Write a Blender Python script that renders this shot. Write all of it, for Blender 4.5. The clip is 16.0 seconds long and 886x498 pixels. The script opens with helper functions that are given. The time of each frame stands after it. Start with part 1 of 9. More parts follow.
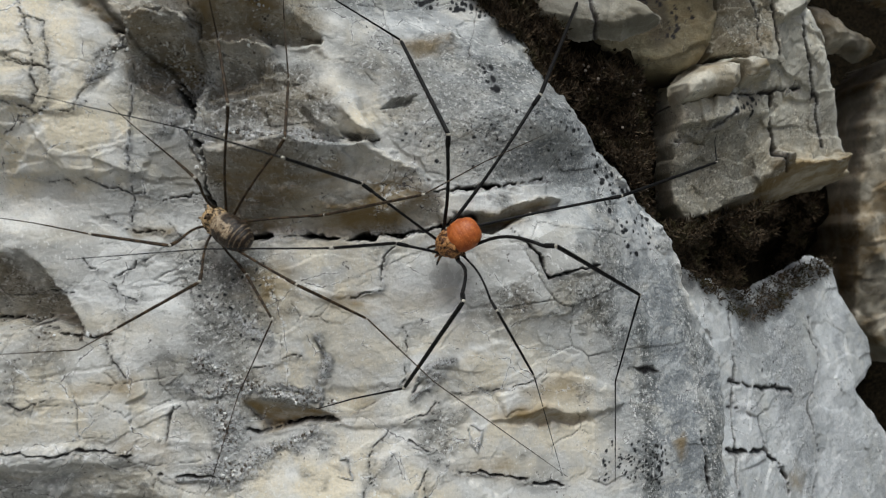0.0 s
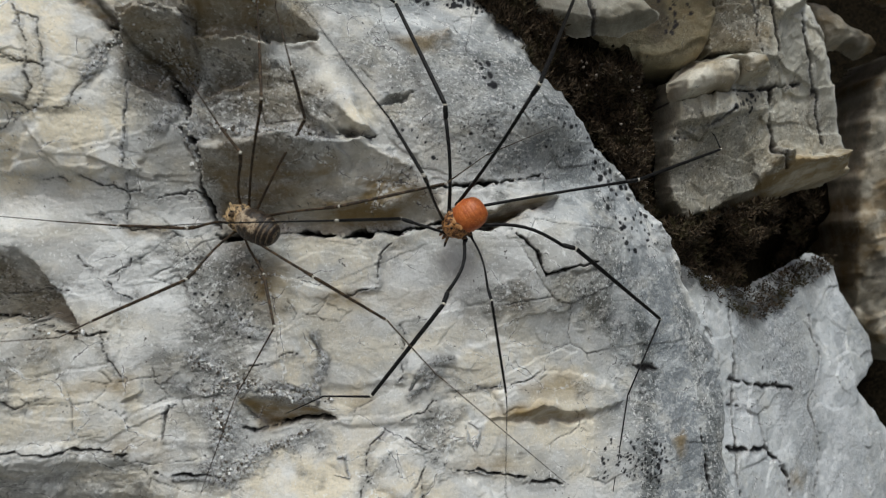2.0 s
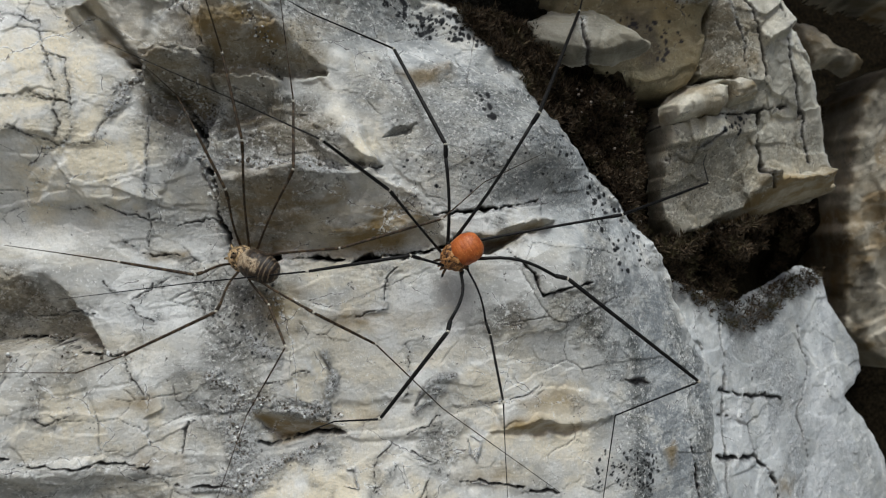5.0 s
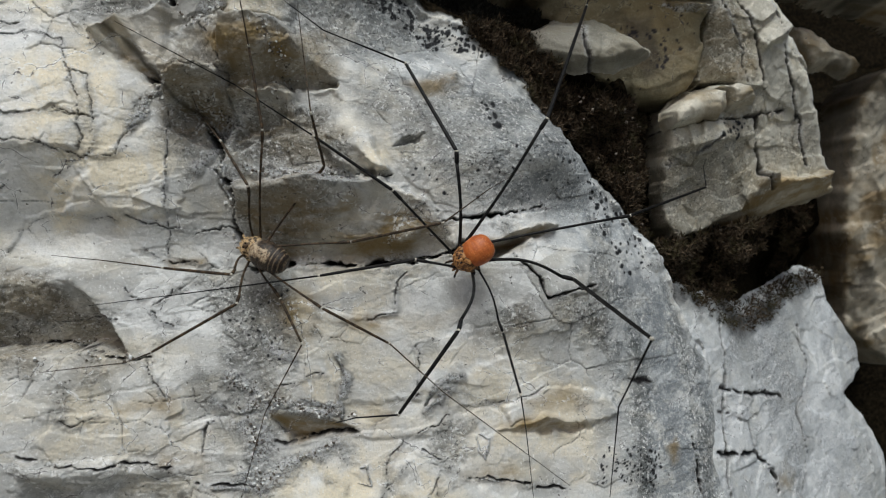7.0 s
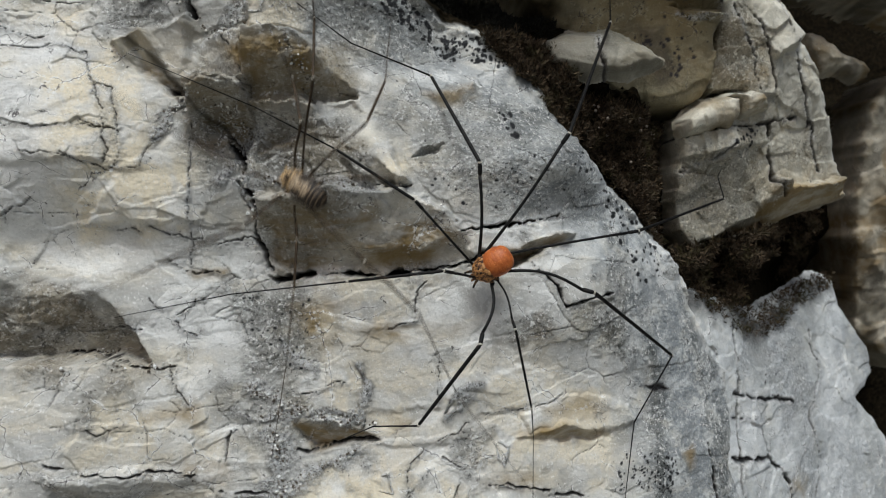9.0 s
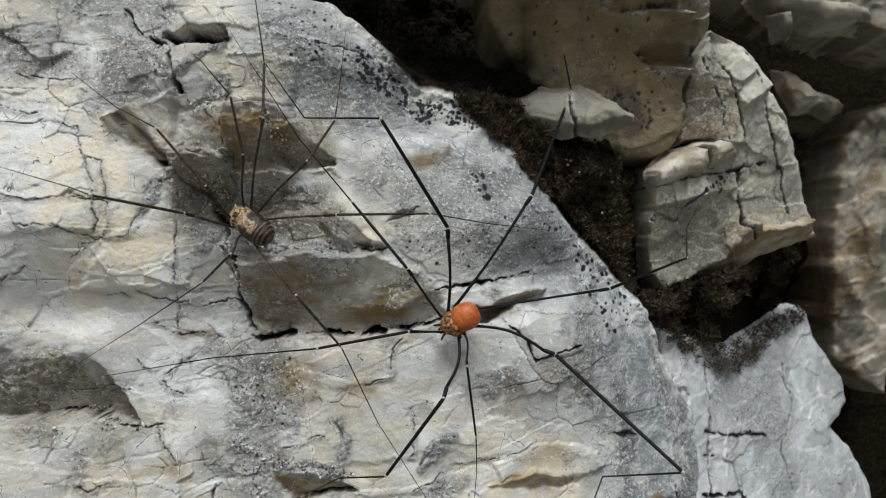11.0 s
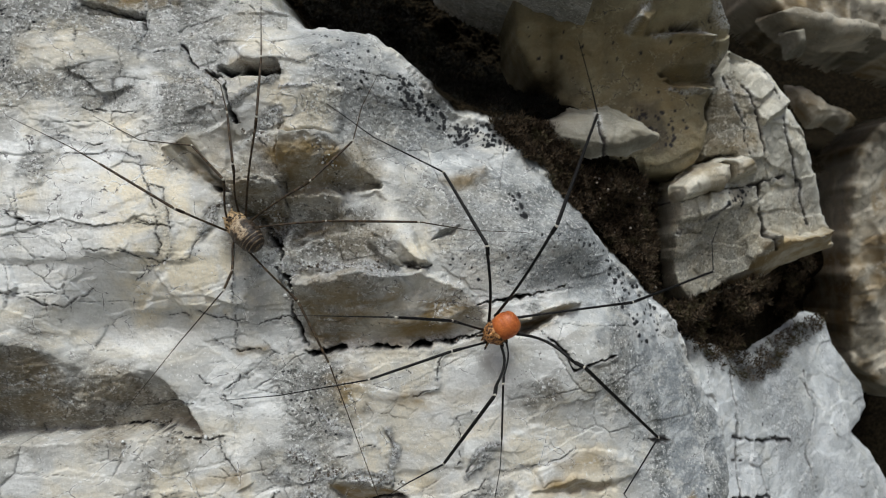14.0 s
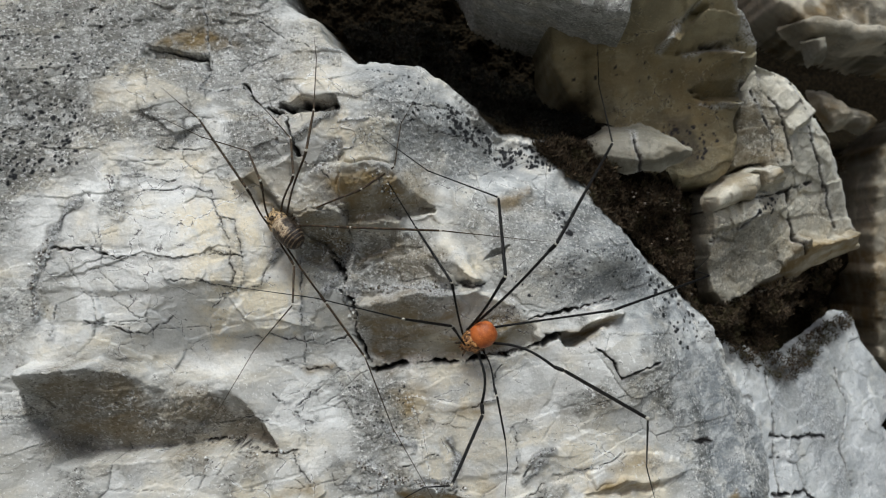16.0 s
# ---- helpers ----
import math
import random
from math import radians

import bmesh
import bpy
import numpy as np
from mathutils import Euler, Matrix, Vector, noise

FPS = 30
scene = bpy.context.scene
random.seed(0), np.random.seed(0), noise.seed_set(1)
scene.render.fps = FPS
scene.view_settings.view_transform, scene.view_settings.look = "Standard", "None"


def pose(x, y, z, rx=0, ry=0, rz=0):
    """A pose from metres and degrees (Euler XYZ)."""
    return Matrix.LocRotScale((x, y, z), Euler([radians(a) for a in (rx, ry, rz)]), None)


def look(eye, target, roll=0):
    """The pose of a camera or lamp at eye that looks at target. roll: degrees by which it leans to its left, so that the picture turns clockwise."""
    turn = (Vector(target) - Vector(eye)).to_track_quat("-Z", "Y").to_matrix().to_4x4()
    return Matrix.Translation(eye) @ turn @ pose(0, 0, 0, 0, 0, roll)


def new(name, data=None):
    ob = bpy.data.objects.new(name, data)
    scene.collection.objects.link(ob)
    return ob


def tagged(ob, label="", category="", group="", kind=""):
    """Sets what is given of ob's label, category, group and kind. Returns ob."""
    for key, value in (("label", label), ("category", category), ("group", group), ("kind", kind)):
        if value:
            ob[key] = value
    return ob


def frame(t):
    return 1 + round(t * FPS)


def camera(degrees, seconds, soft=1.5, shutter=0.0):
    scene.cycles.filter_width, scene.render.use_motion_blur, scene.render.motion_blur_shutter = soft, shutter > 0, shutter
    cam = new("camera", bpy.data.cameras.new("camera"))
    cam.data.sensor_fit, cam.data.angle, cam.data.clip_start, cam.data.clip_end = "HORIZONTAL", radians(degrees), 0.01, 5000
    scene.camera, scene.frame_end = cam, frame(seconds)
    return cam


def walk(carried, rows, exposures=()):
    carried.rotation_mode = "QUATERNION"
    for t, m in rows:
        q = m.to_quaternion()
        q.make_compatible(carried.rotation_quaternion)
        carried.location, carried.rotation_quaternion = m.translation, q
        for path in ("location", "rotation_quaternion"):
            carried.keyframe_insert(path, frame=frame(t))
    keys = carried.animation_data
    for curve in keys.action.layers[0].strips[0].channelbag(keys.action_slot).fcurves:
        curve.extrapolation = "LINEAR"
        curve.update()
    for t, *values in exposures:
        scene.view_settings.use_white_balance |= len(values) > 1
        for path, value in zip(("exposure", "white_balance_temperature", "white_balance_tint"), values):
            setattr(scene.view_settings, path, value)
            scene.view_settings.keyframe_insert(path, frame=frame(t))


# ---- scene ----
cam = camera(58.8, 16.0, 1.05, 0.5)
cam.data.dof.use_dof, cam.data.dof.focus_distance, cam.data.dof.aperture_fstop = True, 0.128, 48.0
METRES, EYE = 0.08, 1.2
ROWS = [
    (0.0, 0.0, 0.0, 0.0, -0.0, -0.0, 0.0),
    (0.5, -0.0171, 0.0133, -0.0078, -0.03, 0.02, -0.03),
    (1.0, -0.0447, 0.0484, -0.0125, -0.04, 0.03, -0.15),
    (1.5, -0.0112, 0.0646, -0.0154, 0.02, -0.05, -0.01),
    (2.0, 0.0082, 0.0081, -0.0064, 0.12, 0.04, 0.17),
    (2.5, -0.006, -0.0387, 0.0124, 0.05, 0.06, 0.22),
    (3.0, 0.0111, -0.0626, 0.0207, 0.1, 0.02, 0.21),
    (3.5, -0.0105, -0.0687, 0.039, 0.05, 0.2, 0.26),
    (4.0, -0.0051, -0.0466, 0.0351, 0.03, 0.17, 0.18),
    (6.5, 0.0044, -0.1308, 0.0425, 0.22, 0.08, 0.71),
    (7.0, -0.009, -0.1297, 0.0456, 0.24, 0.1, 0.77),
    (7.5, -0.0258, -0.1348, 0.0456, 0.31, 0.07, 0.7),
    (8.0, -0.0227, -0.13, 0.0472, 0.36, 0.06, 0.78),
    (8.5, -0.0398, -0.1535, 0.0585, 0.44, 0.14, 0.8),
    (9.0, -0.0404, -0.1449, 0.0624, 0.47, 0.19, 0.92),
    (9.5, -0.0072, -0.1413, 0.0959, 0.51, 0.11, 0.8),
    (10.0, 0.0208, -0.1567, 0.1431, 0.48, 0.11, 0.96),
    (12.5, -0.0107, -0.2987, 0.1913, 0.82, 0.85, 1.52),
    (13.0, -0.0383, -0.2992, 0.1893, 0.83, 1.04, 1.74),
    (13.5, -0.0433, -0.2906, 0.1925, 0.91, 1.1, 1.79),
    (14.0, -0.0587, -0.312, 0.193, 0.98, 1.18, 2.13),
    (14.5, -0.0868, -0.3274, 0.1953, 1.13, 1.21, 2.49),
    (15.0, -0.1084, -0.3557, 0.2049, 1.39, 1.13, 2.86),
    (15.5, -0.1233, -0.3942, 0.2266, 1.63, 1.1, 3.23),
    (16.0, -0.1456, -0.4224, 0.2446, 1.91, 1.11, 3.85),
]
walk(cam, [(t, pose(0, 0, EYE) @ pose(METRES * x, METRES * y, METRES * z, 90 + pitch, roll, yaw)) for t, x, y, z, yaw, pitch, roll in ROWS], [(0.0, -0.31), (9.5, -0.28), (12.5, -0.13), (16.0, -0.14)])

# ---- light: bright overcast sky over a cliff foot ----
world = bpy.data.worlds.new("overcast_sky")
scene.world = world
world.use_nodes = True
sky = world.node_tree.nodes.new("ShaderNodeTexSky")
sky.sky_type, sky.sun_disc = "NISHITA", False
sky.sun_elevation, sky.sun_rotation = radians(52), radians(200)
sky.air_density, sky.dust_density = 1.0, 4.0
back_node = world.node_tree.nodes["Background"]
world.node_tree.links.new(sky.outputs[0], back_node.inputs[0])
back_node.inputs[1].default_value = 0.078
sun = new("sun", bpy.data.lights.new("sun", "SUN"))
sun.data.energy, sun.data.angle, sun.data.color = 2.75, radians(22), (0.922, 0.985, 0.985)
sun.matrix_world = look((0.3, -2.3, 5.4), (0, 0.1, EYE))


# ---- materials ----
class Nodes:
    """A small writer of node materials; coordinates are millimetres of the object's space."""

    def __init__(self, name, scale=1000.0):
        self.m = bpy.data.materials.new(name)
        self.m.use_nodes = True
        self.t = self.m.node_tree
        self.bsdf = self.t.nodes["Principled BSDF"]
        tc = self.t.nodes.new("ShaderNodeTexCoord")
        v = self.t.nodes.new("ShaderNodeVectorMath")
        v.operation = "SCALE"
        v.inputs["Scale"].default_value = scale
        self.t.links.new(tc.outputs["Object"], v.inputs[0])
        self.co = v.outputs[0]

    def put(self, socket, value):
        if isinstance(value, (int, float, tuple)):
            socket.default_value = (*value, 1) if isinstance(value, tuple) and len(value) == 3 and socket.type == "RGBA" else value
        else:
            self.t.links.new(value, socket)

    def noise(self, size, detail=4.0, rough=0.55, stretch=None, warp=0.0):
        n = self.t.nodes.new("ShaderNodeTexNoise")
        co = self.co
        if stretch:
            mp = self.t.nodes.new("ShaderNodeMapping")
            mp.inputs["Rotation"].default_value = (0, radians(stretch[1]), 0)
            mp.inputs["Scale"].default_value = (1 / stretch[0], 1, 1)
            self.t.links.new(co, mp.inputs[0])
            co = mp.outputs[0]
        self.t.links.new(co, n.inputs["Vector"])
        n.inputs["Scale"].default_value, n.inputs["Detail"].default_value = 1 / size, detail
        n.inputs["Roughness"].default_value, n.inputs["Distortion"].default_value = rough, warp
        return n.outputs["Fac"]

    def cells(self, size, feature="F1", stretch=None, warp=0.0):
        n = self.t.nodes.new("ShaderNodeTexVoronoi")
        n.feature = feature
        co = self.co
        if warp:
            wave = self.t.nodes.new("ShaderNodeTexNoise")
            wave.inputs["Scale"].default_value, wave.inputs["Detail"].default_value = 1 / (2.2 * warp), 5.0
            self.t.links.new(co, wave.inputs["Vector"])
            bend = self.t.nodes.new("ShaderNodeVectorMath")
            bend.operation = "MULTIPLY_ADD"
            self.t.links.new(wave.outputs["Color"], bend.inputs[0])
            bend.inputs[1].default_value = (2 * warp, 2 * warp, 2 * warp)
            self.t.links.new(co, bend.inputs[2])
            co = bend.outputs[0]
        if stretch:
            mp = self.t.nodes.new("ShaderNodeMapping")
            mp.inputs["Rotation"].default_value = (0, radians(stretch[1]), 0)
            mp.inputs["Scale"].default_value = (1 / stretch[0], 1, 1)
            self.t.links.new(co, mp.inputs[0])
            co = mp.outputs[0]
        self.t.links.new(co, n.inputs["Vector"])
        n.inputs["Scale"].default_value = 1 / size
        return n.outputs["Distance"]

    def shards(self, size, stretch, warp):
        """A tone for each angular piece of the stone."""
        split = self.t.nodes.new("ShaderNodeSeparateColor")
        self.t.links.new(self.cells(size, "F1", stretch, warp).node.outputs["Color"], split.inputs[0])
        return split.outputs[0]

    def mark(self, name):
        n = self.t.nodes.new("ShaderNodeAttribute")
        n.attribute_name = name
        return n.outputs["Fac"]

    def span(self, value, a, b, lo=0.0, hi=1.0):
        n = self.t.nodes.new("ShaderNodeMapRange")
        n.interpolation_type = "SMOOTHSTEP"
        self.t.links.new(value, n.inputs[0])
        for k, x in zip((1, 2, 3, 4), (a, b, lo, hi)):
            n.inputs[k].default_value = x
        return n.outputs[0]

    def math(self, op, a, b=0.0):
        n = self.t.nodes.new("ShaderNodeMath")
        n.operation = op
        self.put(n.inputs[0], a)
        self.put(n.inputs[1], b)
        return n.outputs[0]

    def mix(self, fac, a, b):
        n = self.t.nodes.new("ShaderNodeMix")
        n.data_type = "RGBA"
        n.clamp_factor = True
        self.put(n.inputs[0], fac)
        self.put(n.inputs[6], a)
        self.put(n.inputs[7], b)
        return n.outputs[2]

    def bump(self, height, mm, strength=1.0, below=None):
        n = self.t.nodes.new("ShaderNodeBump")
        n.inputs["Strength"].default_value, n.inputs["Distance"].default_value = strength, mm / 1000
        self.t.links.new(height, n.inputs["Height"])
        if below is not None:
            self.t.links.new(below, n.inputs["Normal"])
        return n.outputs[0]

    def done(self, colour, rough=0.6, normal=None, spec=0.4, metal=0.0):
        self.put(self.bsdf.inputs["Base Color"], colour)
        self.put(self.bsdf.inputs["Roughness"], rough)
        self.bsdf.inputs["Specular IOR Level"].default_value = spec
        self.bsdf.inputs["Metallic"].default_value = metal
        if normal is not None:
            self.t.links.new(normal, self.bsdf.inputs["Normal"])
        return self.m


def marble(name, pale=(0.70, 0.70, 0.685), cream=(0.80, 0.715, 0.555), grey=(0.19, 0.185, 0.165)):
    """Waxy crystalline stone with soft clouds, plates of differing tone, angular fractures, and a rough grey skin where it has weathered."""
    n = Nodes(name)
    dull = tuple(x * y for x, y in zip(pale, (0.58, 0.575, 0.56)))
    light = tuple(min(0.90, x * 1.28) for x in pale)
    buff = tuple(0.25 * a + 0.75 * b for a, b in zip(pale, cream))
    g = n.mark("grey")
    c = n.mix(n.span(n.noise(13, 4, 0.55, (1.7, -8), 0.6), 0.40, 0.64), pale, dull)
    c = n.mix(n.span(n.noise(7, 4, 0.55, (1.5, 12), 0.5), 0.50, 0.66, 0, 0.85), c, light)
    c = n.mix(n.span(n.noise(5.5, 4, 0.55, (1.8, -5), 0.5), 0.47, 0.66, 0, 0.85), c, buff)
    for size, stretch, much in ((8, (1.6, -10), 0.5), (3.4, (1.5, 15), 0.32)):
        shard = n.shards(size, stretch, 0.35 * size)
        c = n.mix(n.span(shard, 0.62, 0.95, 0, much), c, light)
        c = n.mix(n.span(shard, 0.36, 0.05, 0, 0.8 * much), c, dull)
    # each plate has a tone of its own
    c = n.mix(n.span(n.mark("plate"), 0.5, 1.0, 0, 0.6), c, light)
    c = n.mix(n.span(n.mark("plate"), 0.45, 0.0, 0, 0.6), c, tuple(x * y for x, y in zip(dull, (0.80, 0.77, 0.70))))
    c = n.mix(n.math("MULTIPLY", n.mark("warm"), n.span(n.noise(4.5, 3, 0.5, None, 0.4), 0.36, 0.60, 0.15, 1.0)), c, cream)
    cool = n.mark("cool")
    c = n.mix(n.math("MULTIPLY", cool, n.span(n.noise(4, 5, 0.6, (2.5, 80), 0.4), 0.36, 0.62, 0.45, 1.0)), c, tuple(a * b for a, b in zip(pale, (0.95, 0.985, 1.02))))
    streak = n.math("MAXIMUM", n.span(n.noise(2.6, 5, 0.65, (3.5, 76), 0.4), 0.46, 0.58, 0, 0.8), n.span(n.noise(5, 6, 0.72, (1.4, 60), 0.3), 0.48, 0.60, 0, 0.85))
    c = n.mix(n.math("MULTIPLY", cool, streak), c, tuple(a * b for a, b in zip(pale, (0.34, 0.375, 0.42))))
    # grains of the crystalline stone
    c = n.mix(n.span(n.noise(1.6, 5, 0.65), 0.50, 0.70, 0, 0.25), c, dull)
    c = n.mix(n.span(n.noise(0.42, 3, 0.65), 0.50, 0.66, 0, 0.25), c, dull)
    c = n.mix(n.span(n.noise(0.5, 4, 0.65), 0.58, 0.66, 0, 0.55), c, light)
    # weathered grey skin, broken up at two sizes
    skin = n.math("MULTIPLY", g, n.span(n.noise(2.8, 6, 0.74), 0.36, 0.57, 0.20, 0.95))
    c = n.mix(skin, c, n.mix(cool, grey, tuple(a * b for a, b in zip(grey, (0.95, 1.05, 1.16)))))
    worn = n.span(g, 0.1, 0.7)
    c = n.mix(n.math("MULTIPLY", worn, n.span(n.noise(0.55, 4, 0.70, None, 0.3), 0.56, 0.63, 0, 0.80)), c, (0.075, 0.075, 0.075))
    c = n.mix(n.math("MULTIPLY", worn, n.span(n.noise(0.6, 4, 0.70), 0.55, 0.61, 0, 0.75)), c, light)
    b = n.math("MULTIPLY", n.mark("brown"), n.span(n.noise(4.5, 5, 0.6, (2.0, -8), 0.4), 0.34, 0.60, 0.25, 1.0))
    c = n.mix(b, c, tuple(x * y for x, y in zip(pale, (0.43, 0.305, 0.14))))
    # sparse pin-holes in the clean stone
    pits = n.math("MULTIPLY", n.span(n.noise(0.65, 3, 0.6), 0.64, 0.675), n.span(n.noise(6, 3), 0.52, 0.64))
    c = n.mix(pits, c, (0.12, 0.11, 0.10))
    # angular fractures: a few wide plates, and a finer net in places, edged with white crystals
    for size, stretch, wide, where, lo in ((15, (1.5, -12), 0.0042, 19, 0.46), (7.5, (1.3, 24), 0.0075, 12, 0.52), (3.6, (1.6, -4), 0.013, 8, 0.57)):
        edge = n.cells(size, "DISTANCE_TO_EDGE", stretch, 0.30 * size)
        here = n.span(n.noise(where, 3, 0.6), lo, lo + 0.09)
        sugar = n.math("MULTIPLY", n.span(edge, wide, 7 * wide, 0.8, 0.0), n.span(n.noise(0.6, 3, 0.7), 0.48, 0.60))
        c = n.mix(n.math("MULTIPLY", sugar, here), c, light)
        line = n.math("MULTIPLY", n.span(edge, 0.35 * wide, wide, 0.85, 0.0), n.span(n.noise(1.6, 3, 0.6), 0.40, 0.54))
        c = n.mix(n.math("MULTIPLY", line, here), c, (0.085, 0.075, 0.080))
    crust = n.mark("crust")
    c = n.mix(n.math("MULTIPLY", crust, n.span(n.noise(0.5, 4, 0.7), 0.42, 0.52)), c, (0.84, 0.84, 0.84))
    c = n.mix(n.math("MULTIPLY", crust, n.span(n.noise(0.6, 4, 0.66, None, 0.5), 0.56, 0.62, 0, 0.8)), c, (0.07, 0.064, 0.066))
    c = n.mix(n.mark("dirt"), c, (0.030, 0.025, 0.026))
    c = n.mix(n.mark("spot"), c, (0.020, 0.021, 0.024))
    # near-black earth; the cleft's deep shade is put into this colour too
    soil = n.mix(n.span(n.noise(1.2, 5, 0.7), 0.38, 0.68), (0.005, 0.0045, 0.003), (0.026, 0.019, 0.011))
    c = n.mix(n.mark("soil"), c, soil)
    rough = n.math("ADD", n.span(n.noise(3, 4, 0.6), 0.3, 0.7, 0.34, 0.58), n.math("MULTIPLY", n.math("MAXIMUM", g, n.mark("soil")), 0.35))
    b1 = n.bump(n.noise(3.2, 5, 0.55, (1.3, -10), 0.3), 0.30)
    b2 = n.bump(n.math("MULTIPLY", n.math("ADD", g, 0.22), n.noise(0.7, 5, 0.72)), 0.85, 1.0, b1)
    b3 = n.bump(n.math("MULTIPLY", crust, n.noise(0.6, 4, 0.75)), 0.8, 1.0, b2)
    n.done(c, rough, b3, 0.4)
    n.put(n.bsdf.inputs["Specular IOR Level"], n.span(n.mark("soil"), 0.0, 1.0, 0.28, 0.02))
    return n.m


ROCK = marble("weathered_marble")
# olive tint, with the outward-leaning face's shade put into darker base tones
ROCK_OLIVE = marble("shaded_olive_marble", (0.37, 0.325, 0.215), (0.36, 0.28, 0.15), (0.19, 0.175, 0.13))
ROCK_PALE = marble("pale_marble", (0.80, 0.81, 0.80), (0.78, 0.73, 0.62), (0.32, 0.33, 0.34))
ROCK_BLOCK = marble("block_marble", (0.68, 0.65, 0.565), (0.62, 0.53, 0.37), (0.27, 0.25, 0.21))
# marble toned down for the shade under the overhang
ROCK_WEDGE = marble("shaded_wedge_marble", (0.35, 0.33, 0.275), (0.32, 0.28, 0.20), (0.20, 0.19, 0.165))
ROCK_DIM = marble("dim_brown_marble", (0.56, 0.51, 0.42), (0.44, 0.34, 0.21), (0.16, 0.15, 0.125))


# ---- relief: stone surfaces as sheets over the cliff's own plane, in mm ----
def hashed(i, j, seed):
    n = i.astype(np.int32).view(np.uint32) * np.uint32(374761393) + j.astype(np.int32).view(np.uint32) * np.uint32(668265263) + np.uint32((seed * 974711) & 0xFFFFFFFF)
    n = (n ^ (n >> np.uint32(13))) * np.uint32(1274126177)
    return ((n ^ (n >> np.uint32(16))) & np.uint32(0xFFFFFF)) * (1.0 / 0xFFFFFF)


def grain(x, y, seed):
    i, j = np.floor(x), np.floor(y)
    a, b = x - i, y - j
    a, b = a * a * (3 - 2 * a), b * b * (3 - 2 * b)
    p = hashed(i, j, seed) * (1 - a) + hashed(i + 1, j, seed) * a
    q = hashed(i, j + 1, seed) * (1 - a) + hashed(i + 1, j + 1, seed) * a
    return (p * (1 - b) + q * b) * 2 - 1


def fbm(x, y, size, octaves, seed, rough=0.5):
    total, amp, f = 0, 1.0, 1.0 / size
    for k in range(octaves):
        total = total + amp * grain(x * f + 17.3 * k, y * f - 9.1 * k, seed + k)
        amp, f = amp * rough, f * 2.03
    return total


def chips(x, y, size, seed, tilt, plates=False):
    """Broken facets: the plane of the nearest of many scattered cells."""
    x, y = x / size, y / size
    i, j = np.floor(x), np.floor(y)
    best = np.full(x.shape, 9.0)
    second = np.full(x.shape, 9.0)
    value, tone = np.zeros(x.shape), np.zeros(x.shape)
    for di in (-1, 0, 1):
        for dj in (-1, 0, 1):
            a, b = i + di, j + dj
            p = x - (a + 0.15 + 0.7 * hashed(a, b, seed))
            q = y - (b + 0.15 + 0.7 * hashed(a, b, seed + 1))
            r = p * p + q * q
            v = ((hashed(a, b, seed + 2) - 0.5) * p + (hashed(a, b, seed + 3) - 0.5) * q) * tilt + (hashed(a, b, seed + 4) - 0.5) * 0.10 * tilt
            near = r < best
            second = np.where(near, best, np.minimum(second, r))
            best = np.where(near, r, best)
            value = np.where(near, v, value)
            if plates:
                tone = np.where(near, hashed(a, b, seed + 5), tone)
    if plates:
        return value * size, tone, (np.sqrt(second) - np.sqrt(best)) * size
    return value * size


def chiselled(x, y, size, seed, wave, tall):
    """A rolling surface cut into flat facets: in each scattered cell, the plane that touches it at the cell's centre."""
    i, j = np.floor(x / size), np.floor(y / size)
    best = np.full(x.shape, 9e9)
    cx, cy = np.zeros(x.shape), np.zeros(x.shape)
    for di in (-1, 0, 1):
        for dj in (-1, 0, 1):
            a, b = i + di, j + dj
            p = (a + 0.1 + 0.8 * hashed(a, b, seed)) * size
            q = (b + 0.1 + 0.8 * hashed(a, b, seed + 1)) * size
            r = (x - p) ** 2 + (y - q) ** 2
            near = r < best
            best, cx, cy = np.where(near, r, best), np.where(near, p, cx), np.where(near, q, cy)
    e = 0.15 * wave
    f = fbm(cx, cy, wave, 1, seed + 7)
    gx = (fbm(cx + e, cy, wave, 1, seed + 7) - f) / e
    gy = (fbm(cx, cy + e, wave, 1, seed + 7) - f) / e
    return tall * (f + gx * (x - cx) + gy * (y - cy))


def ease(a, b, x):
    t = np.clip((x - a) / (b - a), 0, 1)
    return t * t * (3 - 2 * t)


def line_distance(x, y, pts):
    best = np.full(x.shape, 1e9)
    for (ax, ay), (bx, by) in zip(pts, pts[1:]):
        vx, vy = bx - ax, by - ay
        k = np.clip(((x - ax) * vx + (y - ay) * vy) / max(vx * vx + vy * vy, 1e-9), 0, 1)
        best = np.minimum(best, (x - ax - k * vx) ** 2 + (y - ay - k * vy) ** 2)
    return np.sqrt(best)


def outline_distance(x, y, pts):
    """Distance to a closed outline, negative inside."""
    d = line_distance(x, y, pts + pts[:1])
    inside = np.zeros(x.shape, bool)
    for (ax, ay), (bx, by) in zip(pts, pts[1:] + pts[:1]):
        if ay != by:
            inside ^= ((ay > y) != (by > y)) & (x < (bx - ax) * (y - ay) / (by - ay) + ax)
    return np.where(inside, -d, d)


def within(u, w, pts):
    """Whether a place lies inside a closed outline."""
    inside = False
    for (ax, ay), (bx, by) in zip(pts, pts[1:] + pts[:1]):
        if (ay > w) != (by > w) and u < (bx - ax) * (w - ay) / (by - ay) + ax:
            inside = not inside
    return inside


def bulge(u, w, cu, cw, ru, rw):
    return np.exp(-(((u - cu) / ru) ** 2 + ((w - cw) / rw) ** 2))


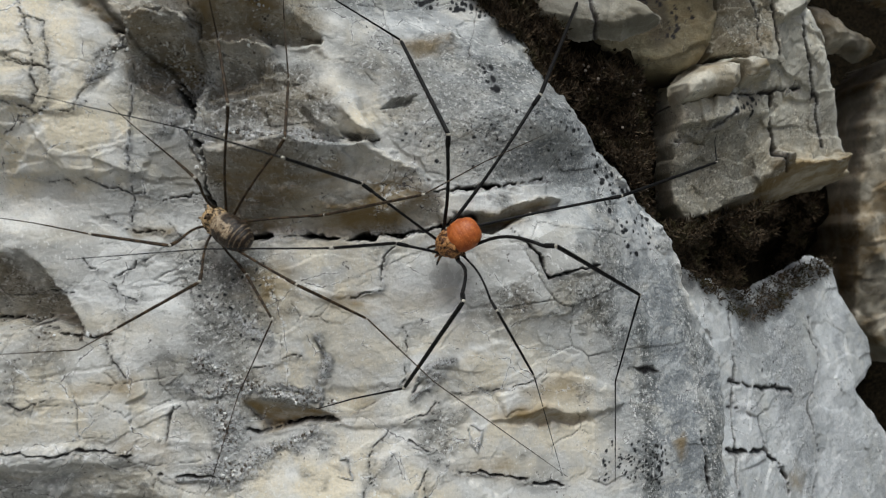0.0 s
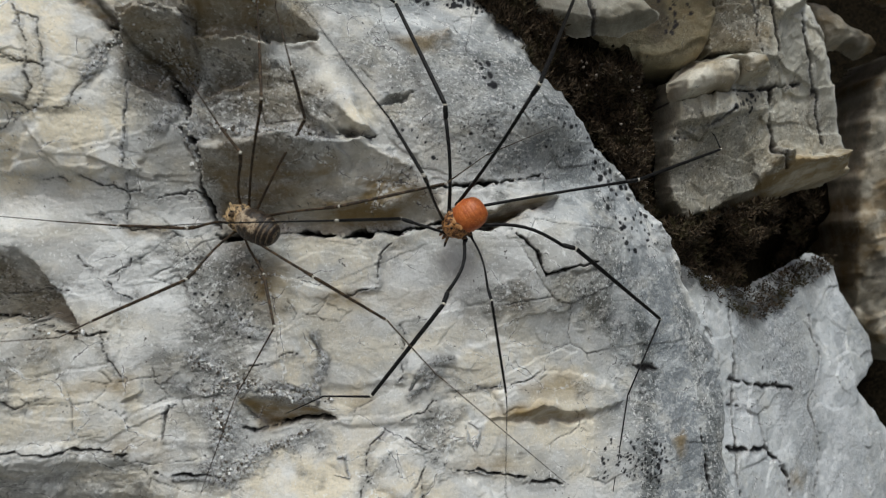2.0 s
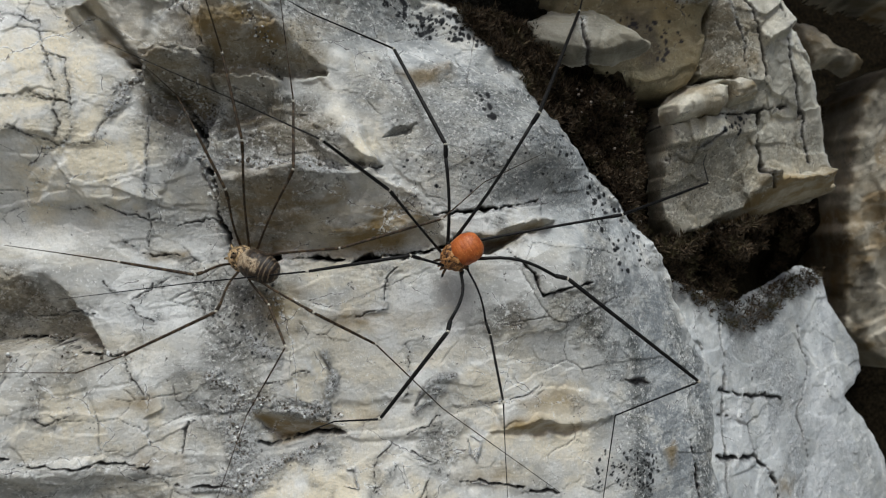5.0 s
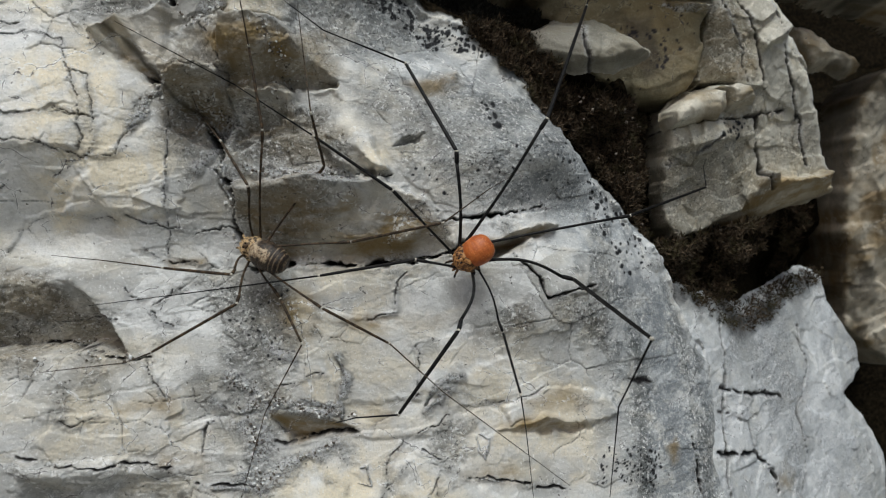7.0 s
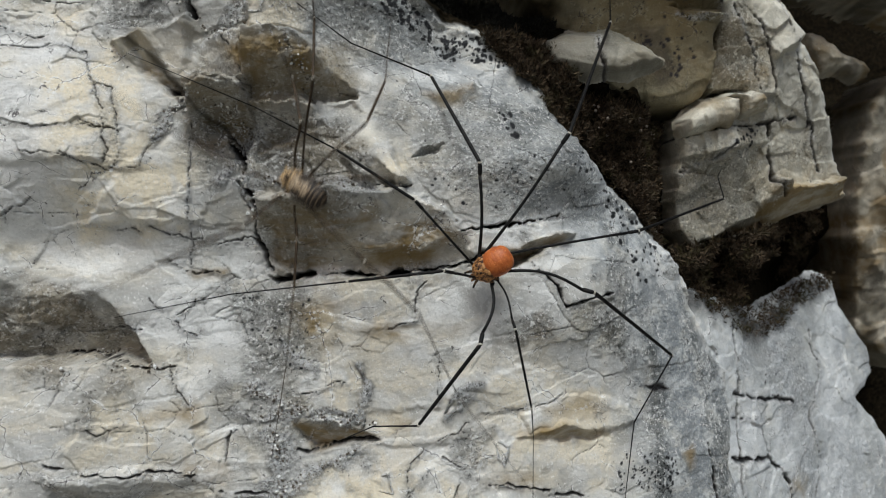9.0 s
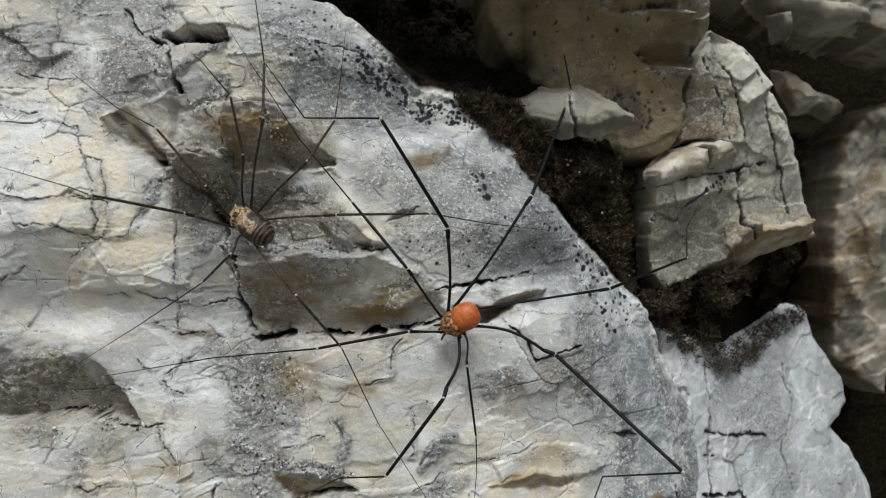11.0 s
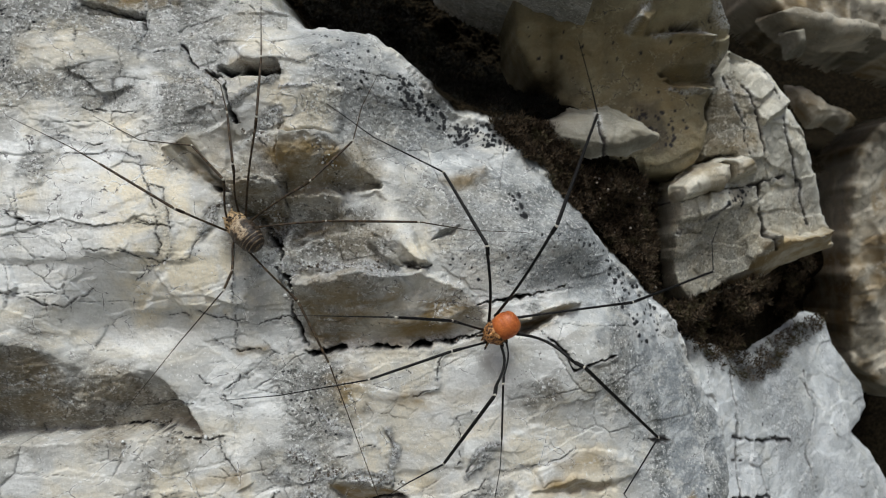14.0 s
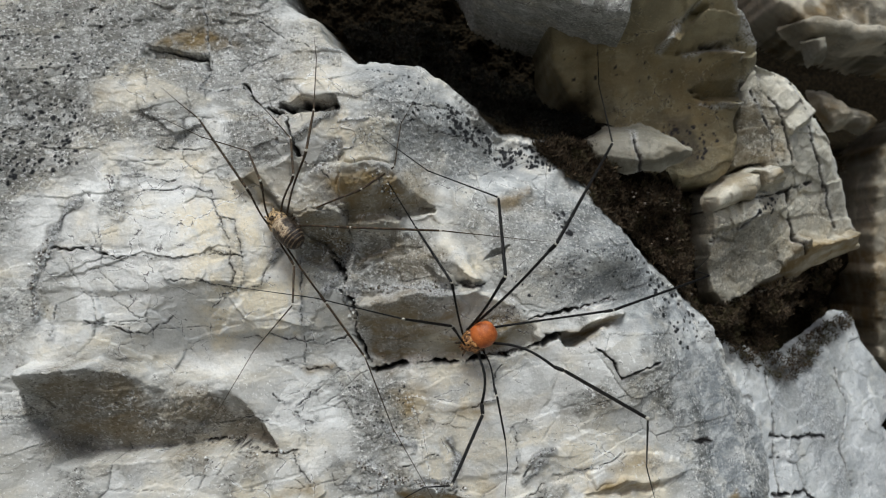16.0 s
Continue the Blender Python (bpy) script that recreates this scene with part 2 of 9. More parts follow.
def broad(u, w):
    """Depth (mm behind the first eye's plane) of the cliff's broad form, before ledges and cracks."""
    r = np.clip(u + 15, 0, 90)
    v = np.clip(w, -60, 110)
    d = 113 + 0.2 * np.clip(u, -150, 90) + 0.03 * v + r * r * 0.0056 + np.clip(v - 20, 0, 60) ** 2 * 0.0046 + r * v * 0.0045
    d = d - 6.5 * bulge(u, w, -30, 50, 12, 9) - 5 * bulge(u, w, -28, 34, 8, 6)
    d = d + 5 * bulge(u, w, -6, 37, 14, 9) - 8 * bulge(u, w, 16, 20, 14, 7) - 5 * bulge(u, w, 18, -3, 16, 12)
    d = d + 4 * bulge(u, w, -33, 2, 9, 14) - 3 * bulge(u, w, -56, 20, 14, 8) + 3 * bulge(u, w, -63, 6, 12, 5)
    return d


MARKS = ("plate", "cool", "white", "warm", "brown", "grey", "crust", "dirt", "spot", "soil")


class Sheet:
    def __init__(self, us, ws, depth, seed=1, ragged=0.45):
        self.us, self.ws, self.seed = us, ws, seed
        self.u, self.w = np.meshgrid(us, ws)
        self.d = depth(self.u, self.w)
        self.x = self.u + ragged * fbm(self.u, self.w, 4.0, 5, seed + 40, 0.5)
        self.y = self.w + ragged * fbm(self.u, self.w, 4.0, 5, seed + 60, 0.5)
        self.m = {k: np.zeros(self.u.shape) for k in MARKS}
        self.m["plate"] += 0.48
        self.keep = None
        self.pieces = []

    def near(self, pts, reach):
        p = np.array(pts)
        (a, c), (b, d) = p.min(0) - reach - 1, p.max(0) + reach + 1
        i = slice(*np.searchsorted(self.ws, (c, d)))
        j = slice(*np.searchsorted(self.us, (a, b)))
        return i, j

    def facet(self, pts, lift, gu=0.0, gw=0.0, soft=0.6):
        self.pieces.append(pts)
        if abs(gu) + abs(gw) < 0.12:
            lift *= 0.45
        s = self.near(pts, soft)
        if self.x[s].size:
            u, w = self.u[s], self.w[s]
            jag_x, jag_y = 0.22 * fbm(u, w, 1.3, 3, self.seed + 17, 0.6), 0.22 * fbm(u, w, 1.3, 3, self.seed + 18, 0.6)
            inside = ease(soft, -soft, outline_distance(self.x[s] + jag_x, self.y[s] + jag_y, pts))
            c = np.mean(pts, 0)
            self.d[s] -= inside * (lift + gu * (self.u[s] - c[0]) + gw * (self.w[s] - c[1]))
            if gw > 0.3 and len(pts) > 4:
                # freshly broken, lumpy undersides
                a, b = u + 0.5 * jag_x, w + 0.5 * jag_y
                self.d[s] += inside * (chiselled(0.7 * a, b, 3.0, self.seed + 81, 6.5, 0.75) + chiselled(a, b, 1.4, self.seed + 84, 3.0, 0.35) + 0.10 * fbm(u, w, 0.9, 3, self.seed + 87, 0.6))

    def crack(self, pts, width=0.28, depth=1.0, dirt=0.9):
        s = self.near(pts, 4 * width + 1.5)
        if self.x[s].size:
            u, w = self.u[s], self.w[s]
            vary = 0.55 + 0.85 * grain(u / 2.3, w / 2.3, self.seed + 5) + 0.45 * grain(u / 0.6, w / 0.6, self.seed + 8)
            jag_x, jag_y = 0.20 * fbm(u, w, 1.1, 3, self.seed + 15, 0.6), 0.20 * fbm(u, w, 1.1, 3, self.seed + 16, 0.6)
            r = line_distance(self.x[s] + jag_x, self.y[s] + jag_y, pts) / (width * np.clip(vary, 0.06, 1.5))
            k = np.exp(-r ** 3)
            self.d[s] += depth * k
            self.m["dirt"][s] = np.maximum(self.m["dirt"][s], dirt * np.clip(1.15 * k, 0, 1))
            halo = np.clip(0.5 + 0.9 * grain(self.u[s] / 5, self.w[s] / 5, self.seed + 6), 0, 1)
            self.m["grey"][s] = np.maximum(self.m["grey"][s], 0.4 * halo * np.exp(-(line_distance(self.x[s], self.y[s], pts) / (0.5 + 2.2 * width)) ** 2))
            self.m["crust"][s] = np.maximum(self.m["crust"][s], 0.7 * (1 - halo) * np.exp(-(line_distance(self.x[s], self.y[s], pts) / (0.25 + 1.6 * width)) ** 2))

    def stain(self, mark, pts, amount, soft=3.0):
        s = self.near(pts, soft)
        if self.x[s].size:
            edge = outline_distance(self.x[s], self.y[s], pts) + 0.5 * soft * fbm(self.u[s], self.w[s], 4, 3, self.seed + 9)
            k = ease(soft, -soft, edge)
            self.m[mark][s] = np.maximum(self.m[mark][s], amount * k)

    def strip(self, mark, pts, width, amount):
        s = self.near(pts, 2 * width)
        if self.x[s].size:
            vary = 0.7 + 0.6 * grain(self.u[s] / 2, self.w[s] / 2, self.seed + 7)
            k = np.exp(-(line_distance(self.x[s], self.y[s], pts) / (width * np.maximum(vary, 0.1))) ** 2)
            self.m[mark][s] = np.maximum(self.m[mark][s], amount * k)

    def dots(self, mark, pts, count, r0, r1, rng):
        p = np.array(pts)
        lo, hi = p.min(0), p.max(0)
        made = 0
        for _ in range(count * 6):
            c = lo + (hi - lo) * rng.random(2)
            r = r0 + (r1 - r0) * rng.random() ** 2
            if made >= count:
                break
            if not within(c[0], c[1], pts):
                continue
            made += 1
            s = self.near([tuple(c)], r)
            q = np.hypot(self.x[s] - c[0], (self.y[s] - c[1]) * (0.75 + 0.4 * rng.random())) / r
            self.m[mark][s] = np.maximum(self.m[mark][s], ease(1.15, 0.75, q))

    def build(self, name, material):
        h, w = self.u.shape
        co = np.stack([self.u, self.d, self.w + EYE * 1000], -1).reshape(-1, 3) / 1000
        at = np.arange(h * w).reshape(h, w)
        quads = np.stack([at[:-1, :-1], at[:-1, 1:], at[1:, 1:], at[1:, :-1]], -1).reshape(-1, 4)
        marks = {k: v.reshape(-1) for k, v in self.m.items()}
        if self.keep is not None:
            k = self.keep.reshape(-1)
            quads = quads[k[quads].all(1)]
            used = np.unique(quads)
            back = np.zeros(h * w, np.int64)
            back[used] = np.arange(len(used))
            quads, co = back[quads], co[used]
            marks = {n: v[used] for n, v in marks.items()}
        me = bpy.data.meshes.new(name)
        me.vertices.add(len(co))
        me.vertices.foreach_set("co", co.astype(np.float32).ravel())
        me.loops.add(quads.size)
        me.loops.foreach_set("vertex_index", quads.astype(np.int32).ravel())
        me.polygons.add(len(quads))
        me.polygons.foreach_set("loop_start", np.arange(0, quads.size, 4, dtype=np.int32))
        me.polygons.foreach_set("use_smooth", np.ones(len(quads), bool))
        for n, v in marks.items():
            me.attributes.new(n, "FLOAT", "POINT").data.foreach_set("value", np.clip(v, 0, 1).astype(np.float32))
        me.update()
        me.validate()
        me.materials.append(material)
        return new(name, me)


def steps(lo, hi, fine, far_lo, far_hi):
    """Grid lines: even between lo and hi, widening outwards to the far ends."""
    mid = list(np.arange(lo, hi, fine))
    out, s, x = [], fine, hi
    while x < far_hi:
        out.append(x)
        s *= 1.25
        x += s
    inn, s, x = [], fine, lo - fine
    while x > far_lo:
        inn.append(x)
        s *= 1.25
        x -= s
    return np.array([far_lo] + inn[::-1] + mid + out + [far_hi])


# ---- the cliff face ----
EDGE = [(-48.5, 81.9), (-44.9, 73.1), (-38.2, 68.3), (-33.2, 61.8), (-30.9, 59.5), (-18.9, 57.7), (-12.7, 52.9), (-8.7, 47.2), (-4.5, 43.1), (4.7, 42.1), (11.4, 37.1), (13.8, 28.6), (19.5, 22.4), (26.0, 15.3), (31.4, 9.0)] + [(40.9, 1.1), (42.6, -3.9), (45.4, -12.8), (50.0, -20.0), (50.2, -25.8), (48.7, -34.7), (48.6, -41.9), (47.6, -51.6)]
MAIN = EDGE + [(60, -1300), (-1600, -1300), (-1600, 900), EDGE[0]]


def hollow(u, w):
    """The back of the mossy cleft, falling away towards the far side."""
    return 152 + 0.1 * np.clip(w - 30, -10, 60) + 0.6 * np.clip(u - 40, -60, 30) + 1.6 * np.clip(u - 66, 0, 40) + 0.35 * np.clip(u - 108, 0, 60) + 26 * ease(12, -4, w) + 45 * ease(44, 66, w) + 8 * ease(34, 42, u) * ease(2, 7, w)


def cliff_depth(u, w):
    s = outline_distance(u + 0.8 * fbm(u, w, 5, 4, 3, 0.6), w + 0.8 * fbm(u, w, 5, 4, 4, 0.6), MAIN)
    d = broad(u, w) + 1.2 * ease(-4, 0.5, s)
    k = ease(-0.5, 5.0, s)
    return d * (1 - k) + np.maximum(hollow(u, w), d) * k


across = steps(-98, 64, 0.165, -1500, 1500)
across = np.concatenate([across[across < 64], np.arange(64, 140, 0.6), across[across > 141]])
cliff = Sheet(across, steps(-46, 96, 0.165, -1190, 800), cliff_depth)
side = outline_distance(cliff.x, cliff.y, MAIN)
stone = ease(1.0, -1.0, side)
# earth behind the stone, its mark also darkening the gaps like shade
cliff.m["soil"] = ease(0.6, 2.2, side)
cliff.d += (1 - stone) * (1 - 0.85 * ease(60, 80, cliff.u)) * (2.2 * fbm(cliff.u, cliff.w, 6, 5, 71, 0.6))
# faces that lean outwards over the ledges below, and steps of the stone
cliff.facet([(-33.0, 47.8), (-28.1, 47.0), (-22.8, 46.1), (-24.5, 38.4), (-32.9, 39.2), (-33.3, 42.9)], 1.2, 0, -0.15)
cliff.facet([(-32.7, 38.5), (-24.6, 38.0), (-17.8, 29.7), (-22.4, 28.4), (-30.3, 29.0), (-33.8, 31.4)], 0.8, -0.25, 1.0)
cliff.facet([(-38.1, 38.2), (-33.1, 38.7), (-34.0, 31.9), (-36.2, 30.6), (-40.2, 32.9), (-41.5, 37.2)], 0.6, 0.4, 0.5)
cliff.facet([(-50.4, 36.6), (-46.0, 39.5), (-41.9, 41.5), (-42.1, 35.3), (-44.2, 31.1), (-48.6, 32.4)], 0.3, 0.35, 0.3)
cliff.facet([(-43.8, 29.3), (-38.3, 30.5), (-30.3, 28.4), (-24.5, 27.6), (-25.8, 23.1), (-33.1, 20.5), (-38.7, 23.9)], -0.5, -0.1, 0.35)
cliff.facet([(-24.4, 28.1), (-18.4, 28.9), (-11.6, 21.1), (-9.8, 15.8), (-17.0, 17.3), (-22.8, 22.9)], 0.6, 0.2, -0.25)
cliff.facet([(-42.1, 31.2), (-36.8, 32.0), (-33.4, 29.7), (-32.6, 26.6), (-33.9, 19.4), (-37.0, 22.2), (-41.1, 26.2)], 0.5, 0, 0.6)
cliff.facet([(-32.7, 13.8), (-24.6, 15.0), (-11.5, 14.9), (-3.6, 11.5), (-1.1, 8.3), (0.5, 3.8), (-6.8, 2.0), (-14.6, 1.5), (-26.0, 1.5), (-32.8, 5.6)], 0.6, 0.0, 0.65)
cliff.facet([(-31.7, 13.0), (-24.7, 14.1), (-22.4, 11.1), (-24.7, 9.5), (-31.9, 8.8)], 0.4, 0.0, 0.25)
cliff.facet([(-19.2, 8.8), (-11.5, 12.1), (-4.0, 11.1), (-1.6, 7.9), (-6.8, 5.3), (-17.7, 5.0)], 0.5, 0.1, -0.3)
cliff.facet([(-26.0, 7.6), (-19.2, 8.4), (-17.7, 4.8), (-6.8, 5.1), (-7.5, 2.9), (-25.6, 2.5)], -0.3, 0.0, 0.3)
cliff.facet([(1.3, 7.5), (15.2, 10.3), (15.9, 8.3), (9.8, 6.3), (5.0, 4.5), (0.5, 4.0)], 1.4, 0, 0.1, 0.25)
cliff.facet([(4.2, 4.4), (9.8, 6.3), (15.7, 8.3), (18.0, 7.8), (10.1, 3.4), (5.4, 2.6)], -3.0, 0, 2.6, 0.3)
cliff.facet([(-85.7, 7.4), (-75.5, 6.9), (-69.2, 3.8), (-63.9, -0.1), (-55.5, 0.3), (-47.4, -10.3), (-55.8, -10.1), (-82.8, -9.8), (-87.7, -1.3)], -1.0, 0, 0.9)
cliff.facet([(-60.7, -26.2), (-50.2, -26.0), (-43.4, -27.2), (-37.5, -28.1), (-40.0, -30.6), (-37.1, -34.9), (-39.2, -38.8), (-60.5, -37.2)], -1.2, 0, 0.55, 1.2)
cliff.facet([(-8.4, 20.1), (-7.0, 21.4), (-3.9, 22.1), (-6.8, 20.4)], -2.0, 0, 0.5, 0.3)
cliff.facet([(-18.9, 21.8), (-14.6, 20.4), (-11.5, 15.9), (-13.1, 15.5), (-15.4, 17.9)], -1.6, 0, 0.8, 0.3)
cliff.facet([(-6.7, 31.3), (1.4, 33.3), (3.1, 31.0), (-3.7, 28.0)], 0.0, 0, 0.8)
cliff.facet([(7.9, -21.3), (14.8, -19.3), (23.2, -20.1), (27.1, -22.1), (28.0, -24.3), (24.0, -25.3), (14.8, -23.3), (8.7, -24.2)], 1.6, 0, -0.1, 0.4)
cliff.facet([(7.0, -24.9), (14.8, -23.3), (24.0, -25.4), (23.0, -26.7), (14.7, -26.4)], 0.3, 0, 1.0, 0.4)
cliff.facet([(-28.2, -30.9), (-24.2, -27.7), (-17.9, -24.5), (-11.3, -25.1), (-3.5, -26.2), (1.3, -30.4), (7.0, -35.7), (11.9, -42.2), (-29.2, -39.5)], 1.6, 0, -0.1, 0.4)
cliff.facet([(-27.3, -20.3), (-22.1, -20.1), (-17.5, -22.0), (-14.7, -24.3), (-19.0, -24.2), (-24.2, -25.0), (-26.5, -23.0)], -1.6, 0, 0.9, 0.3)
cliff.facet([(1.3, -16.1), (7.9, -13.0), (13.9, -15.8), (15.0, -19.1), (3.7, -20.6), (0.9, -18.5)], 0.6)
cliff.facet([(-24.0, 0.1), (-8.3, 0.1), (-8.3, -6.3), (-17.6, -7.0), (-23.9, -4.6)], 0.7)
cliff.facet([(-15.2, -20.4), (-3.5, -19.9), (-3.5, -24.8), (-14.5, -24.7)], 0.5, 0, -0.1)
cliff.facet([(-26.7, -13.9), (-19.1, -11.8), (-18.7, -19.5), (-26.5, -19.2)], 0.5)
cliff.facet([(-14.5, -12.5), (-5.1, -12.7), (-5.1, -19.2), (-16.0, -19.5)], 0.4, 0, -0.06)
cliff.facet([(-36.6, -20.8), (-31.6, -21.0), (-29.9, -26.7), (-36.5, -26.2)], 0.5)
cliff.facet([(-51.3, 22.4), (-46.1, 21.3), (-47.3, 17.7), (-51.4, 17.7)], 0.4)
cliff.facet([(-56.4, 9.7), (-53.4, 13.9), (-45.8, 21.4), (-41.0, 19.5), (-41.6, 9.8)], 0.7, 0, -0.05)
cliff.facet([(-41.5, 9.2), (-37.6, 8.6), (-35.7, 1.7), (-43.2, 3.0)], 0.5, 0.05)
cliff.facet([(-44.0, -4.4), (-42.0, -2.7), (-37.7, -1.5), (-36.7, -6.1), (-41.6, -7.1)], 0.6)
cliff.facet([(13.6, 3.0), (18.5, 2.5), (25.3, -1.0), (24.3, -3.6), (16.5, -4.1)], 1.0, 0, -0.1)
cliff.facet([(30.6, -19.3), (34.3, -19.4), (34.9, -20.2), (32.4, -20.8)], -2.0, 0, 0, 0.3)
cliff.facet([(-70.4, 65.0), (-65.3, 68.9), (-56.4, 72.0), (-53.5, 63.4), (-58.1, 61.6), (-68.7, 63.4)], 1.2, 0, 0.1)
cliff.facet([(-69.4, 65.0), (-61.7, 62.4), (-58.1, 61.6), (-58.5, 60.4), (-69.5, 61.6)], -1.5, 0, 0.6, 0.3)
cliff.facet([(-43.2, 61.8), (-33.7, 61.3), (-33.2, 57.7), (-39.9, 58.9)], -1.5, 0, 0.6, 0.3)
cliff.facet([(-44.2, 50.4), (-39.4, 51.1), (-33.4, 50.8), (-33.0, 48.2), (-42.6, 48.9)], -5.0, 0, 0.5, 0.3)
cliff.facet([(-44.0, 57.2), (-37.8, 59.2), (-31.4, 59.0), (-18.9, 57.5), (-28.9, 50.8), (-39.4, 51.4)], 1.0, 0, -0.05)
cliff.facet([(-19.8, 47.4), (-14.0, 48.3), (-11.6, 44.5), (-16.4, 43.9)], 0.7)
cliff.facet([(-82.4, 26.7), (-72.4, 25.1), (-53.4, 23.3), (-52.6, 18.9), (-72.5, 18.3), (-84.3, 20.1)], 0.5, 0, -0.06)
cliff.facet([(-77.1, 35.2), (-67.0, 36.2), (-56.7, 34.6), (-53.7, 28.8), (-62.9, 25.4), (-77.9, 27.4)], 0.6)
cliff.facet([(-75.7, 44.8), (-56.8, 43.2), (-53.8, 39.1), (-69.0, 39.8)], 0.5)
cliff.facet([(-47.8, 32.5), (-43.2, 31.8), (-41.9, 30.6), (-42.1, 28.7), (-44.4, 29.1), (-46.6, 30.8)], -2.2, 0, 1.2, 0.4)
cliff.facet([(-37.0, 22.4), (-34.9, 22.0), (-33.8, 20.5), (-33.9, 18.2), (-35.7, 18.9)], -1.2, 0, 1.0, 0.4)
cliff.facet([(-26.0, 33.4), (-22.3, 36.1), (-20.8, 30.0), (-24.4, 28.0), (-26.0, 29.9)], -1.0, 0.3, 0.6, 0.5)
cliff.facet([(-42.2, 31.7), (-33.1, 31.3), (-32.4, 23.0), (-36.6, 19.4), (-41.7, 22.3)], 0.4, 0.1, 0.6, 0.3)
cliff.facet([(-32.5, 28.2), (-24.2, 27.4), (-19.8, 22.7), (-32.1, 19.2)], 0.4, 0, 0.5, 0.3)
cliff.facet([(-52.7, 36.7), (-47.8, 38.3), (-43.4, 30.0), (-48.9, 31.8)], 0.5, 0.2, 0.7, 0.3)
# cracks
for line in (
    [(-54.8, 28.9), (-54.3, 30.4), (-52.6, 29.9), (-51.8, 26.9), (-50.9, 24.2), (-50.7, 22.6), (-51.3, 18.2), (-51.9, 17.4)],
    [(-56.5, 24.4), (-53.2, 24.0), (-50.7, 23.3)],
    [(-57.8, 9.7), (-53.0, 9.1), (-50.6, 8.8), (-48.8, 8.7)],
    [(-47.4, 9.4), (-45.4, 8.7), (-42.2, 8.1), (-39.6, 7.4)],
    [(-41.5, 25.0), (-41.4, 21.1), (-41.6, 15.9), (-41.7, 9.2), (-41.9, 3.9)],
    [(-51.8, 17.8), (-48.6, 17.8), (-47.9, 19.1), (-46.7, 21.4), (-45.5, 22.3)],
    [(-58.0, 19.7), (-54.8, 18.4), (-53.2, 18.1), (-52.0, 17.4)],
    [(-33.6, 31.8), (-32.6, 29.7), (-32.5, 26.9)],
    [(-40.3, 32.1), (-34.4, 31.2), (-33.3, 30.1)],
    [(-47.0, -1.4), (-46.3, -2.5), (-45.0, -2.9)],
    [(-44.0, -4.1), (-42.1, -2.6), (-41.8, -1.4)],
    [(-44.0, -4.8), (-43.0, -6.0), (-41.6, -7.1)],
    [(-59.1, -6.3), (-53.2, -5.8), (-49.9, -5.5), (-48.2, -5.7)],
    [(-44.4, -11.9), (-43.7, -14.9), (-42.3, -16.8)],
    [(-58.2, -18.8), (-54.0, -21.0), (-50.3, -19.6)],
    [(-36.7, -25.9), (-36.9, -22.6), (-36.6, -21.3), (-35.6, -21.0)],
    [(-36.7, -18.1), (-33.8, -19.4)],
    [(-10.5, -32.2), (-10.2, -30.6), (-9.4, -27.5), (-7.4, -25.3)],
    [(-10.1, -31.4), (-7.4, -29.6), (-6.6, -28.4)],
    [(-10.5, -32.2), (-7.4, -33.0), (-4.9, -35.1)],
    [(-2.3, -35.2), (-2.7, -31.7), (-1.9, -29.4)],
    [(-5.1, -35.5), (-3.5, -33.2), (-2.7, -31.7)],
    [(-11.3, -35.2), (-10.1, -31.8)],
    [(-0.3, -32.6), (0.5, -30.3)],
    [(1.3, -20.9), (4.6, -20.7), (9.6, -20.6), (14.8, -18.8)],
    [(-4.7, -27.3), (-2.7, -28.2), (-1.1, -28.7)],
    [(-5.1, -24.6), (-3.1, -23.5), (-0.7, -22.0)],
    [(-9.1, -3.1), (-8.7, -1.1), (-7.5, 0.1)],
    [(-9.1, -3.1), (-8.7, -5.5), (-13.0, -7.0)],
    [(-5.8, -11.1), (-5.1, -12.7), (-5.5, -19.1)],
    [(-3.2, 11.1), (-1.3, 8.1)],
    [(-25.9, -16.2), (-22.1, -15.1), (-19.8, -15.2)],
    [(44.5, -8.9), (46.8, -12.9), (48.4, -16.0)],
    [(-58.7, 74.0), (-58.5, 66.2), (-57.3, 57.8), (-58.6, 54.4), (-50.1, 54.0)],
    [(-69.6, 62.8), (-68.6, 57.0), (-65.8, 52.4)],
    [(-48.8, 68.6), (-43.4, 64.6), (-39.1, 62.5), (-33.7, 61.6)],
    [(-26.0, 50.3), (-20.2, 49.6), (-14.0, 48.8)],
    [(-20.2, 47.9), (-17.4, 44.4), (-12.2, 44.1)],
    [(-72.7, 39.5), (-66.1, 38.2), (-62.4, 37.7)],
    [(-68.0, 36.2), (-60.5, 36.3), (-56.2, 35.1), (-53.7, 27.8), (-52.4, 23.8), (-52.6, 18.9)],
    [(-73.3, 25.2), (-65.7, 23.9), (-53.5, 23.8)],
    [(-63.7, 20.2), (-59.0, 19.6), (-53.6, 18.0)],
    [(-67.3, 44.1), (-57.2, 43.2)],
    [(-36.4, 38.0), (-33.1, 30.6), (-32.4, 22.5)],
    [(-77.4, 13.9), (-71.4, 11.4), (-67.9, 11.1), (-63.6, 13.8)],
    [(-81.7, 17.1), (-82.5, 11.4)],
):
    cliff.crack(line, 0.085, 0.5, 0.8)
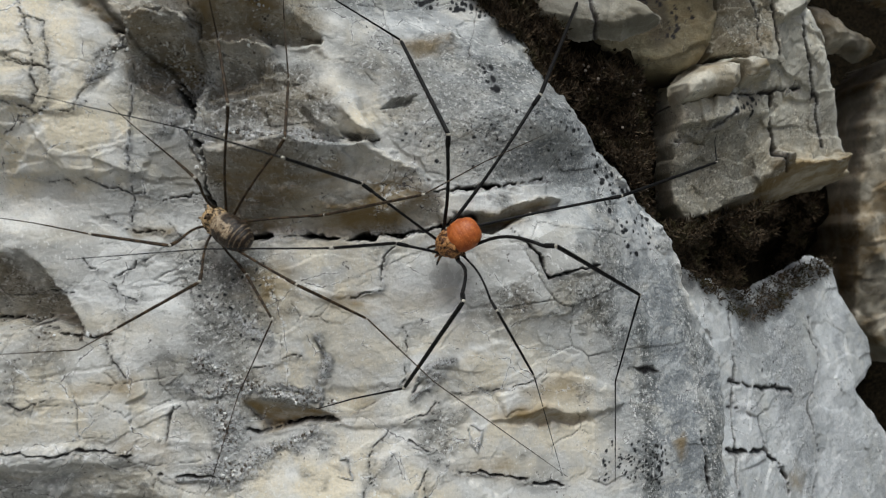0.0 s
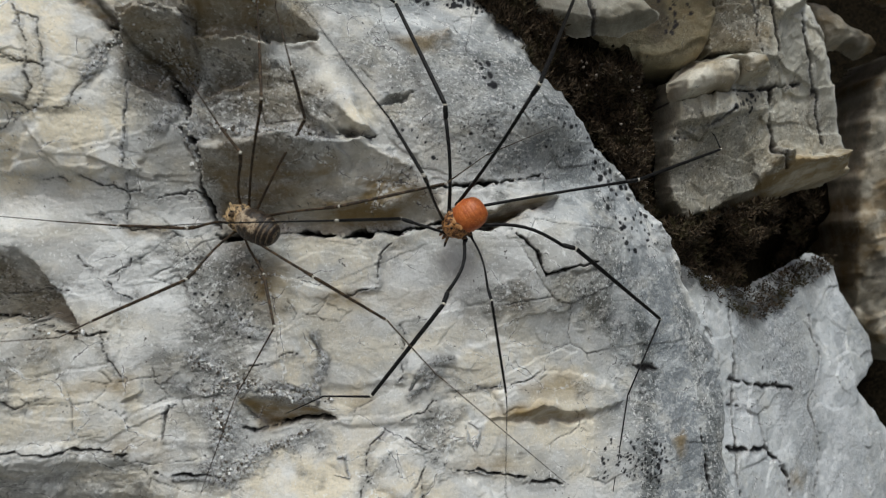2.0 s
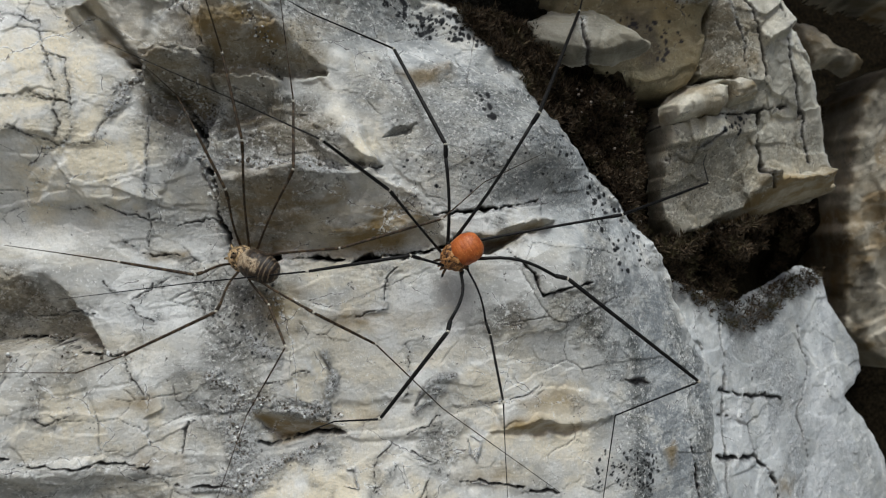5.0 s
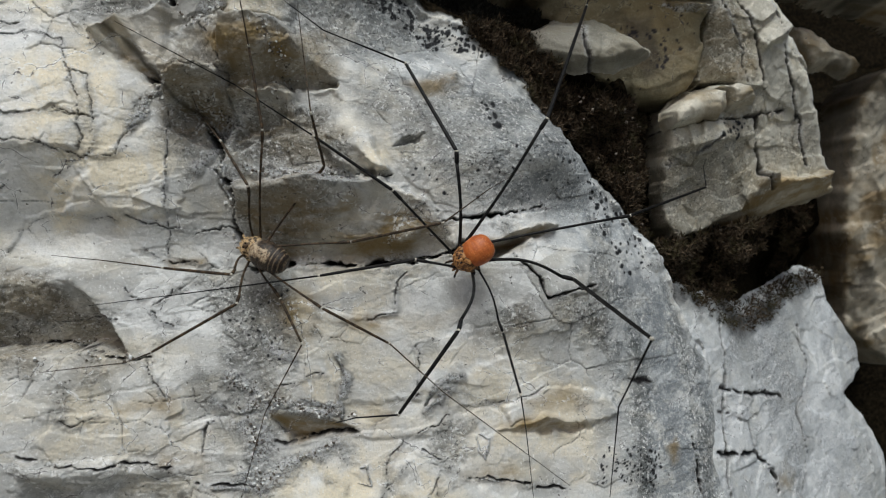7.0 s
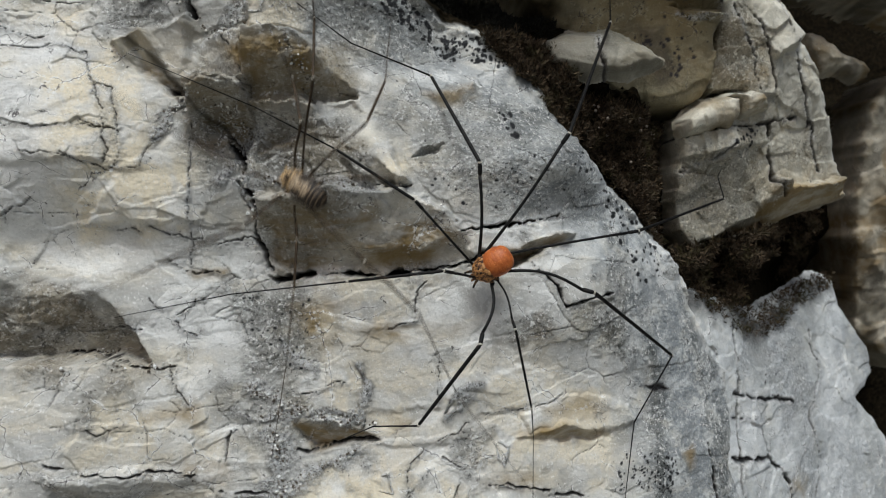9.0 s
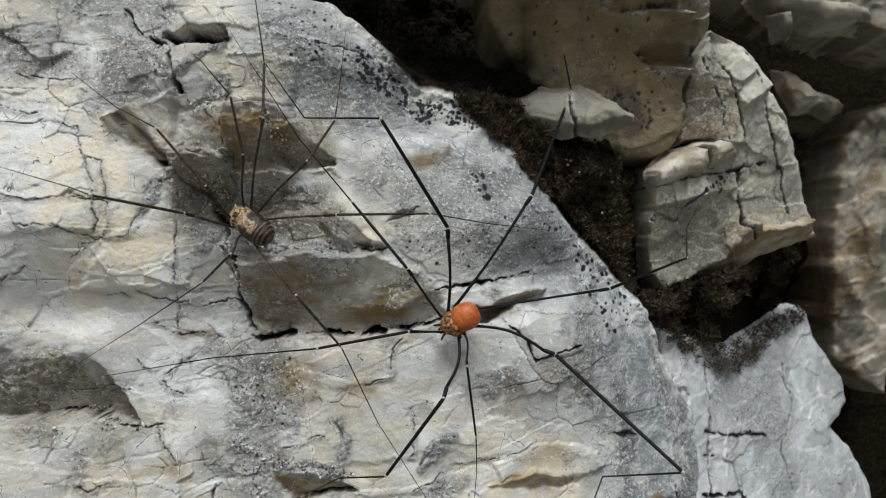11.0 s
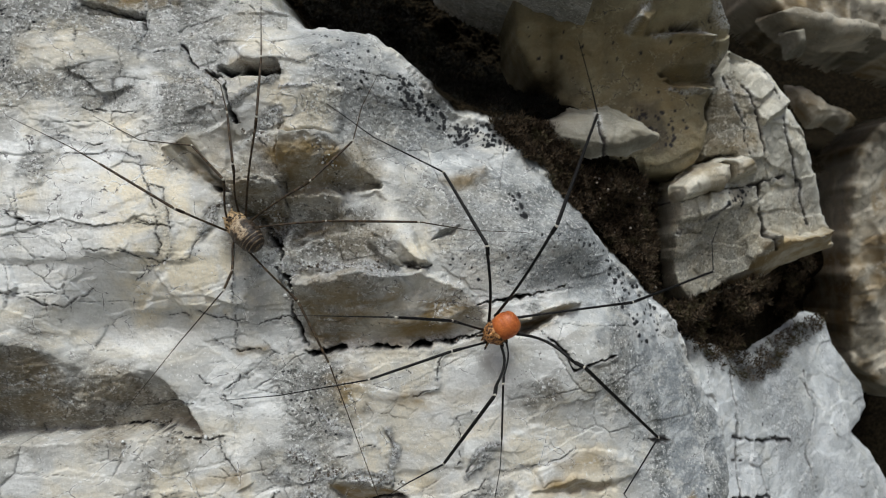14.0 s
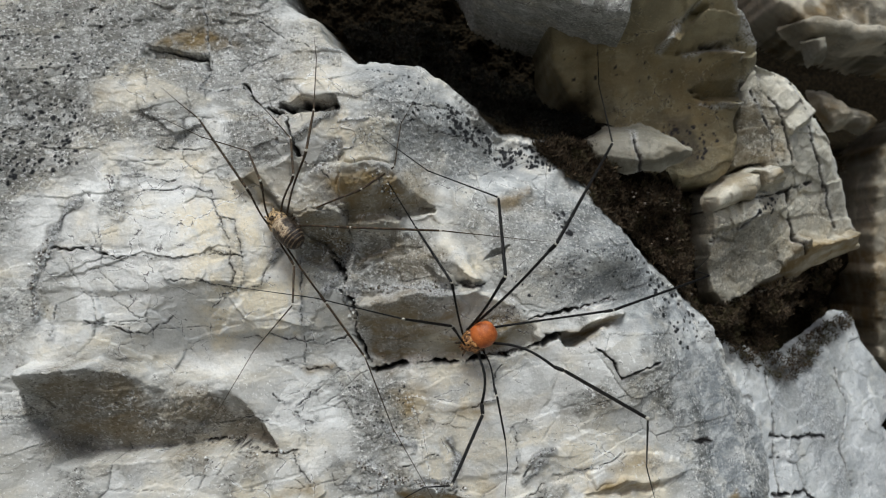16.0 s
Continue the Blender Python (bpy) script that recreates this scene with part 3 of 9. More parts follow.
# wider joints: dirt fill, with undercut shadow painted into the dark below ledges
for line, width, depth in (
    ([(-37.0, 23.0), (-34.9, 21.2), (-33.9, 18.2), (-34.8, 15.6), (-32.5, 13.5), (-33.3, 8.8), (-32.1, 5.6)], 0.3, 1.5),
    # two dark strips that also draw the shadow under the main ledge
    ([(-30.9, 1.6), (-22.4, 1.6), (-14.6, 1.4), (-6.8, 2.0), (0.5, 3.2)], 0.6, 4.5),
    ([(-13.0, 1.7), (-6.8, 2.4), (0.5, 3.4), (4.5, 4.6)], 1.1, 5.0),
    ([(-1.3, 7.9), (5.5, 9.2), (10.7, 10.0), (15.4, 11.2)], 0.38, 4.5),
    ([(-45.2, 4.8), (-43.2, 3.0), (-41.3, 2.7), (-37.8, 2.3), (-36.3, 1.5)], 0.2, 0.5),
    ([(-38.5, 6.6), (-36.3, 7.0), (-33.4, 7.5)], 0.22, 0.7),
    ([(-61.0, -9.5), (-57.1, -9.8), (-53.8, -10.2), (-49.8, -11.0), (-43.8, -11.6)], 0.4, 1.5),
    ([(-60.7, -24.8), (-56.8, -25.4), (-50.9, -26.5), (-46.9, -26.3), (-41.4, -27.7)], 0.4, 1.0),
    ([(-37.5, -30.0), (-32.9, -30.9), (-29.3, -31.4)], 0.4, 1.2),
    ([(-26.8, -24.9), (-24.2, -25.2), (-19.8, -24.1), (-15.1, -24.4)], 0.4, 2.0),
    ([(1.3, -31.3), (5.3, -31.9), (9.5, -32.7), (12.2, -33.8)], 0.3, 1.2),
    ([(13.3, -34.5), (18.1, -34.9)], 0.4, 1.2),
    ([(10.1, 3.0), (12.2, 1.3), (13.8, -0.3), (15.9, -4.3)], 0.4, 1.5),
    ([(15.9, -4.3), (22.0, -3.1), (24.8, -2.0)], 0.4, 1.5),
    ([(43.2, -30.2), (43.6, -36.4), (44.8, -41.1), (45.4, -46.1)], 0.5, 1.5),
    ([(-14.6, 16.0), (-11.5, 14.9), (-9.3, 15.2)], 0.3, 1.2),
    ([(-44.2, 50.0), (-39.3, 50.6), (-33.8, 50.0)], 0.5, 2.0),
    ([(-51.2, 55.2), (-46.9, 50.4), (-42.6, 47.8), (-41.7, 44.1)], 0.5, 1.5),
    ([(-82.4, 26.7), (-77.4, 26.3), (-73.3, 25.3)], 0.4, 1.2),
    ([(-68.2, 63.8), (-60.6, 61.6), (-58.4, 61.3)], 0.4, 1.5),
):
    cliff.crack(line, 0.54 * width, depth, 0.9)
# soil-filled pockets where blocks have broken out
for line, width, depth in (
    ([(-36.6, 21.6), (-34.9, 19.6), (-34.0, 17.6)], 0.75, 3.0),
    ([(-34.8, 15.8), (-33.4, 14.0), (-32.8, 11.6)], 0.65, 2.5),
    ([(-33.2, 8.6), (-32.3, 5.6), (-31.2, 3.2)], 0.75, 3.0),
    ([(-44.8, 30.4), (-42.4, 29.6), (-41.4, 28.6)], 1.0, 3.0),
    ([(-42.6, 47.0), (-41.6, 44.0), (-41.2, 41.5)], 0.8, 3.0),
    ([(-46.4, 50.6), (-44.6, 48.4)], 0.7, 2.5),
    ([(-43.4, 49.6), (-39.0, 50.2), (-34.2, 49.7)], 0.8, 3.0),
    ([(-58.6, 62.0), (-58.0, 58.5)], 0.6, 2.0),
):
    cliff.crack(line, 0.6 * width, depth, 0.9)
# weathering
for pts, amount, soft in (
    ([(-35.0, -0.7), (-24.8, -0.7), (-23.7, -9.3), (-25.2, -13.9), (-33.4, -13.8), (-35.3, -7.7)], 0.8, 3),
    ([(-31.8, 26.2), (-17.9, 27.2), (-14.6, 16.0), (-30.0, 15.7), (-34.2, 20.1)], 0.85, 3),
    ([(-42.2, 33.6), (-18.2, 40.8), (-17.9, 28.0), (-29.6, 26.3), (-34.2, 19.4), (-41.1, 25.8)], 0.6, 4),
    ([(-32.7, 13.8), (-24.6, 15.0), (-17.7, 14.7), (-17.7, 8.8), (-25.6, 2.5), (-32.9, 3.3)], 0.6, 2),
    ([(-17.7, 8.0), (-2.0, 7.4), (0.5, 3.8), (-14.6, 2.3)], 0.35, 3),
    ([(24.4, 1.0), (41.0, -3.8), (50.4, -25.8), (46.4, -51.3), (27.7, -47.5), (27.2, -14.1)], 0.28, 5),
    ([(30.6, -9.0), (34.0, -11.1), (34.9, -25.5), (34.7, -40.7), (30.1, -40.0), (30.2, -23.2)], 0.95, 2.5),
    ([(40.4, -2.9), (43.7, -9.8), (46.0, -23.3), (43.3, -23.9), (40.2, -11.5)], 0.9, 2.5),
    ([(43.2, -24.8), (49.9, -24.8), (47.7, -43.2), (41.8, -42.0)], 0.8, 2.5),
    ([(18.2, -5.0), (27.2, -5.3), (28.3, -14.2), (24.1, -13.0), (19.1, -8.4)], 0.95, 2.5),
    ([(-18.0, 30.5), (20.6, 36.3), (23.1, 12.7), (17.1, 9.7), (-2.0, 11.6), (-10.0, 21.0)], 0.5, 5),
    ([(-0.3, 30.2), (15.2, 32.1), (13.0, 21.8), (5.4, 19.8)], 0.8, 3),
    ([(-60.7, -25.8), (-36.5, -27.4), (-36.3, -42.0), (-60.5, -40.1)], 0.35, 4),
    ([(-61.2, -2.8), (-53.4, -1.0), (-47.1, -11.1), (-61.0, -10.8)], 0.3, 4),
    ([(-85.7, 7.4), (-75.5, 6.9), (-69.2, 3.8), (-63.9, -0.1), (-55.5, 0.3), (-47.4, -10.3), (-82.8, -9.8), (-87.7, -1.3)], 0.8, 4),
    ([(-98.0, 67.1), (-78.8, 58.4), (-73.3, 50.5), (-81.8, 40.5), (-93.7, 25.6)], 0.9, 4),
    ([(-75.0, 82.0), (-47.4, 81.9), (-44.3, 62.1), (-45.8, 50.3), (-54.1, 53.1), (-68.8, 53.6), (-70.6, 62.9)], 0.6, 4),
    ([(-47.9, 69.9), (-38.2, 68.3), (-30.9, 59.5), (-37.5, 56.5), (-45.9, 52.6)], 0.5, 3),
    ([(-54.6, 62.4), (-42.3, 63.3), (-41.8, 42.6), (-49.9, 45.2)], 0.6, 3),
    ([(-33.5, 58.8), (-16.8, 56.9), (-9.8, 47.4), (-2.3, 42.0), (-23.8, 39.5), (-29.1, 47.6)], 0.45, 4),
    ([(-42.3, 31.2), (-30.3, 28.4), (-31.3, 17.3), (-33.5, 15.4), (-42.6, 20.1)], 0.7, 3),
    ([(-32.5, 27.6), (-22.4, 28.0), (-14.8, 19.2), (-25.3, 16.9), (-33.2, 18.4)], 0.4, 4),
    ([(-83.3, 22.9), (-85.5, 11.7), (-90.8, 8.4), (-93.8, 21.8)], 0.6, 3),
    ([(-75.2, 51.7), (-60.9, 51.1), (-63.5, 44.8), (-74.7, 44.2)], 0.7, 2),
    ([(-54.1, 53.1), (-45.8, 49.2), (-45.0, 38.6), (-53.8, 38.0)], 0.8, 2),
    ([(-29.1, 55.8), (-8.6, 48.5), (-2.6, 37.5), (-23.9, 34.1), (-29.6, 41.7)], 0.6, 4),
    ([(-101.1, 82.1), (-71.9, 82.0), (-71.2, 59.4), (-98.0, 67.1)], 0.5, 4),
    ([(16.4, -4.1), (28.4, -3.5), (28.3, -14.2), (18.2, -10.0)], 0.7, 3),
    ([(-38.3, -13.6), (-34.8, -13.7), (-35.2, -19.7), (-37.4, -19.6)], 0.6, 1.5),
    ([(-32.6, -15.3), (-26.7, -12.4), (-26.5, -20.0), (-32.4, -19.8)], 0.5, 1.5),
):
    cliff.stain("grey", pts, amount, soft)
cliff.stain("grey", [(-98.0, 84.0), (-44.0, 84.0), (-44.0, 60.0), (-66.0, 56.0), (-98.0, 58.0)], 0.85, 5)
cliff.strip("soil", [(-50.5, 37.5), (-47.5, 34.5), (-44.5, 31.5), (-42.0, 29.6)], 0.8, 0.75)
cliff.strip("soil", [(-41.5, 29.0), (-37.0, 23.0), (-34.5, 19.0)], 0.5, 0.6)
for pts, amount in (
    ([(-78.8, 33.4), (-53.4, 34.0), (-42.5, 23.3), (-43.6, 15.8), (-52.2, 1.4), (-65.0, 5.5), (-78.5, 11.8)], 0.85),
    ([(-56.6, 8.9), (-50.8, 19.3), (-42.6, 19.1), (-42.9, 13.9), (-49.5, 7.7), (-53.1, 1.4), (-64.1, 4.6)], 0.95),
    ([(-65.4, 44.8), (-52.2, 46.8), (-49.1, 36.8), (-66.6, 38.0)], 0.8),
    ([(-57.4, 17.2), (-46.1, 21.5), (-37.7, 18.4), (-41.6, 3.1), (-59.2, 1.5)], 0.8),
    ([(1.3, -14.5), (8.7, -12.2), (15.7, -16.8), (24.1, -20.0), (23.1, -22.5), (13.9, -20.9), (2.9, -20.2)], 0.95),
    ([(-27.1, -32.1), (-20.5, -27.1), (-11.3, -25.9), (1.3, -32.7), (2.9, -41.3), (-27.8, -39.6)], 0.75),
    ([(-26.7, -13.1), (-19.1, -12.8), (-18.7, -19.5), (-25.8, -19.2)], 0.75),
):
    cliff.stain("white", pts, amount, 1.0)
for pts, amount in (
    ([(27.6, 0.1), (41.1, -2.9), (51.4, -20.2), (48.8, -51.9), (28.6, -47.7), (29.1, -23.1)], 1.0),
    ([(1.4, 33.5), (20.6, 36.3), (39.2, 4.1), (24.3, 0.1), (15.2, 9.6), (5.5, 15.0)], 0.8),
    ([(-33.6, 60.2), (-16.7, 57.5), (-6.6, 45.3), (9.2, 38.3), (24.5, 15.4), (6.2, 16.8), (-17.9, 37.5)], 0.6),
):
    cliff.stain("cool", pts, amount, 6)
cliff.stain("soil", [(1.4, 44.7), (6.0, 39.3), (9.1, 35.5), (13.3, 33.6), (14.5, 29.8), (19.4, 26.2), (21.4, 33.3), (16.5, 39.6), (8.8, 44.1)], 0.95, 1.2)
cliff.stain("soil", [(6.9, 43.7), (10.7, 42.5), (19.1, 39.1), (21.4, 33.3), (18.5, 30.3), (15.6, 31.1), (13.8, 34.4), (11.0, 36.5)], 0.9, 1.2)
for pts, amount, soft in (
    ([(-56.0, 18.7), (-46.1, 21.5), (-40.4, 18.2), (-41.5, 8.5), (-56.8, 8.3)], 0.7, 3),
    ([(-24.0, 0.1), (-7.5, 0.1), (-6.7, -7.9), (-23.8, -6.2)], 0.5, 4),
    ([(-26.7, -12.4), (-17.6, -12.5), (-5.1, -22.2), (-14.5, -25.1), (-26.5, -20.0)], 0.6, 4),
    ([(-27.9, -29.8), (-17.5, -26.5), (1.3, -32.0), (6.1, -41.6), (-27.8, -39.6)], 0.8, 4),
    ([(1.3, -12.9), (14.7, -13.3), (26.1, -21.9), (22.6, -35.6), (1.3, -28.8)], 0.6, 4),
    ([(-57.0, -14.5), (-38.1, -18.1), (-30.8, -25.9), (-56.9, -24.6)], 0.6, 4),
    ([(-61.3, 31.3), (-48.0, 38.8), (-43.3, 12.1), (-57.5, 7.2)], 0.8, 3),
    ([(-77.9, 32.3), (-70.7, 31.9), (-70.6, 27.9), (-77.0, 27.3)], 0.6, 3),
    ([(-43.7, 15.8), (-41.1, 15.9), (-41.9, 8.5), (-44.8, 8.4)], 0.9, 2),
    ([(-65.3, 43.8), (-57.4, 42.8), (-57.0, 36.9), (-65.8, 38.9)], 0.9, 2),
    ([(-50.8, 19.8), (-42.6, 18.6), (-44.9, 10.3), (-52.1, 8.7)], 0.8, 2),
    ([(-69.4, 62.8), (-62.9, 61.9), (-64.1, 57.3), (-70.9, 55.1), (-75.5, 57.1)], 0.9, 2),
    ([(-25.5, -2.3), (-10.0, -3.0), (-10.2, -6.8), (-25.5, -7.9)], 0.7, 3),
    ([(-14.7, 21.6), (-8.4, 20.3), (-10.0, 15.3), (-13.1, 16.0)], 0.8, 2),
    ([(-39.4, 48.5), (-24.2, 47.7), (-24.8, 38.4), (-32.7, 39.3)], 0.6, 2),
):
    cliff.stain("warm", pts, min(1.0, 1.35 * amount), soft)
for pts, amount, soft in (
    ([(-17.6, -6.6), (-11.4, -6.7), (-10.6, -9.0), (-15.3, -8.2)], 0.7, 1.5),
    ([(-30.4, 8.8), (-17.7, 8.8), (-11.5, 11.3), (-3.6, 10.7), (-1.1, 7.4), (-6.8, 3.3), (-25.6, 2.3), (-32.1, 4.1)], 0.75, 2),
    ([(-59.8, -4.3), (-53.2, -4.3), (-47.8, -11.1), (-59.7, -10.8)], 0.3, 3),
    ([(-45.7, 31.8), (-41.7, 31.3), (-41.6, 28.9), (-44.7, 28.7)], 0.9, 1),
    ([(-42.2, 31.7), (-33.1, 31.3), (-32.4, 23.0), (-24.5, 22.8), (-32.1, 19.2), (-41.7, 22.3)], 0.5, 2),
    ([(-26.4, 34.0), (-20.4, 31.5), (-24.2, 28.5), (-27.7, 29.4)], 0.7, 1.5),
    ([(-48.5, 33.0), (-44.1, 32.4), (-43.6, 30.0), (-47.6, 31.0)], 0.9, 1),
    ([(-11.4, -7.8), (-3.5, -6.7), (1.3, -6.4), (0.5, -7.6), (-7.5, -9.1), (-10.6, -9.4)], 0.35, 2),
    ([(-23.8, -8.1), (-17.6, -8.6), (-15.3, -10.2), (-22.2, -10.2)], 0.4, 2),
    ([(-27.1, -3.1), (-23.1, -3.8), (-22.6, -7.0), (-24.6, -7.7), (-26.2, -5.4)], 0.7, 2),
    ([(5.4, -8.1), (9.5, -6.5), (12.9, -8.2), (9.5, -11.4), (5.4, -12.1)], 0.3, 3),
    ([(1.3, -30.8), (7.8, -30.1), (11.2, -32.4), (2.9, -31.9)], 0.5, 1.5),
    ([(37.2, -30.6), (39.0, -30.0), (39.2, -33.5), (38.0, -34.2)], 0.6, 0.8),
    # brown of the undercut slot, which also stands for its shade
    ([(4.2, 5.5), (9.8, 6.3), (15.2, 7.8), (17.5, 7.5), (10.1, 3.4), (5.4, 3.0)], 0.7, 1),
    ([(-77.0, -1.5), (-65.3, 2.0), (-56.4, -1.1), (-49.6, -9.7), (-60.7, -11.5), (-77.0, -10.2)], 0.3, 3),
    # thin strip of brown painted for the shadow below a step
    ([(-42.7, 3.1), (-36.8, 2.8), (-36.8, 1.6), (-41.9, 1.6)], 0.8, 0.6),
    ([(-16.9, -6.4), (-12.1, -5.7), (-7.3, -7.0), (-14.1, -7.7)], 0.7, 0.8),
    ([(7.0, -24.1), (14.8, -23.3), (23.0, -25.7), (18.3, -26.6), (9.6, -25.5)], 0.8, 1.5),
    ([(11.7, -20.7), (18.4, -19.7), (22.2, -22.4), (14.8, -22.8)], 0.5, 2),
    ([(-6.7, 31.3), (1.4, 33.3), (1.4, 30.9), (-3.7, 28.0)], 0.6, 1.5),
    ([(-27.3, -20.3), (-17.5, -22.0), (-14.7, -24.3), (-24.2, -24.8)], 1.0, 0.8),
    ([(-45.6, -17.8), (-41.6, -17.2), (-41.5, -19.4), (-49.0, -19.3)], 0.6, 1.5),
    ([(-42.1, -26.0), (-36.5, -26.0), (-36.5, -29.3), (-43.4, -28.2)], 0.5, 1.5),
    ([(-12.5, -20.4), (-9.0, -20.9), (-9.4, -23.2), (-12.1, -22.8)], 0.4, 1.5),
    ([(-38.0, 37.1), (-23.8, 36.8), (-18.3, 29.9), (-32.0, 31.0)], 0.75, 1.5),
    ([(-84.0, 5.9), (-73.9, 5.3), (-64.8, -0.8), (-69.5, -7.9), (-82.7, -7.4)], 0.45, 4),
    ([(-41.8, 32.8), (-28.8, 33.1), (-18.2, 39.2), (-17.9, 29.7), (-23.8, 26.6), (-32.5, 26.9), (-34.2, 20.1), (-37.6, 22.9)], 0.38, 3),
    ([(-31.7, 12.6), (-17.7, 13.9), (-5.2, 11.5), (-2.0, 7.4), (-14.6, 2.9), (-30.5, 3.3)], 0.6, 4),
    ([(-29.7, 24.1), (-17.8, 23.9), (-14.6, 16.8), (-28.5, 16.5)], 0.25, 4),
    ([(-50.0, 37.9), (-42.0, 39.5), (-43.3, 31.3), (-49.0, 33.7)], 0.4, 2),
    ([(-66.8, 64.6), (-58.7, 63.2), (-53.7, 64.3), (-59.2, 68.8), (-64.1, 67.0)], 0.7, 1.5),
    ([(-76.4, 54.4), (-69.9, 55.9), (-69.8, 54.2), (-74.4, 52.7)], 0.6, 1.5),
    ([(-41.6, 51.4), (-33.5, 50.8), (-34.0, 49.4)], 0.8, 1),
    ([(-26.9, 16.5), (-17.7, 15.5), (-17.7, 8.8), (-28.0, 8.8)], 0.15, 3),
    ([(-19.2, 9.5), (-6.8, 11.8), (-3.6, 9.0), (-6.8, 7.7), (-17.7, 7.6)], 0.5, 1.5),
    ([(-27.2, 7.2), (-17.7, 7.2), (-17.7, 2.8), (-27.3, 3.2)], 0.5, 2),
    ([(-23.9, -1.1), (-19.2, -2.3), (-19.9, -7.8), (-24.6, -7.7)], 0.45, 2),
):
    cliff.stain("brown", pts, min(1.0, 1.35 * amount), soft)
for line, width in (
    ([(-30.4, 16.3), (-26.2, 15.9), (-20.8, 15.8), (-15.4, 15.2)], 1.3),
    ([(-29.3, -31.6), (-27.1, -29.8), (-24.2, -28.1), (-17.9, -25.8)], 1.3),
    ([(-31.6, -21.7), (-29.4, -23.3), (-29.7, -26.7), (-30.8, -29.6)], 2.2),
    ([(-32.4, -19.8), (-29.5, -19.1), (-26.6, -18.5), (-22.1, -20.1), (-18.7, -20.6)], 1.3),
    ([(-35.0, -30.9), (-29.3, -31.8)], 0.6),
    ([(4.5, -25.9), (5.8, -26.4), (5.2, -29.1), (4.4, -28.3), (3.9, -26.0)], 0.22),
    ([(-14.4, -31.3), (-12.5, -31.7), (-12.9, -29.0), (-14.0, -29.1)], 0.22),
    ([(4.5, -32.0), (9.5, -32.8)], 0.3),
    ([(-18.7, -19.5), (-16.8, -19.5), (-16.8, -21.9)], 0.5),
    ([(-3.9, -20.7), (-1.9, -20.0), (-1.1, -18.4)], 0.7),
    ([(-32.3, 24.7), (-31.6, 22.5)], 0.7),
    ([(-31.9, 15.7), (-32.7, 13.8)], 0.7),
    ([(-31.9, 16.1), (-25.3, 16.3), (-17.2, 14.7)], 1.2),
    ([(-32.8, 45.3), (-30.3, 44.7), (-31.1, 41.8), (-32.8, 41.7)], 0.25),
    ([(-33.2, 46.3), (-28.2, 46.4)], 0.3),
    ([(-33.7, -15.3), (-30.3, -16.8), (-27.3, -19.2), (-20.6, -19.4), (-17.5, -20.7)], 1.1),
    ([(-29.2, -9.3), (-26.8, -10.8), (-24.4, -12.4)], 0.7),
    ([(-17.6, -12.5), (-16.0, -15.6), (-17.5, -19.5)], 0.7),
    ([(-3.9, -19.9), (-1.9, -16.8), (1.3, -16.1)], 0.5),
    ([(-45.0, 23.9), (-46.1, 22.2), (-43.9, 26.4), (-41.3, 28.9)], 0.8),
    ([(-33.7, 16.4), (-34.5, 14.1), (-32.5, 11.1)], 0.6),
    ([(-37.4, 15.7), (-35.1, 19.6), (-32.8, 24.5)], 0.9),
    ([(-33.7, 40.9), (-37.9, 38.1), (-33.5, 42.9)], 0.9),
    ([(-46.9, 48.2), (-41.8, 43.6), (-33.0, 48.8)], 0.7),
    ([(-78.0, 35.3), (-82.4, 27.7), (-85.1, 21.2), (-84.5, 15.4)], 1.0),
):
    cliff.strip("crust", line, width, 1.0)
    if width > 0.45:
        cliff.strip("grey", line, 1.7 * width, 0.75)
cliff.stain("dirt", [(30.4, -19.2), (33.0, -18.8), (35.2, -20.0), (32.4, -20.9)], 0.9, 0.4)
rng = np.random.default_rng(5)
cliff.dots("spot", [(4.8, 28.6), (8.3, 27.3), (8.0, 23.0), (5.1, 23.4)], 9, 0.3, 0.8, rng)
cliff.dots("spot", [(16.5, 19.4), (24.9, 18.1), (33.5, 10.7), (38.8, 1.1), (30.8, -2.7), (27.1, 5.6), (23.1, 12.7)], 70, 0.18, 0.5, rng)
cliff.dots("spot", [(-14.9, 51.5), (-8.7, 46.9), (-4.5, 42.6), (4.7, 41.7), (9.0, 37.1), (-2.6, 37.5), (-13.3, 44.0)], 260, 0.12, 0.5, rng)
cliff.dots("spot", [(-30.2, 57.2), (-18.9, 56.8), (-13.1, 46.2), (-23.4, 45.7)], 60, 0.12, 0.35, rng)
cliff.dots("spot", [(-97.8, 74.5), (-72.7, 71.6), (-71.9, 57.1), (-92.3, 55.5)], 120, 0.12, 0.4, rng)
cliff.dots("spot", [(-92.1, 54.4), (-78.1, 52.8), (-78.2, 41.3), (-90.6, 37.9)], 200, 0.12, 0.4, rng)
cliff.dots("spot", [(-6.8, 16.3), (18.7, 22.6), (25.3, 12.9), (-2.0, 11.6)], 60, 0.1, 0.3, rng)
cliff.dots("spot", [(25.8, -29.5), (36.1, -30.9), (35.4, -38.4), (23.6, -35.0)], 140, 0.1, 0.3, rng)
cliff.dots("spot", [(-35.0, -1.5), (-24.7, -2.3), (-25.2, -12.4), (-33.5, -12.3)], 50, 0.1, 0.25, rng)
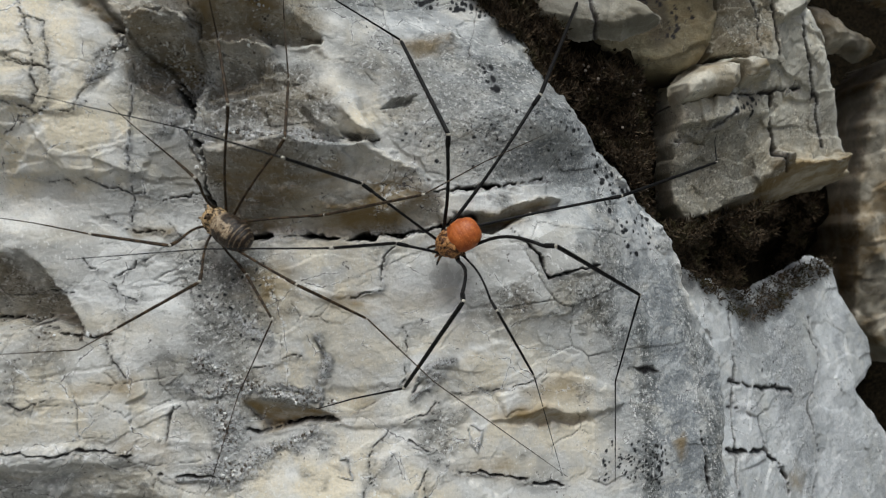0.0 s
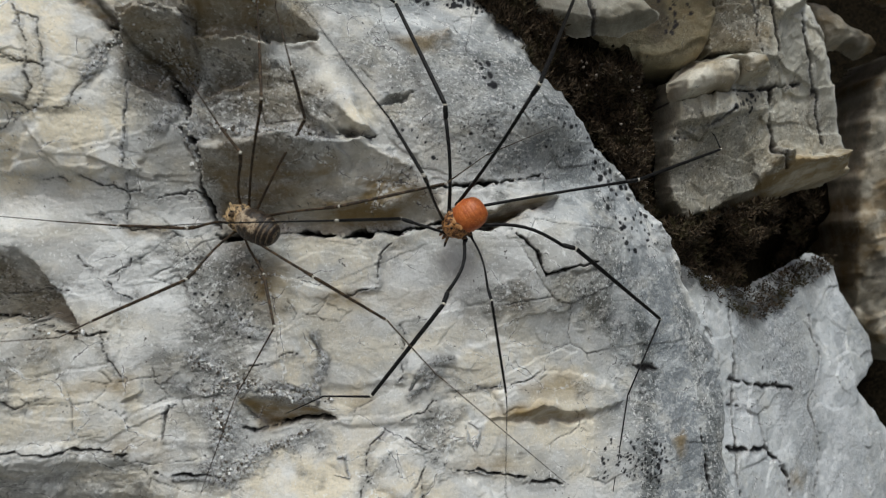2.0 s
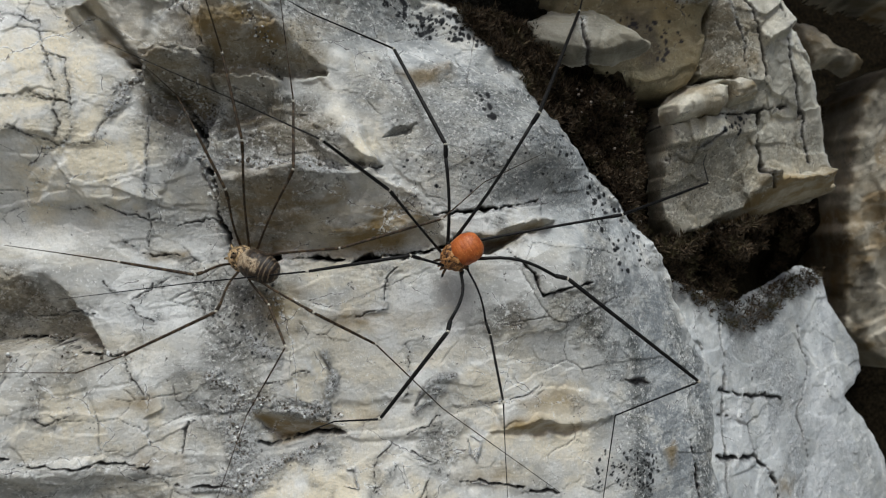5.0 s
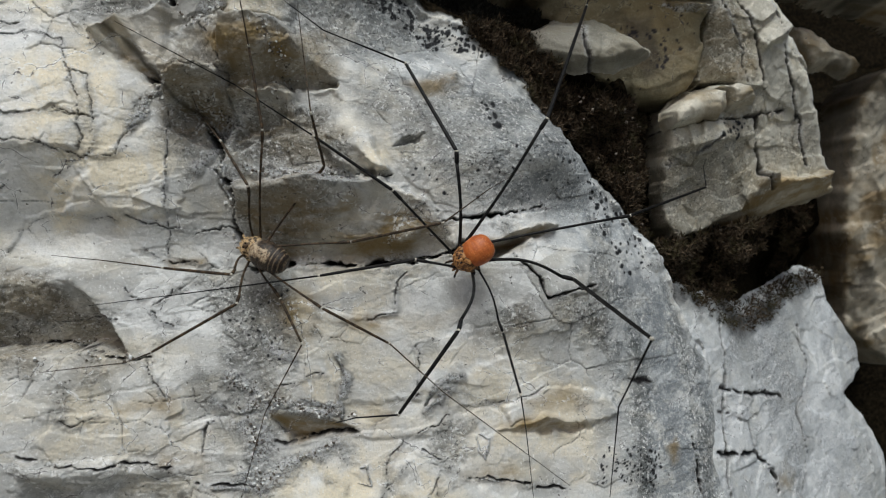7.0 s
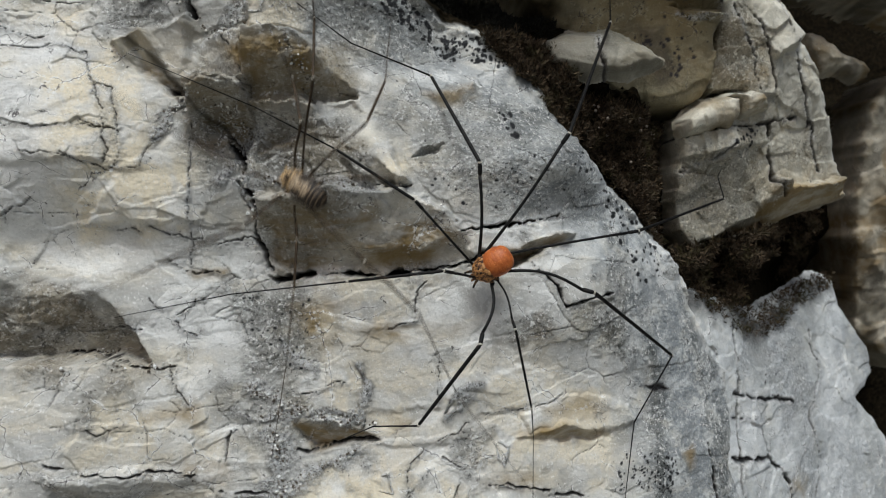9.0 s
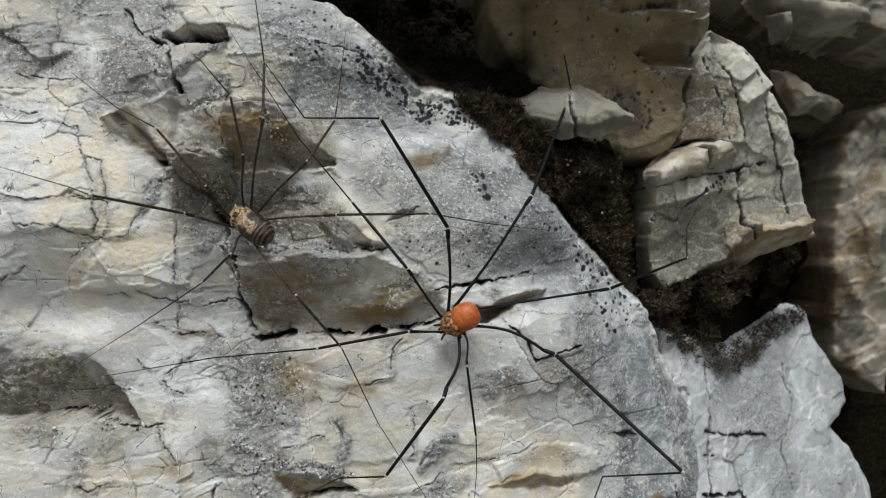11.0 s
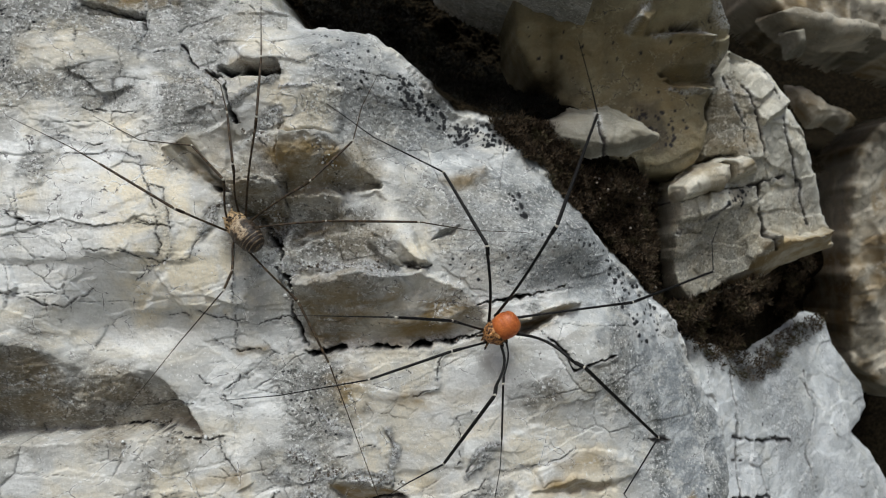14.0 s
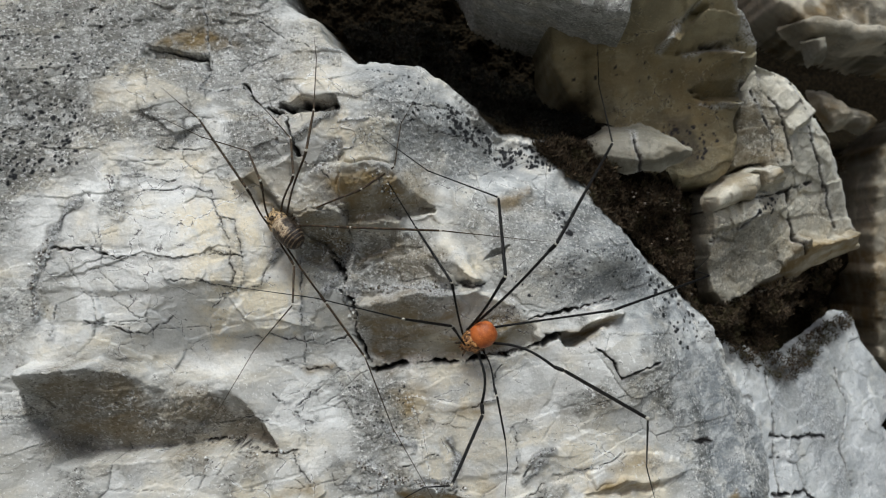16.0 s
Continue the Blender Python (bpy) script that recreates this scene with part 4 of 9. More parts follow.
# natural joints between the plates, bedding-wise, and the grain of the broken stone
slant_x, slant_y = cliff.u + 0.3 * cliff.w, cliff.w - 0.10 * cliff.u
wander_x, wander_y = 1.1 * fbm(cliff.u, cliff.w, 14, 2, 90), 0.7 * fbm(cliff.u, cliff.w, 14, 2, 92)
rag_x, rag_y = 0.17 * fbm(cliff.u, cliff.w, 1.6, 4, 93, 0.6), 0.17 * fbm(cliff.u, cliff.w, 1.6, 4, 94, 0.6)
broken, tone, gap = chips(0.6 * slant_x + wander_x + rag_x, slant_y + wander_y + rag_y, 9.5, 21, 0.22, True)
minor, tone_b, gap_b = chips(0.7 * slant_x - wander_y + rag_y, slant_y - wander_x + rag_x, 4.2, 61, 0.17, True)
patchy = ease(0.0, 0.5, fbm(cliff.u, cliff.w, 13, 3, 96))
cliff.m["plate"] = 0.5 + 0.72 * (tone - 0.5) + 0.5 * patchy * (tone_b - 0.5)
cliff.m["plate"] = np.maximum(cliff.m["plate"], cliff.m["white"])
seam = (np.exp(-(gap / 0.09) ** 2) * ease(0.25, 0.6, fbm(cliff.u, cliff.w, 12, 3, 95)) + np.exp(-(gap_b / 0.08) ** 2) * ease(0.5, 0.85, fbm(cliff.u, cliff.w, 9, 3, 98))) * stone
cliff.d += 0.25 * seam
cliff.m["dirt"] = np.maximum(cliff.m["dirt"], 0.65 * seam)
cliff.m["warm"] = np.maximum(cliff.m["warm"], 0.5 * ease(0.15, 0.7, fbm(cliff.u * 0.6, cliff.w, 11, 3, 97)))
cliff.m["grey"] = np.maximum(cliff.m["grey"], (1 - bulge(cliff.u, cliff.w, -56, 12, 14, 12)) * 0.6 * ease(0.30, 0.95, fbm(cliff.u, cliff.w, 9, 4, 99, 0.6)))
worn = cliff.m["grey"]
cut_x, cut_y = 0.62 * slant_x + rag_x + wander_x, slant_y + rag_y
facets = chiselled(cut_x, cut_y, 7.5, 121, 18, 1.1) + chiselled(cut_x + rag_y, cut_y - rag_x, 3.6, 131, 8.5, 0.75) + ease(-0.4, 0.5, fbm(cliff.u, cliff.w, 15, 3, 141)) * chiselled(cut_x - rag_y, cut_y + rag_x, 1.7, 151, 4.2, 0.32)
rugged = ease(30, 44, cliff.w) * ease(-30, -40, cliff.u) * ease(96, 88, cliff.w)
facets = facets + rugged * (chiselled(cut_x + 31, cut_y + 7, 5.0, 161, 11, 1.6) + chiselled(cut_x + 13, cut_y, 2.4, 171, 5.5, 0.5))
cliff.d += stone * (facets + 0.25 * broken + 0.3 * patchy * minor + worn * chips(cliff.x * 0.7 + 40, cliff.y, 4.0, 25, 0.16) + (0.05 + worn) * chips(cliff.x * 0.8, cliff.y, 2.6, 31, 0.10) + (0.01 + 0.17 * worn) * fbm(cliff.u, cliff.w, 0.9, 3, 51, 0.65))
taken = np.zeros(cliff.u.shape, bool)
slabs = []
for pts in cliff.pieces:
    inside = np.zeros(cliff.u.shape, bool)
    s = cliff.near(pts, 1)
    inside[s] = outline_distance(cliff.x[s], cliff.y[s], pts) < 0.1
    inside &= ~taken
    if inside.sum() > 400:
        slabs.append(inside)
        taken |= inside
rest = np.ones(cliff.u.shape, bool)
for inside in slabs:
    core = inside[:-1, :-1] & inside[:-1, 1:] & inside[1:, :-1] & inside[1:, 1:]
    deep = np.zeros(cliff.u.shape, bool)
    deep[1:-1, 1:-1] = core[:-1, :-1] & core[:-1, 1:] & core[1:, :-1] & core[1:, 1:]
    rest &= ~deep
cliff.keep = rest
wall = tagged(cliff.build("rock_face", ROCK), "weathered white and grey marble cliff face with cracks, ledges and dark lichen", "rock face", kind="structure")
for inside in slabs:
    cliff.keep = inside
    slab = cliff.build("slab", ROCK)
    slab.parent = wall


# ---- blocks beyond the cleft ----
def block(name, pts, depth, label, material, fine=0.3, deep=16.0, dress=None, seed=1, rough=1.0, category="rock"):
    p = np.array(pts)
    (a, c), (b, d) = p.min(0) - 5, p.max(0) + 5
    s = Sheet(np.arange(a, b, fine), np.arange(c, d, fine), depth, seed, 0.5)
    edge = outline_distance(s.x, s.y, pts)
    s.d += rough * (chiselled(0.8 * s.x, s.y, 8, seed + 11, 14, 1.3) + chiselled(s.x, s.y, 3.5, seed + 12, 6.5, 0.6) + 0.6 * chips(s.x * 0.7, s.y, 9, seed + 21, 0.30) + 0.5 * chips(s.x, s.y, 3.4, seed + 31, 0.16) + 0.06 * fbm(s.u, s.w, 1.0, 3, seed + 51, 0.6))
    s.m["grey"] = 0.3 * ease(0.2, 0.8, fbm(s.u, s.w, 9, 4, seed + 71, 0.6))
    s.m["plate"] = 0.5 + 0.35 * fbm(s.u, s.w, 8, 3, seed + 73)
    if dress:
        dress(s)
    s.d += 0.7 * ease(-2.6, -0.6, edge) + deep * ease(-1.0, 1.4, edge)
    s.keep = edge < 1.5
    return tagged(s.build(name, material), label, category, "blocks beside the cleft")


def mid_plane(u, w):
    return 151 + 0.52 * (u - 55) - 0.18 * (w - 46)


def dress_mid(s):
    s.facet([(69.7, 20.3), (73.3, 18.4), (87.9, 20.5), (89.8, 13.0), (80.3, 11.8), (68.1, 8.6), (47.9, 4.8), (52.5, 6.3), (64.9, 11.6)], -2.0, 0, 1.1)
    s.facet([(44.5, 27.9), (57.5, 30.2), (66.0, 31.0), (67.0, 27.8), (55.2, 25.2), (43.6, 22.6)], 0.8, 0, -0.3)
    s.crack([(66.2, 31.6), (67.3, 26.7), (68.8, 20.0), (71.1, 16.7)], 0.45, 2)
    s.crack([(43.3, 27.3), (52.2, 29.5), (61.7, 31.2), (66.6, 32.2), (74.7, 33.9)], 0.4, 1.5)
    s.crack([(44.9, 20.6), (51.3, 23.2), (56.5, 26.3)], 0.3, 0.8, 0.6)
    s.stain("grey", [(42.1, 25.6), (57.6, 29.2), (66.3, 27.7), (70.4, 16.6), (65.0, 10.6), (44.5, 6.7)], 0.6, 4)
    s.stain("grey", [(68.4, 29.0), (84.6, 30.5), (87.3, 22.4), (70.0, 20.1)], 0.6, 4)
    # underside brown, strong enough to carry part of the lip's shade
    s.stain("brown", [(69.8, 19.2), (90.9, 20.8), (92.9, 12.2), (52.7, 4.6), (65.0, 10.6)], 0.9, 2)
    s.stain("warm", [(42.0, 27.7), (71.9, 31.6), (85.6, 22.3), (70.4, 16.6), (45.9, 5.6)], 0.6, 6)
    s.stain("warm", [(44.1, 34.0), (55.7, 35.9), (54.8, 30.0), (44.5, 28.4)], 0.8, 2)
    for line in ([(56.3, 55.0), (61.1, 46.1), (62.7, 38.2)], [(58.8, 58.9), (65.2, 47.5), (66.9, 38.2)], [(67.8, 56.7), (74.7, 42.3), (82.1, 22.6)]):
        s.crack(line, 0.3, 1.2)
    s.facet([(58.8, 60.2), (67.8, 58.7), (74.7, 50.4), (66.9, 44.9), (61.1, 51.3)], 0.8, 0.3, -0.2)
    s.facet([(52.3, 49.2), (57.9, 52.5), (61.1, 44.8), (59.4, 38.3), (52.1, 37.0)], -1.0, 0.4, 0.3)
    s.stain("grey", [(52.3, 51.1), (58.7, 56.4), (66.1, 44.9), (64.4, 36.9), (52.1, 37.0)], 0.7, 3)
    s.stain("brown", [(57.8, 46.1), (66.1, 44.9), (65.2, 38.2), (58.6, 38.9)], 0.5, 2)
    s.strip("white", [(66.1, 56.7), (72.9, 50.3), (78.7, 43.7), (84.8, 31.8), (89.8, 17.9)], 3.0, 1.0)
    s.m["plate"] = np.maximum(s.m["plate"], s.m["white"])
    s.strip("crust", [(68.1, 58.7), (75.0, 51.4), (80.5, 44.2), (86.1, 32.2), (91.4, 17.8)], 1.6, 0.9)
    s.stain("brown", [(48.0, 50.7), (61.1, 52.9), (65.6, 43.0), (63.9, 37.4), (54.3, 36.0), (48.9, 38.7)], 0.35, 3)
    s.stain("brown", [(53.1, 52.4), (58.7, 56.4), (64.4, 43.5), (62.7, 36.9), (52.9, 37.0)], 0.2, 3)
    s.dots("spot", [(56.2, 29.6), (63.1, 30.8), (63.5, 26.4), (56.5, 26.3)], 14, 0.2, 0.6, rng)


block("stone_block", [(43.6, 15.3), (44.2, 31.4), (49.7, 34.7), (58.5, 33.0), (59.7, 38.3), (51.3, 36.8), (52.5, 49.8), (55.1, 56.2), (58.8, 61.7), (67.8, 59.4), (74.7, 51.7), (80.1, 44.4), (85.8, 32.5), (92.2, 16.3), (86.0, 14.9), (67.7, 7.6), (48.4, 4.1), (44.8, 8.5)], mid_plane, "angular pale grey marble block with a brownish underside", ROCK_BLOCK, 0.22, dress=dress_mid, seed=3, rough=1.5)
block("stone_chip", [(44.3, 31.0), (49.2, 34.6), (57.1, 36.1), (57.6, 32.4), (55.5, 29.8), (45.1, 28.0)], lambda u, w: mid_plane(u, w) - 3.5 + 0.2 * (w - 45), "small cream marble chip wedged on the block", ROCK_BLOCK, 0.25, 8, seed=7, rough=0.8, dress=lambda s: s.stain("brown", [(43.0, 37.0), (58.5, 37.0), (58.5, 27.0), (43.0, 27.0)], 0.55, 2))
block("stone_chip", [(55.0, 36.1), (62.5, 37.9), (64.5, 34.7), (58.7, 32.5), (57.4, 35.8)], lambda u, w: mid_plane(u, w) - 4 + 0.2 * (w - 45), "small ochre-stained marble chip wedged on the block", ROCK_BLOCK, 0.25, 8, seed=8, rough=0.5, dress=lambda s: s.stain("brown", [(57.1, 35.7), (63.3, 37.1), (63.6, 33.6), (58.0, 32.6)], 0.7, 1))


def over_plane(u, w):
    return 134 - 15 * np.tanh((w - 69) / 14)


def dress_over(s):
    s.facet([(40.1, 55.2), (43.2, 56.1), (51.4, 56.5), (52.5, 53.7), (44.6, 53.9)], -2.5, 0, 0.8, 0.4)
    s.facet([(41.4, 53.7), (44.6, 53.9), (52.5, 53.7), (52.6, 51.0), (49.8, 50.3)], -0.5, 0, -2.6, 0.3)
    s.facet([(36.9, 62.0), (45.8, 63.7), (50.9, 61.7), (50.2, 60.5)], 1.0, 0, -3.0, 0.3)
    s.facet([(32.3, 63.8), (39.3, 70.8), (41.8, 70.2), (36.2, 62.5)], 1.0, -0.8, -1.4, 0.4)
    s.facet([(39.9, 69.3), (49.5, 68.2), (49.5, 63.8), (36.8, 62.4)], 1.0, 0.2, 0.4, 0.3)
    s.facet([(51.3, 61.1), (55.7, 61.3), (55.9, 55.5), (52.4, 55.5)], 0.8, -0.5, 0.3, 0.3)
    s.strip("crust", [(44.5, 76.2), (49.3, 69.8), (53.5, 65.0), (56.4, 60.2), (55.6, 55.9)], 2.0, 1.0)
    s.strip("crust", [(33.0, 63.4), (36.5, 67.4), (39.9, 70.8)], 0.9, 0.8)
    s.strip("crust", [(39.4, 61.6), (46.0, 62.9), (50.8, 61.3)], 0.7, 0.9)
    s.strip("crust", [(43.4, 52.0), (49.8, 50.4), (52.6, 51.4)], 0.6, 0.8)
    # shade on the block's left part, painted with the earth colour
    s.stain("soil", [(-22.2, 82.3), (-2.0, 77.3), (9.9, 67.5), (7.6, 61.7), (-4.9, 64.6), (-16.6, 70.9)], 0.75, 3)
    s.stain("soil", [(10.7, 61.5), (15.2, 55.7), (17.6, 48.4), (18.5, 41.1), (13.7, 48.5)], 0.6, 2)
    s.crack([(42.3, 63.2), (49.4, 64.2), (51.1, 62.1)], 0.4, 1.5)
    s.crack([(52.0, 56.7), (54.9, 49.3), (56.5, 37.7)], 0.4, 1.5)
    s.stain("warm", [(10.0, 65.6), (49.6, 63.2), (50.6, 36.8), (10.0, 52.5)], 0.6, 6)
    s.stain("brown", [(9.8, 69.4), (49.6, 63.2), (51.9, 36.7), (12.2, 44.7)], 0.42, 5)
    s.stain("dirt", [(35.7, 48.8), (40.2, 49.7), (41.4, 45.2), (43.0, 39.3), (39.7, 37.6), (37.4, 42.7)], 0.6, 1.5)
    s.stain("grey", [(0.3, 77.1), (22.3, 75.8), (23.4, 65.8), (9.9, 67.5)], 0.8, 3)
    # more painted shade, where the block fades into the dark cleft
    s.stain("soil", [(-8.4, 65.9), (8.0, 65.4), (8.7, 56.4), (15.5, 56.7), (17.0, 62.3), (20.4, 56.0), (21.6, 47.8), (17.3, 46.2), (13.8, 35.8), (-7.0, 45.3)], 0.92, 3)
    s.dots("dirt", [(9.6, 73.0), (12.4, 65.5), (50.1, 61.2), (52.1, 39.3), (31.8, 47.2), (13.9, 56.9)], 50, 0.12, 0.45, rng)
    s.dots("dirt", [(33.1, 48.3), (44.6, 46.3), (45.6, 38.5), (38.0, 41.6)], 22, 0.2, 0.7, rng)


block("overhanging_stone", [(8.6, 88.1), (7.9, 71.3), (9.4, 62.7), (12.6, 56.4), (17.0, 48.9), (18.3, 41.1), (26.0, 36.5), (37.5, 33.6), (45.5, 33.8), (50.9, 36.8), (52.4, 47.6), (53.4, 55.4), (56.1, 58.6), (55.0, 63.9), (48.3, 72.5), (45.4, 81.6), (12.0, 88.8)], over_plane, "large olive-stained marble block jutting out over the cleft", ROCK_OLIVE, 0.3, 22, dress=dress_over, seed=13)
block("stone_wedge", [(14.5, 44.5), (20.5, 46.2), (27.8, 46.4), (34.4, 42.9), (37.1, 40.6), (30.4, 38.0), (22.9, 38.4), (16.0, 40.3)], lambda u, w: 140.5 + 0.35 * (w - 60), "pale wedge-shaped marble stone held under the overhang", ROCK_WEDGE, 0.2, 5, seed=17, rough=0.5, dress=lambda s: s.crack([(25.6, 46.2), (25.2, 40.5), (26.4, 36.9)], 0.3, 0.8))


def low_plane(u, w):
    return 163 + 0.9 * (u - 60) + 0.3 * (w + 13)


def dress_low(s):
    s.crack([(56.8, -26.4), (65.2, -28.2), (76.3, -30.8)], 0.5, 1.5)
    s.crack([(56.1, -30.7), (62.6, -32.5), (64.5, -31.8)], 0.3, 0.8)
    s.crack([(54.8, -38.6), (64.6, -41.0), (70.3, -44.9), (71.8, -51.4)], 0.7, 3)
    s.crack([(64.1, -33.9), (65.0, -40.5)], 0.25, 0.6, 0.4)
    s.stain("grey", [(68.6, -9.8), (84.6, -13.2), (80.8, -38.6), (73.1, -36.1), (67.9, -23.9)], 0.6, 4)
    s.stain("brown", [(72.0, -45.8), (77.5, -48.2), (75.5, -52.3), (71.1, -49.9)], 0.8, 2)
    s.stain("grey", [(88.7, -34.0), (112.4, -48.6), (107.5, -62.9), (82.9, -56.3)], 0.35, 5)
    s.stain("white", [(91.1, -5.4), (101.6, -4.2), (103.3, -17.2), (111.7, -30.7), (103.4, -35.0), (92.0, -56.4), (81.4, -53.7), (88.7, -34.0), (88.5, -16.1)], 0.9, 2)
    s.stain("grey", [(59.2, -11.6), (67.7, -14.5), (67.9, -23.9), (59.0, -22.8)], 0.5, 3)
    s.stain("grey", [(78.1, -22.7), (86.1, -26.1), (80.9, -55.7), (73.2, -53.7)], 0.5, 3)
    s.crack([(86.2, -15.9), (87.2, -26.2), (81.6, -35.2), (83.6, -45.1), (79.4, -53.3)], 0.35, 1.0, 0.6)
    s.crack([(59.2, -11.6), (59.0, -22.8), (56.2, -35.1), (56.6, -47.2)], 0.35, 1.0, 0.6)
    s.m["plate"] = 0.52 + 0.5 * fbm(s.u, s.w * 0.5, 9, 3, 211) + 0.3 * s.m["white"]
    s.stain("soil", [(46.5, -3.2), (61.3, -9.4), (69.5, -10.4), (81.7, -6.5), (94.2, -3.0), (98.8, -5.5), (88.0, -8.0), (80.8, -10.8), (73.5, -14.5), (66.0, -15.5), (59.1, -13.0), (52.0, -9.5), (47.7, -6.5)], 0.9, 4.0)
    s.stain("cool", [(46.2, 0.1), (140.3, 0.2), (111.7, -76.5), (39.6, -53.3)], 0.35, 5)
    s.dots("spot", [(66.0, -23.6), (73.6, -24.6), (72.6, -29.1), (67.0, -28.3)], 5, 0.2, 0.5, rng)


block("lower_stone", [(46.5, -3.2), (53.2, -6.7), (61.3, -9.4), (68.5, -10.4), (81.7, -6.5), (94.2, -3.0), (101.6, -4.2), (102.2, -11.4), (112.5, -23.7), (113.7, -30.9), (103.4, -35.0), (111.9, -43.1), (117.6, -52.4), (111.7, -76.5), (44.8, -54.9), (49.5, -37.7), (51.0, -21.8), (46.8, -12.9)], low_plane, "pale bluish grey marble rock below the mossy cleft", ROCK_PALE, 0.3, 5, dress=dress_low, seed=23, rough=0.85)


def far_plane(u, w):
    return 212 + 0.35 * (u - 110) - 0.25 * (w - 60)


def dress_far(s):
    s.m["soil"] = 0.6 * ease(0.15, 0.5, fbm(s.u, s.w, 16, 4, 201, 0.6))
    s.m["brown"] = 0.8 * ease(0.0, 0.6, fbm(s.u, s.w, 12, 3, 203))


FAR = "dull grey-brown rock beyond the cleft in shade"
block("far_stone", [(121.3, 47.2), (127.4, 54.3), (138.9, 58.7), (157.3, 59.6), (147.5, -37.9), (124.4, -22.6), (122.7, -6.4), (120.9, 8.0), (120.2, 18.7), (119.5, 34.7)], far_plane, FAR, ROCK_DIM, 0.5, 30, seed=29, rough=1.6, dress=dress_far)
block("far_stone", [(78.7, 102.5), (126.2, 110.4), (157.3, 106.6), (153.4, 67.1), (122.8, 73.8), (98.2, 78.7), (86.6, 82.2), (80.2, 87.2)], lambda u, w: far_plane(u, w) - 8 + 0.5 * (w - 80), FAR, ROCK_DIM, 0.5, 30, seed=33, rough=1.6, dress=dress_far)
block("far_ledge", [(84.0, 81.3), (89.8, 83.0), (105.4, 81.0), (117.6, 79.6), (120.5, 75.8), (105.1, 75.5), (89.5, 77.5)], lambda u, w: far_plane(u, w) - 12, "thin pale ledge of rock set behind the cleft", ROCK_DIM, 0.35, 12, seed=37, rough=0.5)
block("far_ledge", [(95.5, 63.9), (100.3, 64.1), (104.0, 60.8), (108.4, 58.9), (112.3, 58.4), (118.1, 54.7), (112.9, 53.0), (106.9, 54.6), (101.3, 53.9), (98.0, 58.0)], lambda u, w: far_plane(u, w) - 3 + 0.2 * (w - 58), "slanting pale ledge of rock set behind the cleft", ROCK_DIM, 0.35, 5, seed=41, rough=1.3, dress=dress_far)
block("far_pebble", [(87.9, 75.2), (91.8, 76.1), (93.5, 71.5), (89.6, 70.6)], lambda u, w: far_plane(u, w) - 16, "small dull stone lodged behind the cleft", ROCK_WEDGE, 0.35, 8, seed=42, rough=0.4)


def upper_plane(u, w):
    return 113 + 0.05 * (u - 20) - 0.2 * (w - 95)


block("upper_stone", [(-5.5, 76.1), (0.2, 72.8), (6.2, 70.5), (12.3, 67.2), (19.8, 65.8), (23.8, 65.0), (24.0, 68.6), (25.1, 71.2), (29.0, 77.2), (29.7, 86.5), (-3.3, 93.1), (-10.6, 85.4)], upper_plane, "rough grey marble block hanging over the cleft", ROCK, 0.3, 40, seed=45, dress=lambda s: s.stain("grey", [(-60, 40), (90, 40), (90, 160), (-60, 160)], 0.6, 3))

# ---- unseen ground at the cliff's foot, added to bounce light ----
ground_mesh = bpy.data.meshes.new("ground")
ground_mesh.from_pydata([(-60, -60, 0), (60, -60, 0), (60, 3, 0), (-60, 3, 0)], [], [(0, 1, 2, 3)])
gn = Nodes("gravelly_soil")
ground_mesh.materials.append(gn.done(gn.mix(gn.noise(40, 6, 0.6), (0.12, 0.12, 0.10), (0.20, 0.20, 0.18)), 0.9))
tagged(new("ground", ground_mesh), "pale gravelly soil at the foot of the cliff", "ground", kind="structure")


# ---- moss in the cleft ----
def surface(u, w):
    """Depth of the cliff sheet at a place."""
    i = int(np.clip(np.searchsorted(cliff.ws, w), 1, len(cliff.ws) - 1))
    j = int(np.clip(np.searchsorted(cliff.us, u), 1, len(cliff.us) - 1))
    return float(cliff.d[i, j])


def moss(name, outline, count, label, material, tall, lift, seed, ground=surface):
    """Tufts of thin pointed leaves growing out of the soil: many loose blades in one mesh."""
    r = random.Random(seed)
    p = np.array(outline)
    lo, hi = p.min(0), p.max(0)
    verts, faces = [], []
    made = 0
    while made < count:
        u, w = r.uniform(lo[0], hi[0]), r.uniform(lo[1], hi[1])
        if not within(u, w, outline):
            continue
        made += 1
        d = ground(u, w) - lift * (0.5 + 0.9 * r.random()) * (0.6 + 0.6 * noise.noise((u * 0.22, w * 0.22, seed)))
        for _ in range(9):
            a, e = r.uniform(0, 2 * math.pi), r.uniform(-0.3, 1.3)
            h = tall * r.uniform(0.5, 1.2)
            way = Vector((math.cos(a) * math.cos(e), -math.sin(e) - 0.15, math.sin(a) * math.cos(e) + 0.25)) * h
            side = way.cross(Vector((r.uniform(-1, 1), r.uniform(-1, 1), r.uniform(-1, 1)))).normalized() * h * r.uniform(0.10, 0.2)
            base = Vector((u + r.uniform(-0.4, 0.4), d, w + r.uniform(-0.4, 0.4)))
            k = len(verts)
            mid = base + way * 0.55 + side * 0.6
            for q in (base - side * 0.5, mid - side * 1.4, base + way, mid):
                verts.append((q.x / 1000, q.y / 1000, (q.z + EYE * 1000) / 1000))
            faces += [(k, k + 1, k + 2), (k, k + 2, k + 3)]
    me = bpy.data.meshes.new(name)
    me.from_pydata(verts, [], faces)
    me.materials.append(material)
    return tagged(new(name, me), label, "moss", kind="stuff")


